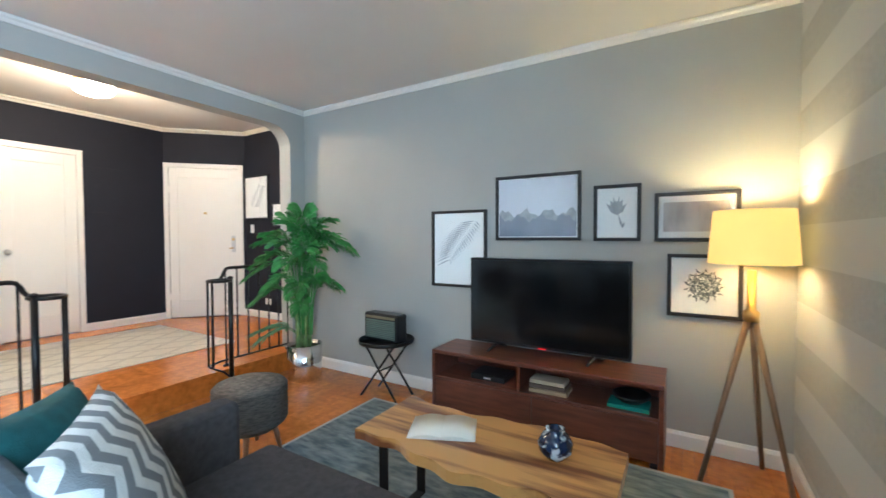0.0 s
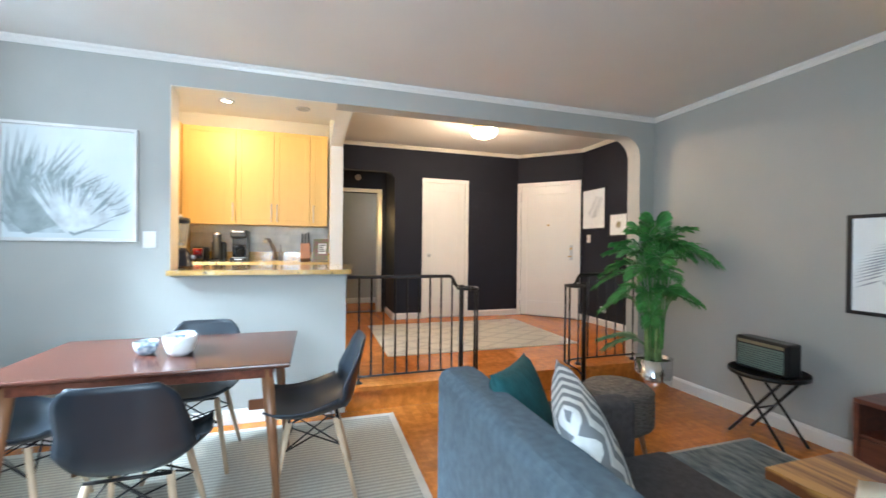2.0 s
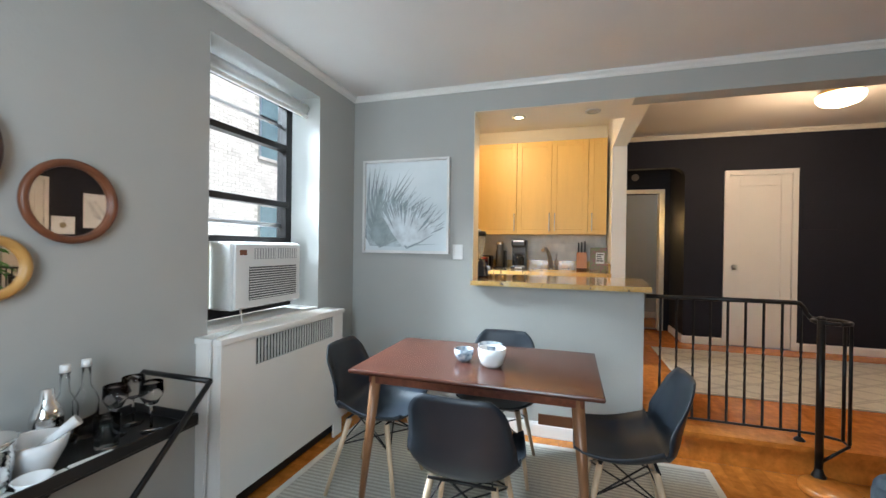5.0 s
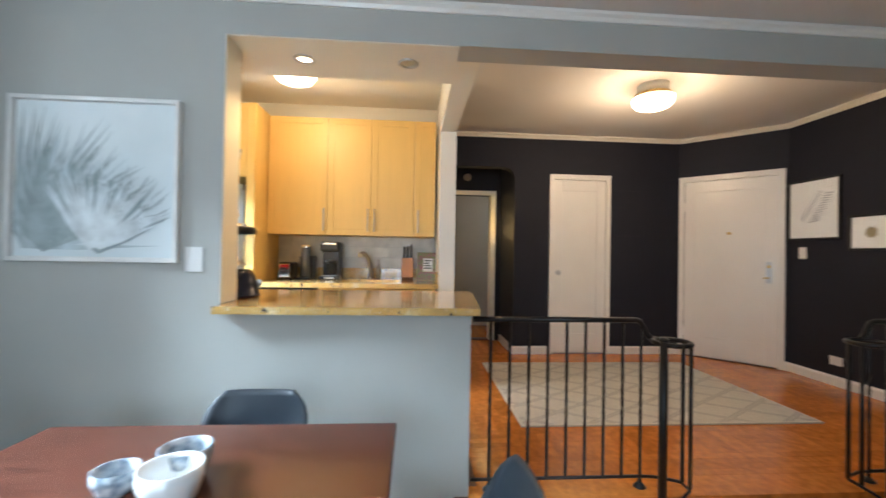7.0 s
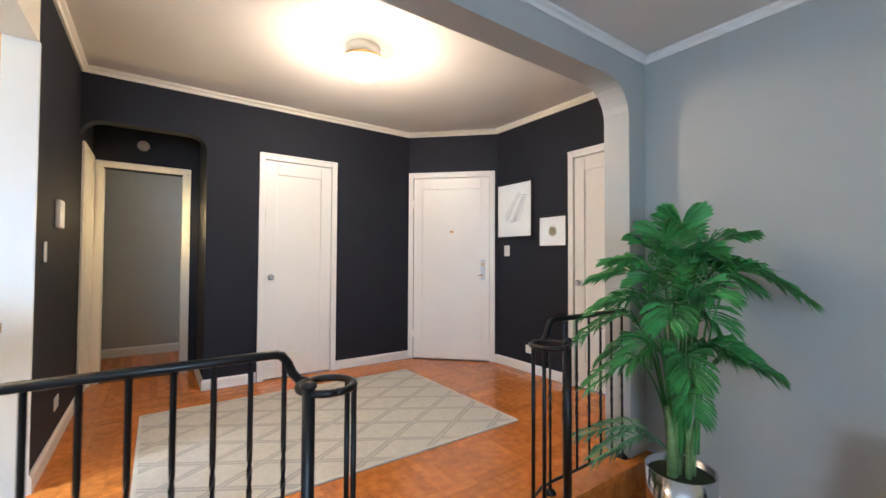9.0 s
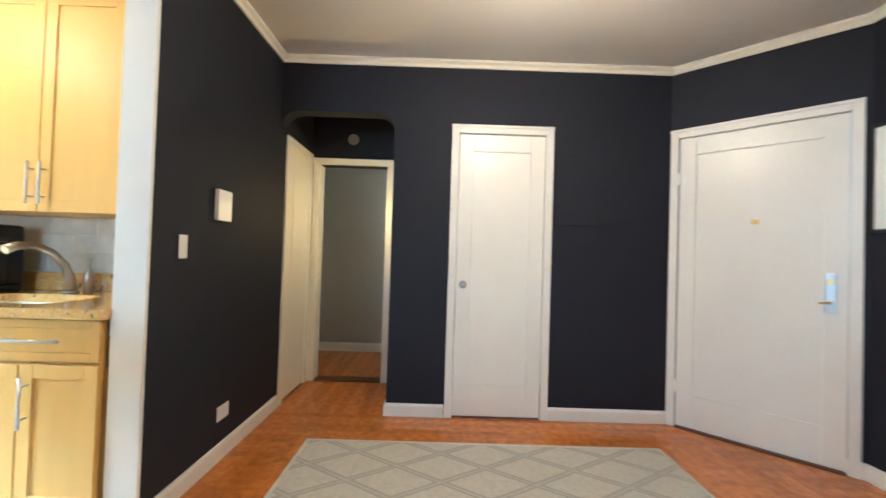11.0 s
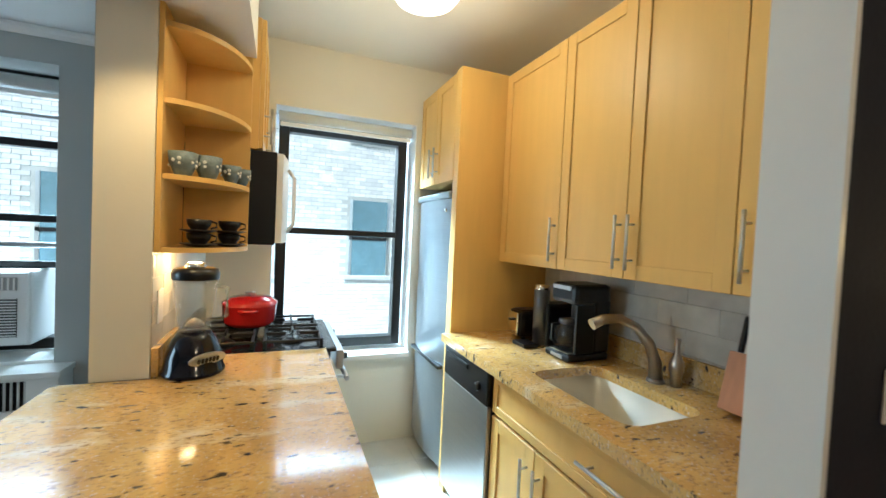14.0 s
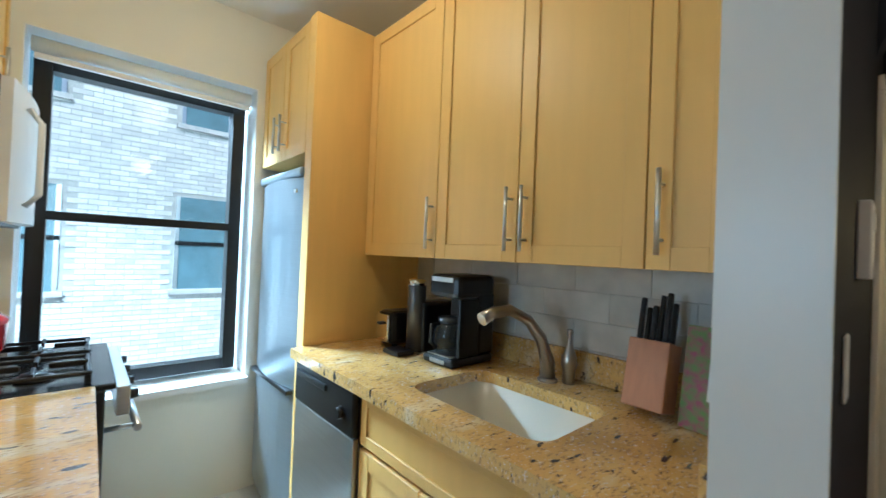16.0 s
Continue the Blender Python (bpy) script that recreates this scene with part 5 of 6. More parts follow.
# tips: across, towards the room, height; the peak of the arch; leaflet length
for au, an, z, peak, size in ((0.62, 0.05, 0.98, 1.12, 0.16), (0.50, 0.12, 1.04, 1.12, 0.15), (0.33, 0.02, 1.24, 1.22, 0.17), (0.34, 0.10, 1.03, 1.10, 0.17), (0.02, 0.05, 1.32, 1.26, 0.19), (-0.08, 0.14, 1.26, 1.20, 0.19), (-0.18, 0.0, 1.22, 1.18, 0.17), (-0.36, 0.10, 1.04, 1.08, 0.17),
                          (-0.44, 0.05, 0.84, 0.96, 0.16), (-0.46, 0.16, 0.74, 0.88, 0.15), (-0.40, 0.18, 0.52, 0.66, 0.14), (-0.36, 0.02, 0.62, 0.76, 0.15), (0.46, 0.08, 0.64, 0.70, 0.14), (0.26, 0.14, 0.72, 0.74, 0.17), (0.30, 0.16, 0.72, 0.76, 0.13), (0.16, 0.22, 0.98, 1.02, 0.17), (-0.05, 0.26, 0.86, 0.94, 0.17),
                          (-0.22, 0.24, 0.66, 0.76, 0.15), (0.05, 0.26, 0.62, 0.72, 0.15), (0.12, -0.06, 1.12, 1.14, 0.18), (0.22, 0.06, 1.14, 1.16, 0.17), (-0.26, 0.14, 1.12, 1.12, 0.18), (-0.12, 0.20, 1.04, 1.06, 0.18), (0.08, 0.16, 1.16, 1.16, 0.18), (-0.30, 0.16, 0.92, 0.96, 0.16), (0.18, 0.10, 0.86, 0.92, 0.17), (0.06, 0.20, 0.46, 0.54, 0.13)):
    foot = PC + ACROSS * (0.12 * au) + NEAR * (0.12 * an) + Vector((0, 0, 0.40))
    frond(foot, PC + ACROSS * (au * 0.72 if au > 0 else au * 0.95) + NEAR * an - Vector((0, 0, PC.z - z)), peak, size, LEAF)
for au, an, z, peak in ((-0.44, 0.06, 0.22, 0.30), (-0.36, 0.16, 0.16, 0.28)):
    frond(PC + Vector((-0.03, 0, 0.30)), PC + ACROSS * au + NEAR * an - Vector((0, 0, PC.z - z)), peak, 0.13, LEAFP)
for k, (au, an, top, r) in enumerate(((-0.035, 0.05, 0.62, 0.026), (0.045, 0.0, 0.58, 0.020), (0.0, -0.05, 0.66, 0.016), (-0.01, 0.02, 0.80, 0.018), (0.03, 0.04, 0.74, 0.014))):
    bm = bmesh.new()
    q = PC + ACROSS * au + NEAR * an
    tube(bm, [q + Vector((0, 0, 0.28)), q + ACROSS * (au * 0.1) + Vector((0, 0, 0.28 + (top - 0.28) * 0.5)), q + ACROSS * (au * 0.6) + Vector((0, 0, top))], [r, r * 0.85, r * 0.45], 9)
    part("stem", bm, STEMM, pl)

# radio on its table
rt = thing("side_table", "small round black folding side table", "table")
RC = (-0.80, 4.56)
plathe("tray", [(0, 0), (0.215, 0), (0.225, 0.005), (0.225, 0.03), (0.218, 0.03), (0.215, 0.012), (0, 0.012)], (*RC, 0.245), BLACK, rt, seg=40)
for s in (-1, 1):
    for r in (-1, 1):
        prod("leg", (RC[0] - s * 0.15, RC[1] + r * 0.10, 0.244), (RC[0] + s * 0.18, RC[1] + r * 0.11, LZ), 0.009, BLACK, rt)
prod("brace", (RC[0], RC[1] - 0.105, 0.03), (RC[0], RC[1] + 0.105, 0.03), 0.006, BLACK, rt)
ra = thing("radio", "black radio with a grey green woven grille", "radio")
RM = Matrix.Translation((-0.81, 4.56, 0.258)) @ Matrix.Rotation(radians(-4), 4, "Z")
pbox("case", (-0.18, 0.18, -0.06, 0.06, 0.008, 0.225), BPLAS, ra, b=0.015, m=RM)
gr = pbox("grille", (-0.155, 0.155, -0.066, -0.0605, 0.028, 0.175), mat("grey green grille cloth", (0.16, 0.22, 0.19), 0.8, bump=0.6, bscale=300), ra, b=0.002, m=RM)
for k in range(9):
    pbox("grille_bar", (-0.15, 0.15, -0.070, -0.0665, 0.038 + 0.015 * k, 0.041 + 0.015 * k), BPLAS, gr, b=0, m=RM)
pbox("dial_strip", (-0.155, 0.155, -0.066, -0.0605, 0.185, 0.205), mat("dull gold strip", (0.25, 0.22, 0.14), 0.4, 0.5), ra, b=0.001, m=RM)
for s in (-1, 1):
    pbox("foot", (s * 0.14 - 0.015, s * 0.14 + 0.015, -0.04, 0.04, 0.0, 0.009), BPLAS, ra, b=0.001, m=RM)

# media console
mc = thing("media_console", "dark walnut media console with open bays over drawers", "cabinet")
X0, X1, Y0, Y1, Z1 = -0.28, 1.195, 4.43, 4.79, 0.29
pbox("top", (X0, X1, Y0, Y1, Z1 - 0.025, Z1), WALNUT, mc)
pbox("side", (X0, X0 + 0.025, Y0, Y1, LZ + 0.02, Z1 - 0.026), WALNUT, mc)
pbox("side", (X1 - 0.025, X1, Y0, Y1, LZ + 0.02, Z1 - 0.026), WALNUT, mc)
pbox("shelf", (X0 + 0.026, X1 - 0.026, Y0 + 0.004, Y1, 0.085, 0.105), WALNUT, mc)
pbox("back", (X0 + 0.026, X1 - 0.026, Y1 - 0.012, Y1 - 0.001, LZ + 0.04, Z1 - 0.026), WALNUT, mc)
pbox("bottom", (X0 + 0.026, X1 - 0.026, Y0 + 0.03, Y1 - 0.013, LZ + 0.04, LZ + 0.06), WALNUT, mc)
for x in (0.37,):
    pbox("divider", (x - 0.011, x + 0.011, Y0 + 0.006, Y1 - 0.013, 0.106, Z1 - 0.026), WALNUT, mc)
for a, b in ((X0 + 0.028, 0.456), (0.46, X1 - 0.028)):
    d = pbox("drawer", (a, b, Y0 + 0.004, Y0 + 0.026, LZ + 0.045, 0.083), WALNUT, mc, b=0.003)
for x in (X0 + 0.05, X1 - 0.05):
    for y in (Y0 + 0.05, Y1 - 0.05):
        pbox("foot", (x - 0.02, x + 0.02, y - 0.02, y + 0.02, LZ, LZ + 0.02), BLACK, mc)
bx = thing("cable_box", "flat black cable box in the console bay", "set-top box")
pbox("case", (0.0, 0.25, 4.50, 4.70, 0.106, 0.145), BPLAS, bx)
pbox("display", (0.10, 0.15, 4.498, 4.4995, 0.12, 0.13), PAPER, bx, b=0)
for k, c in enumerate(((0.35, 0.27, 0.17), (0.10, 0.07, 0.05), (0.45, 0.38, 0.28))):
    t = thing("book", "flat lying book in the console bay", "book", "books in the console")
    pbox("cover", (0.43, 0.67 - 0.01 * k, 4.47 + 0.008 * k, 4.62, 0.106 + 0.026 * k, 0.130 + 0.026 * k), mat("book cloth", c, 0.7), t, b=0.003)
t = thing("book", "teal covered flat book in the console bay", "book", "books in the console")
pbox("cover", (0.90, 1.12, 4.47, 4.62, 0.106, 0.128), mat("teal book cloth", (0.03, 0.28, 0.24), 0.6), t, b=0.003)
t = thing("black_dish", "round black dish on the teal book", "dish")
plathe("body", [(0, 0), (0.06, 0), (0.10, 0.03), (0.105, 0.045), (0.098, 0.045), (0.06, 0.008), (0, 0.006)], (1.02, 4.57, 0.1285), BPLAS, t)

# television
tv = thing("television", "large black flat television switched off on the console", "television")
pbox("body", (-0.075, 1.01, 4.645, 4.70, 0.335, 0.945), BPLAS, tv, b=0.006)
pbox("screen", (-0.06, 0.995, 4.641, 4.6445, 0.355, 0.93), SCREEN, tv, b=0)
pbox("light", (0.44, 0.49, 4.638, 4.6435, 0.338, 0.344), mat("red standby light", (0.8, 0.02, 0.02), 0.4, emit=0.6), tv, b=0)
for x in (0.13, 0.80):
    bm = bmesh.new()
    rod(bm, (x, 4.67, 0.336), (x - 0.03, 4.56, Z1 + 0.006), 0.012, 0.008)
    rod(bm, (x, 4.67, 0.336), (x + 0.03, 4.76, Z1 + 0.006), 0.012, 0.008)
    part("foot", bm, BPLAS, tv)


def picture(name, origin, deg, w, h, frame_w, fcol, label, kind, mount=0.03, d=0.025):
    """A framed print: origin is the lower left corner on the wall as seen from the room."""
    t = thing(name, label, "picture")
    m = Matrix.Translation(origin) @ Matrix.Rotation(radians(deg), 4, "Z")
    f = frame_w
    for q in ((0, f, 0, h), (w - f, w, 0, h), (f, w - f, 0, f), (f, w - f, h - f, h)):
        pbox("frame_bar", (q[0], q[1], -d, -0.001, q[2], q[3]), fcol, t, b=0.002, m=m)
    pbox("backing", (f, w - f, -0.010, -0.002, f, h - f), PAPER, t, b=0, m=m)
    ink = mat("soft grey ink", (0.33, 0.34, 0.36), 0.8, vary=0.25, scale=20)
    ink2 = mat("dark grey ink", (0.13, 0.14, 0.15), 0.8, vary=0.3, scale=20)
    y = -0.0125

    def blade(bm, p, ang, L, wd, yy=y):
        c, s = math.cos(ang), math.sin(ang)
        q = [(0, 0), (L * 0.4, wd), (L, 0), (L * 0.4, -wd)]
        bm.faces.new([bm.verts.new(m @ Vector((p[0] + a * c - b * s, yy, p[1] + a * s + b * c))) for a, b in q])
    cx, cy = w / 2, h / 2
    bm = bmesh.new()
    if kind == "leaf":
        for k in range(13):
            u = k / 13
            p = (cx - 0.14 * w + 0.35 * w * u, h * (0.28 + 0.5 * u))
            blade(bm, p, 0.15 - 0.2 * u, w * (0.34 - 0.12 * u), 0.006)
            blade(bm, p, 2.3 + 0.2 * u, w * (0.22 - 0.1 * u), 0.006)
        part("print", bm, ink, t, "grey palm leaf print")
    elif kind == "hills":
        box(bm, mount, w - mount, y - 0.001, y, h * 0.30, h - mount, m)
        part("print", bm, mat("pale grey sky print", (0.60, 0.61, 0.65), 0.8, vary=0.03), t, "misty hills print")
        for lvl, mt, hh in ((0, ink, 0.42), (1, mat("slate print", (0.23, 0.25, 0.29), 0.8), 0.34)):
            bm = bmesh.new()
            n = 24
            pts = [(mount + (w - 2 * mount) * k / n, h * (hh + 0.05 * math.sin(k * 0.9 + lvl * 2) + 0.03 * math.sin(k * 2.3 + lvl))) for k in range(n + 1)]
            for a, b in zip(pts, pts[1:]):
                bm.faces.new([bm.verts.new(m @ Vector((q[0], y - 0.002 - 0.001 * lvl, q[1]))) for q in ((a[0], mount), (b[0], mount), b, a)])
            part("print", bm, mt, t, "misty hills print")
    elif kind == "fern":
        for k in range(17):
            u = k / 16
            p = (w * (0.34 + 0.46 * u), h * (0.36 + 0.50 * u ** 0.8))
            blade(bm, p, math.pi + 0.42 - 0.30 * u, w * (0.16 + 0.30 * math.sin(math.pi * (0.15 + 0.7 * u))), 0.0055)
            blade(bm, p, -1.25 + 0.5 * u, w * (0.05 + 0.16 * math.sin(math.pi * (0.1 + 0.7 * u))), 0.005, y - 0.0003)
        part("print", bm, ink, t, "grey fern frond print")
    elif kind == "flower":
        for a, L, wd in ((2.25, 0.28, 0.016), (1.95, 0.30, 0.020), (1.60, 0.27, 0.022), (1.25, 0.30, 0.020), (0.90, 0.26, 0.016), (1.45, 0.34, 0.012), (1.75, 0.34, 0.012)):
            blade(bm, (cx, h * 0.46), a, h * L, wd, y - 0.0002 * a)
        blade(bm, (cx + 0.035, h * 0.22), 1.85, h * 0.27, 0.008)
        blade(bm, (cx + 0.03, h * 0.22), 1.2, h * 0.14, 0.007)
        part("print", bm, ink, t, "grey flower print")
    elif kind == "smoke":
        box(bm, mount * 1.6, w - mount * 1.6, y - 0.001, y, h * 0.20, h * 0.80, m)
        part("print", bm, mat("pale brown wash", (0.58, 0.55, 0.53), 0.8, second=(0.34, 0.30, 0.29), scale=9, stretch=(1, 1, 0.35)), t, "pale brown brush print")
    elif kind == "burst":
        for k in range(230):
            a, q = k * 2.399, math.sqrt(((k * 0.37) % 1)) * h * 0.22
            blade(bm, (cx + q * math.cos(a), cy + q * math.sin(a)), k * 1.7, h * 0.075, 0.004, y - 0.00002 * k)
        part("print", bm, ink2, t, "dark round seed head print")
    elif kind == "flowerburst":
        for k in range(34):
            a = k * 2.399
            blade(bm, (cx, cy), a, h * (0.15 + 0.07 * ((k * 0.37) % 1)), 0.006, y - 0.00005 * k)
        part("print", bm, mat("olive brown ink", (0.30, 0.25, 0.15), 0.8), t, "small brown flower print")
    elif kind == "palm":
        bm.free()
        n = 1
        m2 = mat("pale blue grey print", (0.78, 0.82, 0.83), 0.6, second=(0.60, 0.67, 0.69), scale=1.6)
        bm = bmesh.new()
        box(bm, f + 0.004, w - f - 0.004, y - 0.0005, y, f + 0.004, h - f - 0.004, m)
        part("print", bm, m2, t, "pale blue grey agave leaves")
        rr = random.Random(3)
        for g, (col, px, py, L0) in enumerate((((0.32, 0.37, 0.38), 0.02, 0.12, 0.92), ((0.46, 0.53, 0.55), 0.06, 0.05, 0.86), ((0.34, 0.40, 0.41), 0.18, 0.03, 0.90), ((0.30, 0.36, 0.38), 0.50, 0.02, 0.62), ((0.66, 0.71, 0.73), 0.46, 0.03, 0.60))):
            bm = bmesh.new()
            for k in range(34):
                a = 0.10 + 1.8 * k / 34 + rr.uniform(-0.08, 0.08) + (0.35 if g > 1 else 0)
                p = (w * px + f, h * py + f)
                L = w * L0 * rr.uniform(0.7, 1.0)
                L = min(L, (w - f - 0.012 - p[0]) / max(0.05, math.cos(a)) if math.cos(a) > 0.05 else 9, (h - f - 0.012 - p[1]) / max(0.05, math.sin(a)))
                if math.cos(a) < 0:
                    L = min(L, (p[0] - f - 0.006) / max(0.02, -math.cos(a)))
                if L > 0.05:
                    blade(bm, p, a, L, 0.012, y - 0.001 - 0.0012 * g - 0.00006 * k)
            part("leaf_print", bm, mat("leaf print ink", col, 0.6, vary=0.2, scale=15), t)
    if kind != "palm":
        g = pbox("glazing", (f, w - f, -0.019, -0.017, f, h - f), GLASS, t, b=0, m=m)
        g.visible_shadow = False
    return t


FB = mat("black picture frame", (0.018, 0.016, 0.016), 0.4)
FW = mat("white picture frame", (0.75, 0.74, 0.72), 0.35)
for nm, xa, za, xb, zb, lab, kd in (("palm_print", -0.506, 0.70, -0.015, 1.307, "black framed fern print above the radio", "fern"),
                                    ("landscape_print", 0.061, 1.07, 0.679, 1.54, "black framed misty hills print above the television", "hills"),
                                    ("flower_print", 0.76, 1.066, 1.043, 1.43, "small black framed grey flower print", "flower"),
                                    ("abstract_print", 1.118, 1.064, 1.55, 1.36, "black framed pale brown print behind the lamp", "smoke"),
                                    ("seedhead_print", 1.19, 0.615, 1.565, 0.99, "black framed dark seed head print beside the lamp", "burst")):
    picture(nm, (xa, YT, za), 0, xb - xa, zb - za, 0.022, FB, lab, kd)
picture("feather_print", (-4.07, YN, 1.36), 0, 0.525, 0.595, 0.018, FB, "black framed brown leaf print on the navy wall", "leaf")
picture("small_flower_print", (-3.477, YN, 1.252), 0, 0.355, 0.31, 0.018, FB, "small black framed flower print on the navy wall", "flowerburst")
picture("agave_art", (XW, -0.225, 1.096), 90, 0.73, 0.74, 0.018, FW, "square pale blue agave leaf art in a white frame", "palm", d=0.035)
pbox("light_switch", (XW + 0.001, XW + 0.007, 0.53, 0.61, 1.055, 1.17), WPLAS, None, kind="structure")

# tripod lamp
fl = thing("floor_lamp", "wooden tripod floor lamp with a lit yellow drum shade", "floor lamp")
LC = Vector((1.575, 4.55, 0))
GREYW = mat("grey brown lamp wood", (0.20, 0.13, 0.08), 0.5, vary=0.2, scale=12, stretch=(4, 4, 0.5))
for fx, fy in ((1.36, 4.46), (1.66, 4.77), (1.74, 4.40)):
    prod("leg", (LC.x + (fx - LC.x) * 0.08, LC.y + (fy - LC.y) * 0.08, 0.66), (fx, fy, LZ), 0.016, GREYW, fl, 0.011)
plathe("hub", [(0, 0), (0.035, 0), (0.035, 0.05), (0.02, 0.06), (0.018, 0.26), (0, 0.26)], (LC.x, LC.y, 0.66), BRASS, fl)
bm = bmesh.new()
lathe(bm, [(0.192, 0.0), (0.172, 0.27), (0.1705, 0.27), (0.1905, 0.0), (0.192, 0.0)], (LC.x, LC.y, 0.955), 48)
part("shade", bm, SHADE, fl, "lit yellow drum shade")
plathe("bulb", [(0, 0), (0.02, 0.01), (0.032, 0.05), (0.025, 0.09), (0, 0.10)], (LC.x, LC.y, 1.00), GLOW, fl)
lamp("floor_lamp_bulb", "POINT", pose(LC.x, LC.y, 1.11), 13, (1.0, 0.78, 0.38), 0.04)

# mirrors
for nm, x, z, r, fw, mt, lab in (("round_mirror", 0.345, 1.43, 0.215, 0.022, mat("dark brown mirror frame", (0.05, 0.02, 0.014), 0.35), "large round mirror in a dark brown frame"),
                                 ("round_mirror", -0.055, 1.292, 0.150, 0.028, mat("red brown mirror frame", (0.16, 0.055, 0.025), 0.35), "round mirror in a red brown wooden frame"),
                                 ("round_mirror", 0.158, 1.065, 0.105, 0.030, mat("gold oak mirror frame", (0.45, 0.24, 0.07), 0.35), "small round mirror in a golden wooden frame")):
    t = thing(nm, lab, "mirror", "round wall mirrors")
    bm = bmesh.new()
    seg, ring = 64, 8
    vs = [[bm.verts.new((x + (r - fw / 2 + fw / 2 * math.cos(b)) * math.cos(a), YS + 0.018 + 0.016 * math.sin(b), z + (r - fw / 2 + fw / 2 * math.cos(b)) * math.sin(a))) for b in [2 * math.pi * j / ring for j in range(ring)]] for a in [2 * math.pi * i / seg for i in range(seg)]]
    for i in range(seg):
        for j in range(ring):
            f = bm.faces.new((vs[i][j], vs[(i + 1) % seg][j], vs[(i + 1) % seg][(j + 1) % ring], vs[i][(j + 1) % ring]))
            f.smooth = True
    part("frame", bm, mt, t)
    bm = bmesh.new()
    rod(bm, (x, YS + 0.002, z), (x, YS + 0.012, z), r - fw * 0.8, seg=64)
    part("glass", bm, MIRROR, t)
    for f in t.children[-1].data.polygons:
        f.use_smooth = False

# heater cover and air conditioner
hc = thing("radiator_cover", "white metal radiator cover with a slotted grille under the window", "radiator cover")
HX0, HX1, HY1, HZ = -1.64, -0.575, -0.17, 0.70
pbox("top", (HX0 - 0.01, HX1 + 0.01, YS + 0.002, HY1 + 0.01, HZ - 0.03, HZ), WHITEP, hc)
for nm, q in (("top_strip", (HX0, HX1, 0.66, HZ - 0.031)), ("end_strip", (HX0, HX0 + 0.12, 0.5201, 0.6599)), ("end_strip", (HX1 - 0.22, HX1, 0.5201, 0.6599)), ("front_panel", (HX0, HX1, LZ + 0.10, 0.52)), ("foot_panel", (HX0, HX0 + 0.10, LZ, LZ + 0.0999)), ("foot_panel", (HX1 - 0.10, HX1, LZ, LZ + 0.0999))):
    pbox(nm, (q[0], q[1], HY1 - 0.012, HY1, q[2], q[3]), WHITEP, hc, b=0)
pbox("side", (HX0, HX0 + 0.01, YS + 0.002, HY1 - 0.013, LZ, HZ - 0.031), WHITEP, hc, b=0)
pbox("side", (HX1 - 0.01, HX1, YS + 0.002, HY1 - 0.013, LZ, HZ - 0.031), WHITEP, hc, b=0)
# black block paints the shade seen between the slats; the cover holds nothing else
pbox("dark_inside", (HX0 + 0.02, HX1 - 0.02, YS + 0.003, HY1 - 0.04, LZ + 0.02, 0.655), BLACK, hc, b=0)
n = 30
for k in range(n):
    x = HX0 + 0.125 + (HX1 - HX0 - 0.35) * k / (n - 1)
    pbox("slat", (x - 0.004, x + 0.004, HY1 - 0.010, HY1 - 0.003, 0.521, 0.659), GRIP, hc, b=0)
ac = thing("air_conditioner", "white window air conditioner with louvres", "air conditioner")
AX0, AX1, AY, AZ0, AZ1 = -1.44, -0.86, -0.40, 0.775, 1.163
pbox("body", (AX0, AX1, -0.75, AY, AZ0, AZ1), WPLAS, ac, b=0.012)
pbox("front_panel", (AX0 + 0.01, AX1 - 0.01, AY, AY + 0.018, AZ0 + 0.01, AZ1 - 0.01), WPLAS, ac, b=0.006)
# flat dark plate on the panel paints the shade in the louvre slots
pbox("louvre_recess", (AX0 + 0.05, AX1 - 0.11, AY + 0.0185, AY + 0.020, AZ0 + 0.05, AZ1 - 0.14), mat("painted louvre slot shade", (0.07, 0.07, 0.07), 0.5), ac, b=0)
for k in range(14):
    z = AZ0 + 0.055 + 0.0145 * k
    pbox("louvre", (AX0 + 0.052, AX1 - 0.112, AY + 0.0205, AY + 0.026, z, z + 0.0055), WPLAS, ac, b=0)
for a, b in ((AX0 + 0.05, AX0 + 0.23), (AX0 + 0.25, AX0 + 0.43)):
    v = pbox("vent", (a, b, AY + 0.0185, AY + 0.021, AZ1 - 0.10, AZ1 - 0.035), mat("vent grey", (0.35, 0.35, 0.34), 0.5), ac, b=0)
    for k in range(8):
        x = a + 0.012 + (b - a - 0.024) * k / 7
        pbox("vane", (x - 0.004, x + 0.004, AY + 0.0215, AY + 0.024, AZ1 - 0.098, AZ1 - 0.037), WPLAS, v, b=0)
pbox("display", (AX1 - 0.09, AX1 - 0.04, AY + 0.0185, AY + 0.021, AZ1 - 0.075, AZ1 - 0.045), mat("amber dark display", (0.16, 0.05, 0.02), 0.3), ac, b=0)
pbox("side_infill", (-0.855, -0.71, -0.56, -0.55, 0.77, 1.163), mat("pleated infill", (0.62, 0.60, 0.45), 0.6), ac, b=0)
cd = thing("power_cord", "white cord of the air conditioner hanging over the radiator cover", "cord")
bm = bmesh.new()
tube(bm, [(-0.90, -0.375, 0.79), (-0.84, -0.30, 0.715), (-0.70, -0.24, 0.706), (-0.58, -0.21, 0.706), (-0.552, -0.21, 0.69), (-0.550, -0.22, 0.40), (-0.548, -0.24, -0.10), (-0.545, -0.28, LZ + 0.01)], 0.005, 8)
part("cord", bm, WPLAS, cd)

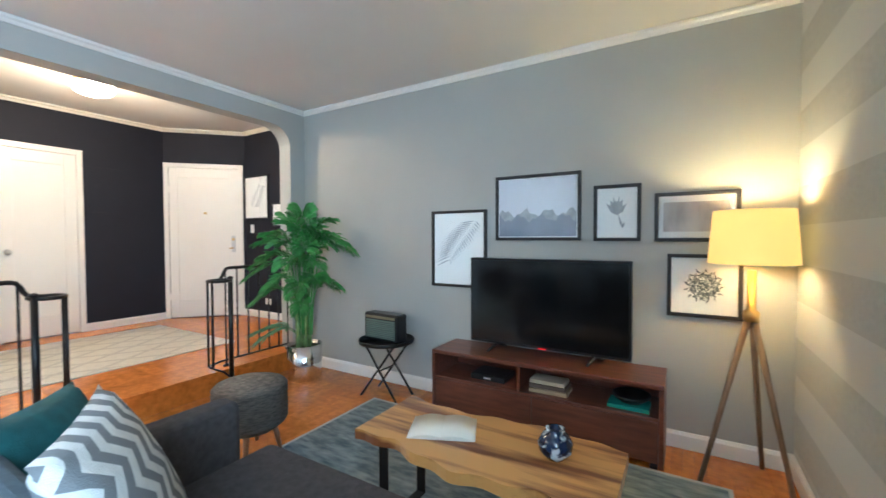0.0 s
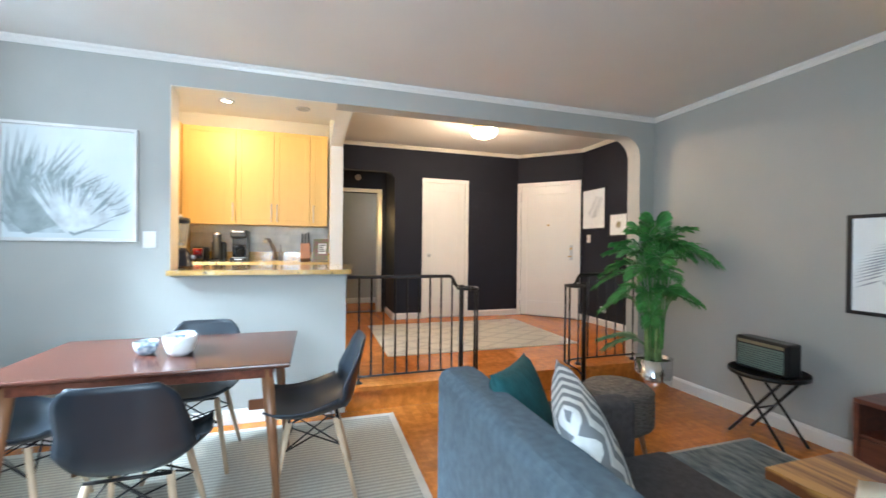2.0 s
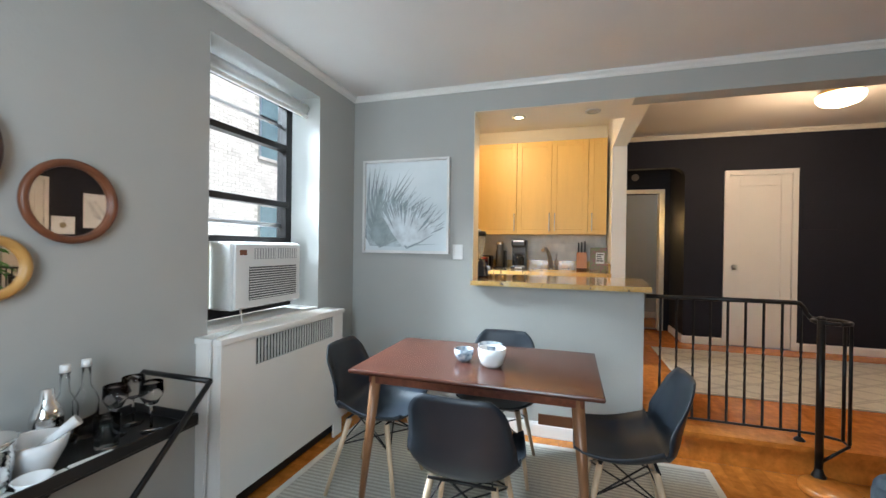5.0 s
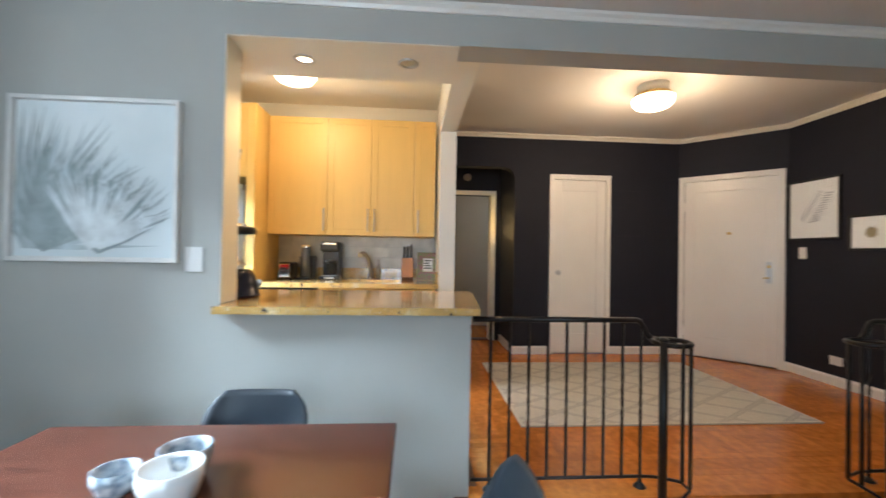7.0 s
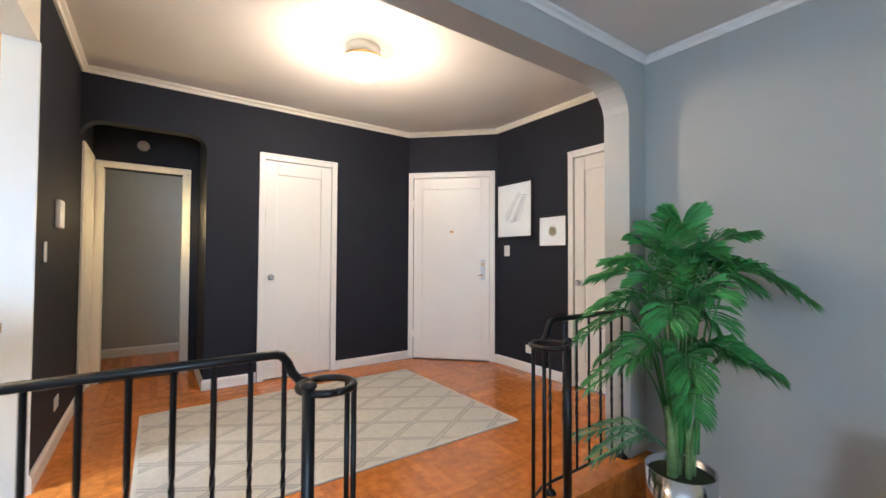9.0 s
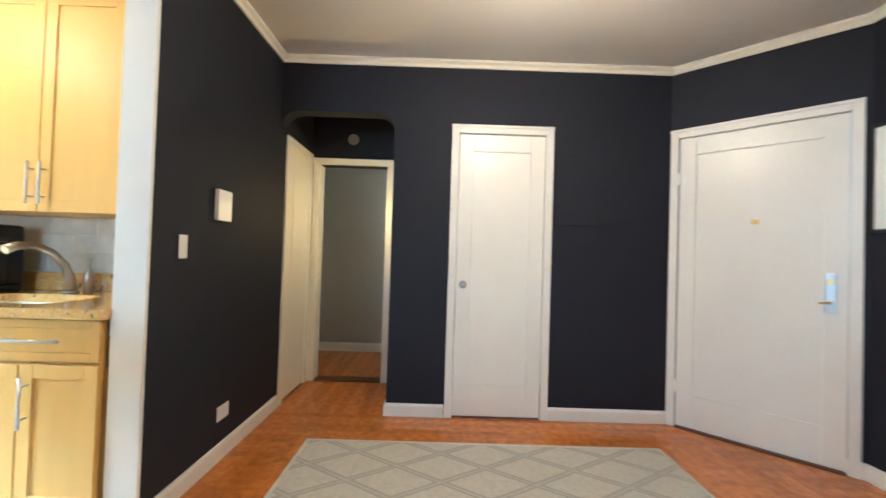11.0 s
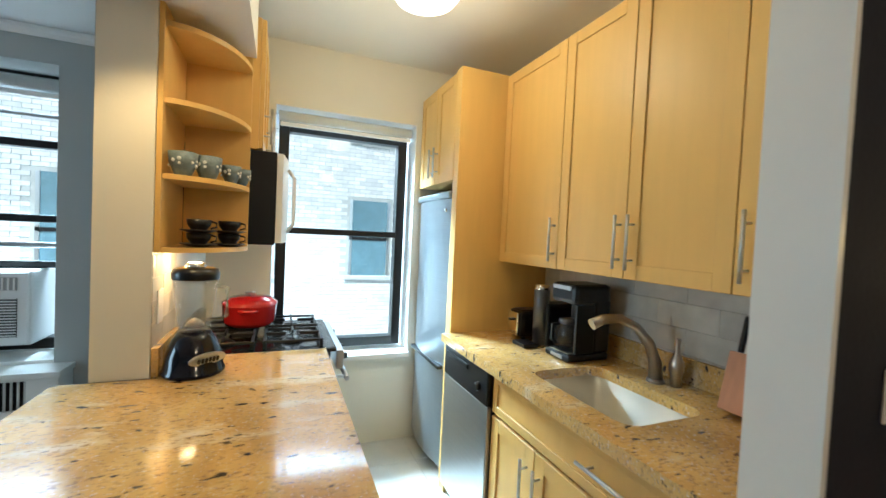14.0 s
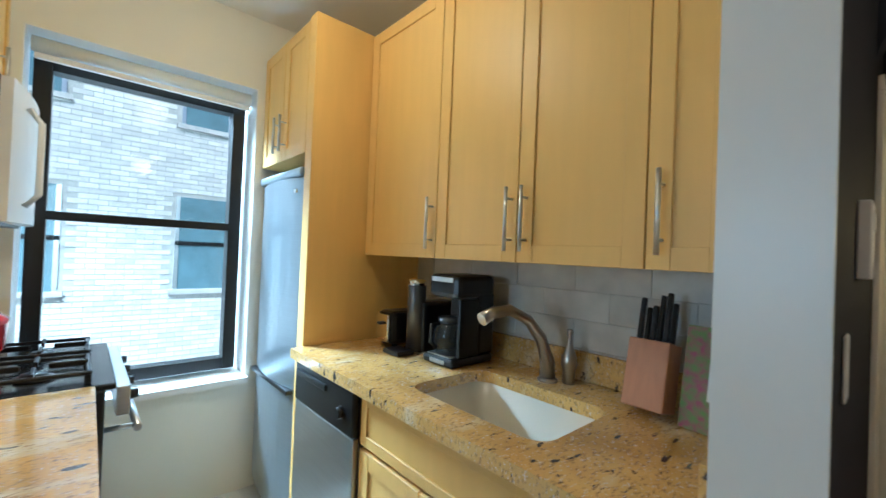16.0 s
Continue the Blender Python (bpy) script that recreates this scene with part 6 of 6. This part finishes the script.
# ---- railings ----
def railing(name, y0, y1, label):
    """A wrought iron railing from y0 to y1 along the floor's edge, ending in a flat ring round a thick newel on a wooden plinth."""
    t = thing(name, label, "railing")
    x, zt, zr = -2.08, 0.84, 0.745
    s = 1 if y1 > y0 else -1
    cx, cy, rr = -1.995, y1 + s * 0.105, 0.083
    bm = bmesh.new()
    tube(bm, [(x, y0, zt), (x, y1 - s * 0.03, zt), (x, y1 - s * 0.008, zt - 0.006), (x, y1 + s * 0.01, zt - 0.03), (x, y1 + s * 0.025, zt - 0.065), (x, y1 + s * 0.045, zr + 0.006), (cx - rr * 0.9, cy - s * 0.035, zr)], 0.014, 8)
    part("handrail", bm, BLACK, t)
    bm = bmesh.new()
    ring = [(cx + rr * math.cos(a), cy + rr * math.sin(a), zr) for a in [2 * math.pi * k / 28 for k in range(29)]]
    tube(bm, ring, 0.012, 8)
    part("end_ring", bm, BLACK, t, "flat iron ring at the rail's end")
    nx, ny = cx + rr * 0.55, cy - s * rr * 0.83
    prod("newel", (nx, ny, LZ + 0.05), (nx, ny, zr + 0.014), 0.019, BLACK, t)
    plathe("newel_cap", [(0.019, 0), (0.024, 0.004), (0.022, 0.014), (0.010, 0.020), (0, 0.022)], (nx, ny, zr + 0.0145), BLACK, t, seg=16)
    plathe("collar", [(0.034, 0), (0.034, 0.006), (0.022, 0.03), (0.0195, 0.05)], (nx, ny, LZ + 0.0455), BLACK, t, seg=16)
    for a in (1.15, 1.9):
        px, py = cx + rr * math.cos(a), cy + s * rr * math.sin(a)
        prod("end_bar", (px, py, 0.055), (px, py, zr), 0.009, BLACK, t)
    bm = bmesh.new()
    tube(bm, [(x, y0, 0.055), (x, y1 - s * 0.02, 0.055), (x + 0.005, y1 + s * 0.07, 0.053), (cx - rr * 0.6, cy + s * 0.05, 0.05), (cx + rr * math.cos(1.9), cy + s * rr * math.sin(1.9), 0.05), (cx + rr * math.cos(1.15), cy + s * rr * math.sin(1.15), 0.045), (nx + 0.01, cy, 0.0), (nx, ny + s * 0.01, -0.06)], 0.008, 6)
    part("bottom_rail", bm, BLACK, t)
    n = max(2, int(round(abs(y1 - y0) / 0.112)))
    for k in range(n + 1):
        y = y0 + s * 0.09 + (y1 - y0 - s * 0.09) * k / n
        bm = bmesh.new()
        N = 24
        rings = []
        for i in range(N + 1):
            z = 0.055 + (zt - 0.06) * i / N
            tw = max(0, min(1, (i / N - 0.35) / 0.3)) * math.pi * 2
            rings.append([bm.verts.new((x + 0.008 * math.cos(tw + q * math.pi / 2), y + 0.008 * math.sin(tw + q * math.pi / 2), z)) for q in range(4)])
        for a, b in zip(rings, rings[1:]):
            for q in range(4):
                bm.faces.new((a[q], a[(q + 1) % 4], b[(q + 1) % 4], b[q]))
        part("baluster", bm, BLACK, t)
    for y in (y0 + s * 0.09, y1):
        plathe("foot", [(0, 0.022), (0.012, 0.022), (0.028, 0.006), (0.03, 0.0), (0, 0)], (x, y, 0.0025), BLACK, t, seg=16)
        prod("foot_stem", (x, y, 0.02), (x, y, 0.06), 0.008, BLACK, t)
    pl = thing("newel_plinth", "low rounded oak plinth under the railing's newel post", "plinth", "newel plinths", (nx, ny, LZ))
    bm = bmesh.new()
    lathe(bm, [(0, 0.045), (0.125, 0.045), (0.135, 0.038), (0.137, 0.012), (0.13, 0.0), (0, 0.0)], (nx + 0.105, ny, LZ + 0.0005), 32)
    part("base", bm, OAK, pl)
    return t


railing("stair_railing", 1.875, 2.735, "black wrought iron railing beside the bar")
railing("stair_railing", 4.70, 3.985, "black wrought iron railing behind the palm")

# ---- entry fittings ----
pbox("light_switch", (-3.753, -3.693, YD + 0.001, YD + 0.007, 1.11, 1.22), WPLAS, None, kind="structure")
n1 = thing("intercom", "white door intercom panel on the navy wall", "intercom")
pbox("case", (-4.107, -3.972, YD + 0.0005, YD + 0.024, 1.31, 1.475), WPLAS, n1)
pbox("speaker", (-4.087, -3.992, YD + 0.0245, YD + 0.026, 1.415, 1.455), SILVER, n1, b=0)
pbox("outlet", (-4.194, -4.074, YD + 0.001, YD + 0.007, 0.215, 0.295), WPLAS, None, kind="structure")
pbox("outlet", (-3.65, -3.53, YN - 0.007, YN - 0.001, 0.19, 0.27), WPLAS, None, kind="structure")
pbox("light_switch", (-3.96, -3.88, YN - 0.007, YN - 0.001, 1.17, 1.285), WPLAS, None, kind="structure")
ep = thing("breaker_panel", "navy painted electrical panel door flush in the wall", "electrical panel")
pbox("door", (XC + 0.0005, XC + 0.006, 3.95, 4.28, 1.41, 1.95), NAVY, ep)
pbox("latch", (XC + 0.0065, XC + 0.012, 4.02, 4.07, 1.72, 1.75), NAVY, ep)
sd = thing("smoke_detector", "round smoke detector over the hall doorway", "smoke detector")
bm = bmesh.new()
rod(bm, (-5.539, 2.28, 2.20), (-5.51, 2.28, 2.20), 0.05, 0.04, 24)
part("case", bm, mat("aged plastic", (0.30, 0.25, 0.22), 0.5), sd)

# ---- bar cart ----
bc = thing("bar_cart", "black metal folding bar cart with two trays", "cart")
CX0, CX1, CY0, CY1 = -0.28, 0.54, -0.30, 0.03
for z, nm in ((0.455, "upper_tray"), (0.02, "lower_tray")):
    bm = bmesh.new()
    rbox(bm, CX0, CX1, CY0, CY1, z, z + 0.008, 0.002, 1)
    for q in ((CX0, CX1, CY0, CY0 + 0.008), (CX0, CX1, CY1 - 0.008, CY1), (CX0, CX0 + 0.008, CY0, CY1), (CX1 - 0.008, CX1, CY0, CY1)):
        rbox(bm, *q, z + 0.008, z + 0.045, 0.002, 1)
    part(nm, bm, BLACK, bc)
for y in (CY0 - 0.012, CY1 + 0.012):
    for a, b in ((CX0 - 0.04, CX1 - 0.10), (CX1 + 0.04, CX0 + 0.10)):
        prod("leg", (a, y, 0.61), (b, y, LZ + 0.05), 0.011, BLACK, bc)
for x in (CX0 - 0.04, CX1 + 0.04):
    prod("push_bar", (x, CY0 - 0.012, 0.61), (x, CY1 + 0.012, 0.61), 0.011, BLACK, bc)
for x in (CX0 + 0.10, CX1 - 0.10):
    for y in (CY0 - 0.012, CY1 + 0.012):
        bm = bmesh.new()
        rod(bm, (x, y - 0.01, LZ + 0.026), (x, y + 0.01, LZ + 0.026), 0.026, seg=20)
        part("wheel", bm, BPLAS, bc)
TZ1 = 0.4635


def vessel(name, c, prof, material, label, cat, group=""):
    t = thing(name, label, cat, group, c)
    plathe("body", prof, c, material, t, seg=28)
    return t


BP = [(0, 0), (0.033, 0), (0.036, 0.01), (0.036, 0.13), (0.014, 0.18), (0.013, 0.24), (0.016, 0.245), (0.011, 0.245), (0.010, 0.18), (0.032, 0.13), (0.032, 0.012), (0, 0.008)]
TP = [(0, 0), (0.034, 0), (0.038, 0.10), (0.035, 0.10), (0.031, 0.012), (0, 0.012)]
WP = [(0, 0), (0.033, 0), (0.033, 0.003), (0.005, 0.008), (0.004, 0.09), (0.02, 0.10), (0.038, 0.135), (0.036, 0.18), (0.034, 0.18), (0.036, 0.135), (0.018, 0.103), (0, 0.098)]
for x, y in ((0.0, -0.24), (-0.07, -0.25)):
    b = vessel("glass_bottle", (x, y, TZ1), BP, GLASSW, "clear glass bottle on the bar cart", "bottle", "bottles on the cart")
    plathe("stopper", [(0, 0.246), (0.014, 0.246), (0.014, 0.27), (0, 0.27)], (x, y, TZ1), WPLAS, b)
for x, y in ((-0.10, -0.15), (-0.17, -0.07), (-0.19, -0.19)):
    vessel("wine_glass", (x, y, TZ1), WP, GLASSW, "clear stemmed glass on the bar cart", "glass", "wine glasses on the cart")
for x, y in ((0.46, -0.06), (0.44, -0.20), (-0.04, -0.10)):
    vessel("tumbler", (x, y, TZ1), TP, GLASSW, "clear glass tumbler on the bar cart", "glass", "tumblers on the cart")
vessel("cocktail_shaker", (0.06, -0.22, TZ1), [(0, 0), (0.036, 0), (0.043, 0.12), (0.043, 0.125), (0.030, 0.16), (0.020, 0.17), (0.018, 0.21), (0, 0.215)], CHROME, "steel cocktail shaker on the bar cart", "shaker")
RIB = []
for k in range(9):
    RIB += [(0.062 + 0.0012 * k, 0.012 + 0.014 * k), (0.066 + 0.0012 * k, 0.019 + 0.014 * k)]
vessel("ice_bucket", (0.27, -0.11, TZ1), [(0, 0), (0.06, 0)] + RIB + [(0.078, 0.142), (0.078, 0.15), (0.070, 0.15), (0.058, 0.02), (0, 0.012)], CHROME, "ribbed steel ice bucket on the cart", "bucket")
vessel("ice_bucket", (0.37, -0.14, TZ1), [(0, 0), (0.05, 0), (0.056, 0.14), (0.058, 0.145), (0.05, 0.145), (0.046, 0.01), (0, 0.01)], CHROME, "plain steel bucket on the cart", "bucket")
mo = vessel("mortar", (0.14, -0.13, TZ1), [(0, 0), (0.045, 0), (0.05, 0.012), (0.072, 0.06), (0.082, 0.10), (0.070, 0.10), (0.055, 0.055), (0, 0.03)], CERAMIC, "white marble mortar with its pestle", "mortar")
bm = bmesh.new()
tube(bm, [(0.14, -0.13, TZ1 + 0.045), (0.10, -0.10, TZ1 + 0.10), (0.06, -0.07, TZ1 + 0.135)], [0.018, 0.012, 0.018], 12)
part("pestle", bm, CERAMIC, mo)
for k in range(3):
    bm = bmesh.new()
    mm = Matrix.Translation((0.04 + 0.12 * k, -0.025, TZ1 + 0.0005)) @ Matrix.Rotation(radians(10 * k - 8), 4, "Z")
    rbox(bm, -0.058, 0.058, -0.032, 0.032, 0.0, 0.007, 0.002, 1, mm)
    solo("cloth_napkin", bm, PAPER, "folded white napkin on the cart's upper tray", "napkin", "napkins on the cart")
vessel("small_dish", (0.20, -0.015, TZ1 + 0.0085), [(0, 0), (0.025, 0), (0.045, 0.03), (0.041, 0.03), (0.022, 0.006), (0, 0.006)], CERAMIC, "small white dish on the cart", "dish")
for x in (0.05, -0.04):
    vessel("tumbler", (x, -0.08, 0.0285), TP, GLASSW, "clear glass tumbler on the lower tray", "glass", "tumblers on the cart")

# ---- outside ----
BRICKM = mat("buff brick", (0.68, 0.66, 0.62), 0.85, vary=0.08, scale=8, rand=0.14)
sbox("ground", mat("courtyard concrete", (0.35, 0.34, 0.32), 0.9, vary=0.15, scale=2), (-60, 60, -60, -0.66, -4.2, -4.0))
nb = thing("neighbour_building", "buff brick apartment building across the courtyard", "building")
YO = -5.2
WINS = ((-4.55, -3.80, 0.64, 2.03), (-2.55, -1.6, 0.65, 2.03), (-0.4, 0.6, 0.45, 2.1), (2.2, 3.2, 0.45, 2.1), (-4.50, -3.82, 3.12, 4.6), (-2.55, -1.6, 3.2, 4.6), (-7.3, -6.4, 0.25, 2.0), (-7.3, -6.4, 3.1, 4.9))


def outside():
    bm = bmesh.new()
    box(bm, -14, 12, YO - 0.5, YO - 0.012, -4, 9)
    part("wall", bm, GROUT, nb)
    verts, faces = [], []
    row, z = 0, -1.0
    r = random.Random(2)
    while z < 6.2:
        x = -9.0 + (row % 2) * 0.105
        while x < 5.5:
            if not any(a - 0.1 < x + 0.1 < b + 0.1 and c - 0.05 < z < d + 0.02 for a, b, c, d in WINS):
                y = YO + r.uniform(-0.002, 0.004)
                i = len(verts)
                verts += [(x, y, z), (x + 0.2, y, z), (x + 0.2, y, z + 0.062), (x, y, z + 0.062), (x, y - 0.02, z), (x + 0.2, y - 0.02, z), (x + 0.2, y - 0.02, z + 0.062), (x, y - 0.02, z + 0.062)]
                faces += [(i, i + 1, i + 2, i + 3), (i + 3, i + 2, i + 6, i + 7), (i, i + 4, i + 5, i + 1), (i + 1, i + 5, i + 6, i + 2), (i, i + 3, i + 7, i + 4)]
            x += 0.21
        z += 0.072
        row += 1
    me = bpy.data.meshes.new("brickwork")
    me.from_pydata(verts, [], faces)
    me.materials.append(BRICKM)
    b = new("brickwork", me)
    b.parent = nb
    tagged(b, kind="stuff")
    for a, bb, c, d in WINS:
        # glass colour lifted to teal to carry the sky's reflection
        w = pbox("window", (a, bb, YO - 0.012, YO - 0.004, c, d), mat("dark glass with painted sky", (0.14, 0.22, 0.25), 0.08), nb, b=0)
        pbox("sill", (a - 0.06, bb + 0.06, YO - 0.01, YO + 0.06, c - 0.07, c), mat("stone sill", (0.5, 0.48, 0.45), 0.8), w)
        pbox("sash", (a, bb, YO - 0.003, YO + 0.012, (c + d) / 2 - 0.03, (c + d) / 2 + 0.03), BLACK, w, b=0)
        for xx in (a, bb - 0.05):
            pbox("jamb", (xx, xx + 0.05, YO - 0.003, YO + 0.012, c, d), STEEL, w, b=0)


outside()


# ---- planks and tiles ----
def planks(name, x0, x1, y0, y1, z, wid, length, along, material, parent_name, skip=None):
    me = bpy.data.meshes.new(name)
    verts, faces = [], []
    r = random.Random(7)
    a0, a1, b0, b1 = (x0, x1, y0, y1) if along == "x" else (y0, y1, x0, x1)
    n = int(math.ceil((b1 - b0) / wid))
    for k in range(n):
        c0, c1 = b0 + k * wid, min(b1, b0 + (k + 1) * wid)
        p = a0 - r.uniform(0, length)
        while p < a1:
            q = p + length * r.uniform(0.7, 1.3)
            u0, u1 = max(a0, p), min(a1, q)
            p = q
            if u1 - u0 < 0.02:
                continue
            g = 0.0006
            dz = r.uniform(0, 0.0004)
            i = len(verts)
            for (u, v) in ((u0 + g, c0 + g), (u1 - g, c0 + g), (u1 - g, c1 - g), (u0 + g, c1 - g)):
                verts.append((u, v, z + dz) if along == "x" else (v, u, z + dz))
            for (u, v) in ((u0 + g, c0 + g), (u1 - g, c0 + g), (u1 - g, c1 - g), (u0 + g, c1 - g)):
                verts.append((u, v, z - 0.006) if along == "x" else (v, u, z - 0.006))
            top = (i, i + 1, i + 2, i + 3) if along == "x" else (i + 3, i + 2, i + 1, i)
            faces.append(top)
            for e in range(4):
                f = (i + e, i + 4 + e, i + 4 + (e + 1) % 4, i + (e + 1) % 4)
                faces.append(f if along == "x" else f[::-1])
    me.from_pydata(verts, [], faces)
    me.materials.append(material)
    return tagged(new(name, me), kind="stuff")


def parquet():
    """Basket-weave blocks of short strips on the living room floor."""
    verts, faces, strips = [], [], {}
    s, m = 0.285, 5
    w = s / m
    nx, ny = int((XE - XW) / s) + 1, int((YT - YS) / s) + 1
    for i in range(nx):
        for j in range(ny):
            X, Y = XW + 0.022 + i * s, YS + j * s
            for k in range(m):
                if (i + j) % 2:
                    q = (X, X + s, Y + k * w, Y + (k + 1) * w)
                else:
                    q = (X + k * w, X + (k + 1) * w, Y, Y + s)
                a, b, c, d = q[0] + 0.0005, min(q[1], XE) - 0.0005, q[2] + 0.0005, min(q[3], YT) - 0.0005
                if b - a < 0.005 or d - c < 0.005:
                    continue
                if -1.99 < a and b < -0.75 and 2.05 < c and d < 4.8:
                    key = (round(b - a, 3), round(d - c, 3))
                    if key not in strips:
                        bm = bmesh.new()
                        box(bm, 0, b - a, 0, d - c, -0.006, 0)
                        strips[key] = bpy.data.meshes.new("parquet_strip")
                        bm.to_mesh(strips[key])
                        bm.free()
                        strips[key].materials.append(OAK)
                    o = new("parquet_strip", strips[key])
                    o.location, o.parent = (a, c, LZ), bpy.data.objects["floor_living"]
                    continue
                n = len(verts)
                verts += [(a, c, LZ), (b, c, LZ), (b, d, LZ), (a, d, LZ), (a, c, LZ - 0.006), (b, c, LZ - 0.006), (b, d, LZ - 0.006), (a, d, LZ - 0.006)]
                faces += [(n, n + 1, n + 2, n + 3)] + [(n + e, n + 4 + e, n + 4 + (e + 1) % 4, n + (e + 1) % 4) for e in range(4)]
    me = bpy.data.meshes.new("parquet")
    me.from_pydata(verts, [], faces)
    me.materials.append(OAK)
    return tagged(new("parquet", me), kind="stuff")


parquet()


def plank_parts(x0, x1, y0, y1, wid, parent):
    """The entry's strips, each an object of its own, lengths from a small set so that meshes are shared."""
    r = random.Random(7)
    lens = (0.45, 0.6, 0.75, 0.9, 1.1)
    shared = {}

    def strip(L, w):
        key = (round(L, 3), round(w, 3))
        if key not in shared:
            bm = bmesh.new()
            box(bm, 0.0006, w - 0.0006, 0.0006, L - 0.0006, -0.006, 0.0)
            me = bpy.data.meshes.new("plank")
            bm.to_mesh(me)
            bm.free()
            me.materials.append(OAK)
            shared[key] = me
        return shared[key]
    n = int(math.ceil((x1 - x0) / wid))
    for k in range(n):
        xa, w = x0 + k * wid, min(wid, x1 - x0 - k * wid)
        y = y0
        first = True
        while y < y1 - 0.02:
            L = lens[r.randrange(5)] * (r.choice((0.4, 0.7, 1.0)) if first else 1)
            L = min(L, y1 - y)
            o = new("plank", strip(L, w))
            o.location = (xa, y, r.uniform(0, 0.0004))
            o.parent = parent
            y += L
            first = False


plank_parts(XC, XC + 0.342, YD, YN, 0.057, bpy.data.objects["floor_entry"])
plank_parts(XW - 0.357, XW - 0.072, YD, YN, 0.057, bpy.data.objects["floor_entry"])


def entry_weave(x0, x1, y0, y1, parent):
    """Basket-weave blocks of short oak strips between the straight borders; none under the rug."""
    s, m = (x1 - x0) / 7, 5
    w = s / m
    shared = {}
    for i in range(7):
        for j in range(int((y1 - y0) / s) + 1):
            X, Y = x0 + i * s, y0 + j * s
            if X > -4.33 and X + s < -2.83 and Y > 2.36 and Y + s < 4.46:
                continue
            for k in range(m):
                a, b, c, d = (X, X + s, Y + k * w, Y + (k + 1) * w) if (i + j) % 2 else (X + k * w, X + (k + 1) * w, Y, Y + s)
                d = min(d, y1)
                if d - c < 0.01:
                    continue
                key = (round(b - a, 3), round(d - c, 3))
                if key not in shared:
                    bm = bmesh.new()
                    box(bm, 0.0005, b - a - 0.0005, 0.0005, d - c - 0.0005, -0.006, 0.0)
                    shared[key] = bpy.data.meshes.new("plank")
                    bm.to_mesh(shared[key])
                    bm.free()
                    shared[key].materials.append(OAK)
                o = new("plank", shared[key])
                o.location, o.parent = (a, c, 0), parent


entry_weave(XC + 0.342, XW - 0.357, YD, YN, bpy.data.objects["floor_entry"])

planks("hall_planks", -6.69, XC, YD, 2.745, 0.0, 0.057, 0.9, "x", OAK, "floor_entry")
planks("far_room_planks", -6.69, -5.66, 0.7, YD, 0.0, 0.057, 0.9, "x", OAK, "floor_entry")


def tiles(name, cells, material, parent, axis):
    shared = {}
    for x, y, z, sx, sy, sz in cells:
        key = (round(sx, 4), round(sy, 4), round(sz, 4))
        if key not in shared:
            bm = bmesh.new()
            rbox(bm, 0, sx, 0, sy, 0, sz, 0.0012, 1)
            me = bpy.data.meshes.new(name)
            bm.to_mesh(me)
            bm.free()
            me.materials.append(material)
            shared[key] = me
        o = new(name, shared[key])
        o.location = (x, y, z)
        o.parent = parent


cells = []
for r in range(4):
    z = 0.91 + 0.1015 * r
    y = 0.275 - (0.13 if r % 2 else 0)
    while y < 1.755:
        a, b = max(0.275, y), min(1.755, y + 0.2627)
        if b - a > 0.01:
            cells.append((XB + 0.0035, a, z, 0.006, b - a, min(0.1006, 1.309 - z)))
        y += 0.2635
tiles("tile", cells, BTILE, bpy.data.objects["splashback_backing"], "x")
cells = []
for r in range(4):
    z = 1.012 + 0.0795 * r
    y = 0.34 - (0.10 if r % 2 else 0)
    while y < 0.684:
        a, b = max(0.34, y), min(0.684, y + 0.202)
        if b - a > 0.01:
            cells.append((XK - 0.0085, a, z, 0.002, b - a, 0.077))
        y += 0.205
tiles("tile", cells, BTILE, bpy.data.objects["kitchen_partition_face"], "x")
cells = []
x = XB + 0.05
while x < -2.72:
    y = YK
    while y < YP:
        cells.append((x, y + 0.001, -0.006, min(0.303, -2.72 - x), min(0.303, YP - y), 0.006))
        y += 0.306
    x += 0.306
tiles("tile", [c for c in cells if c[3] > 0.03 and c[4] > 0.03], KTILE, bpy.data.objects["floor_kitchen"], "z")
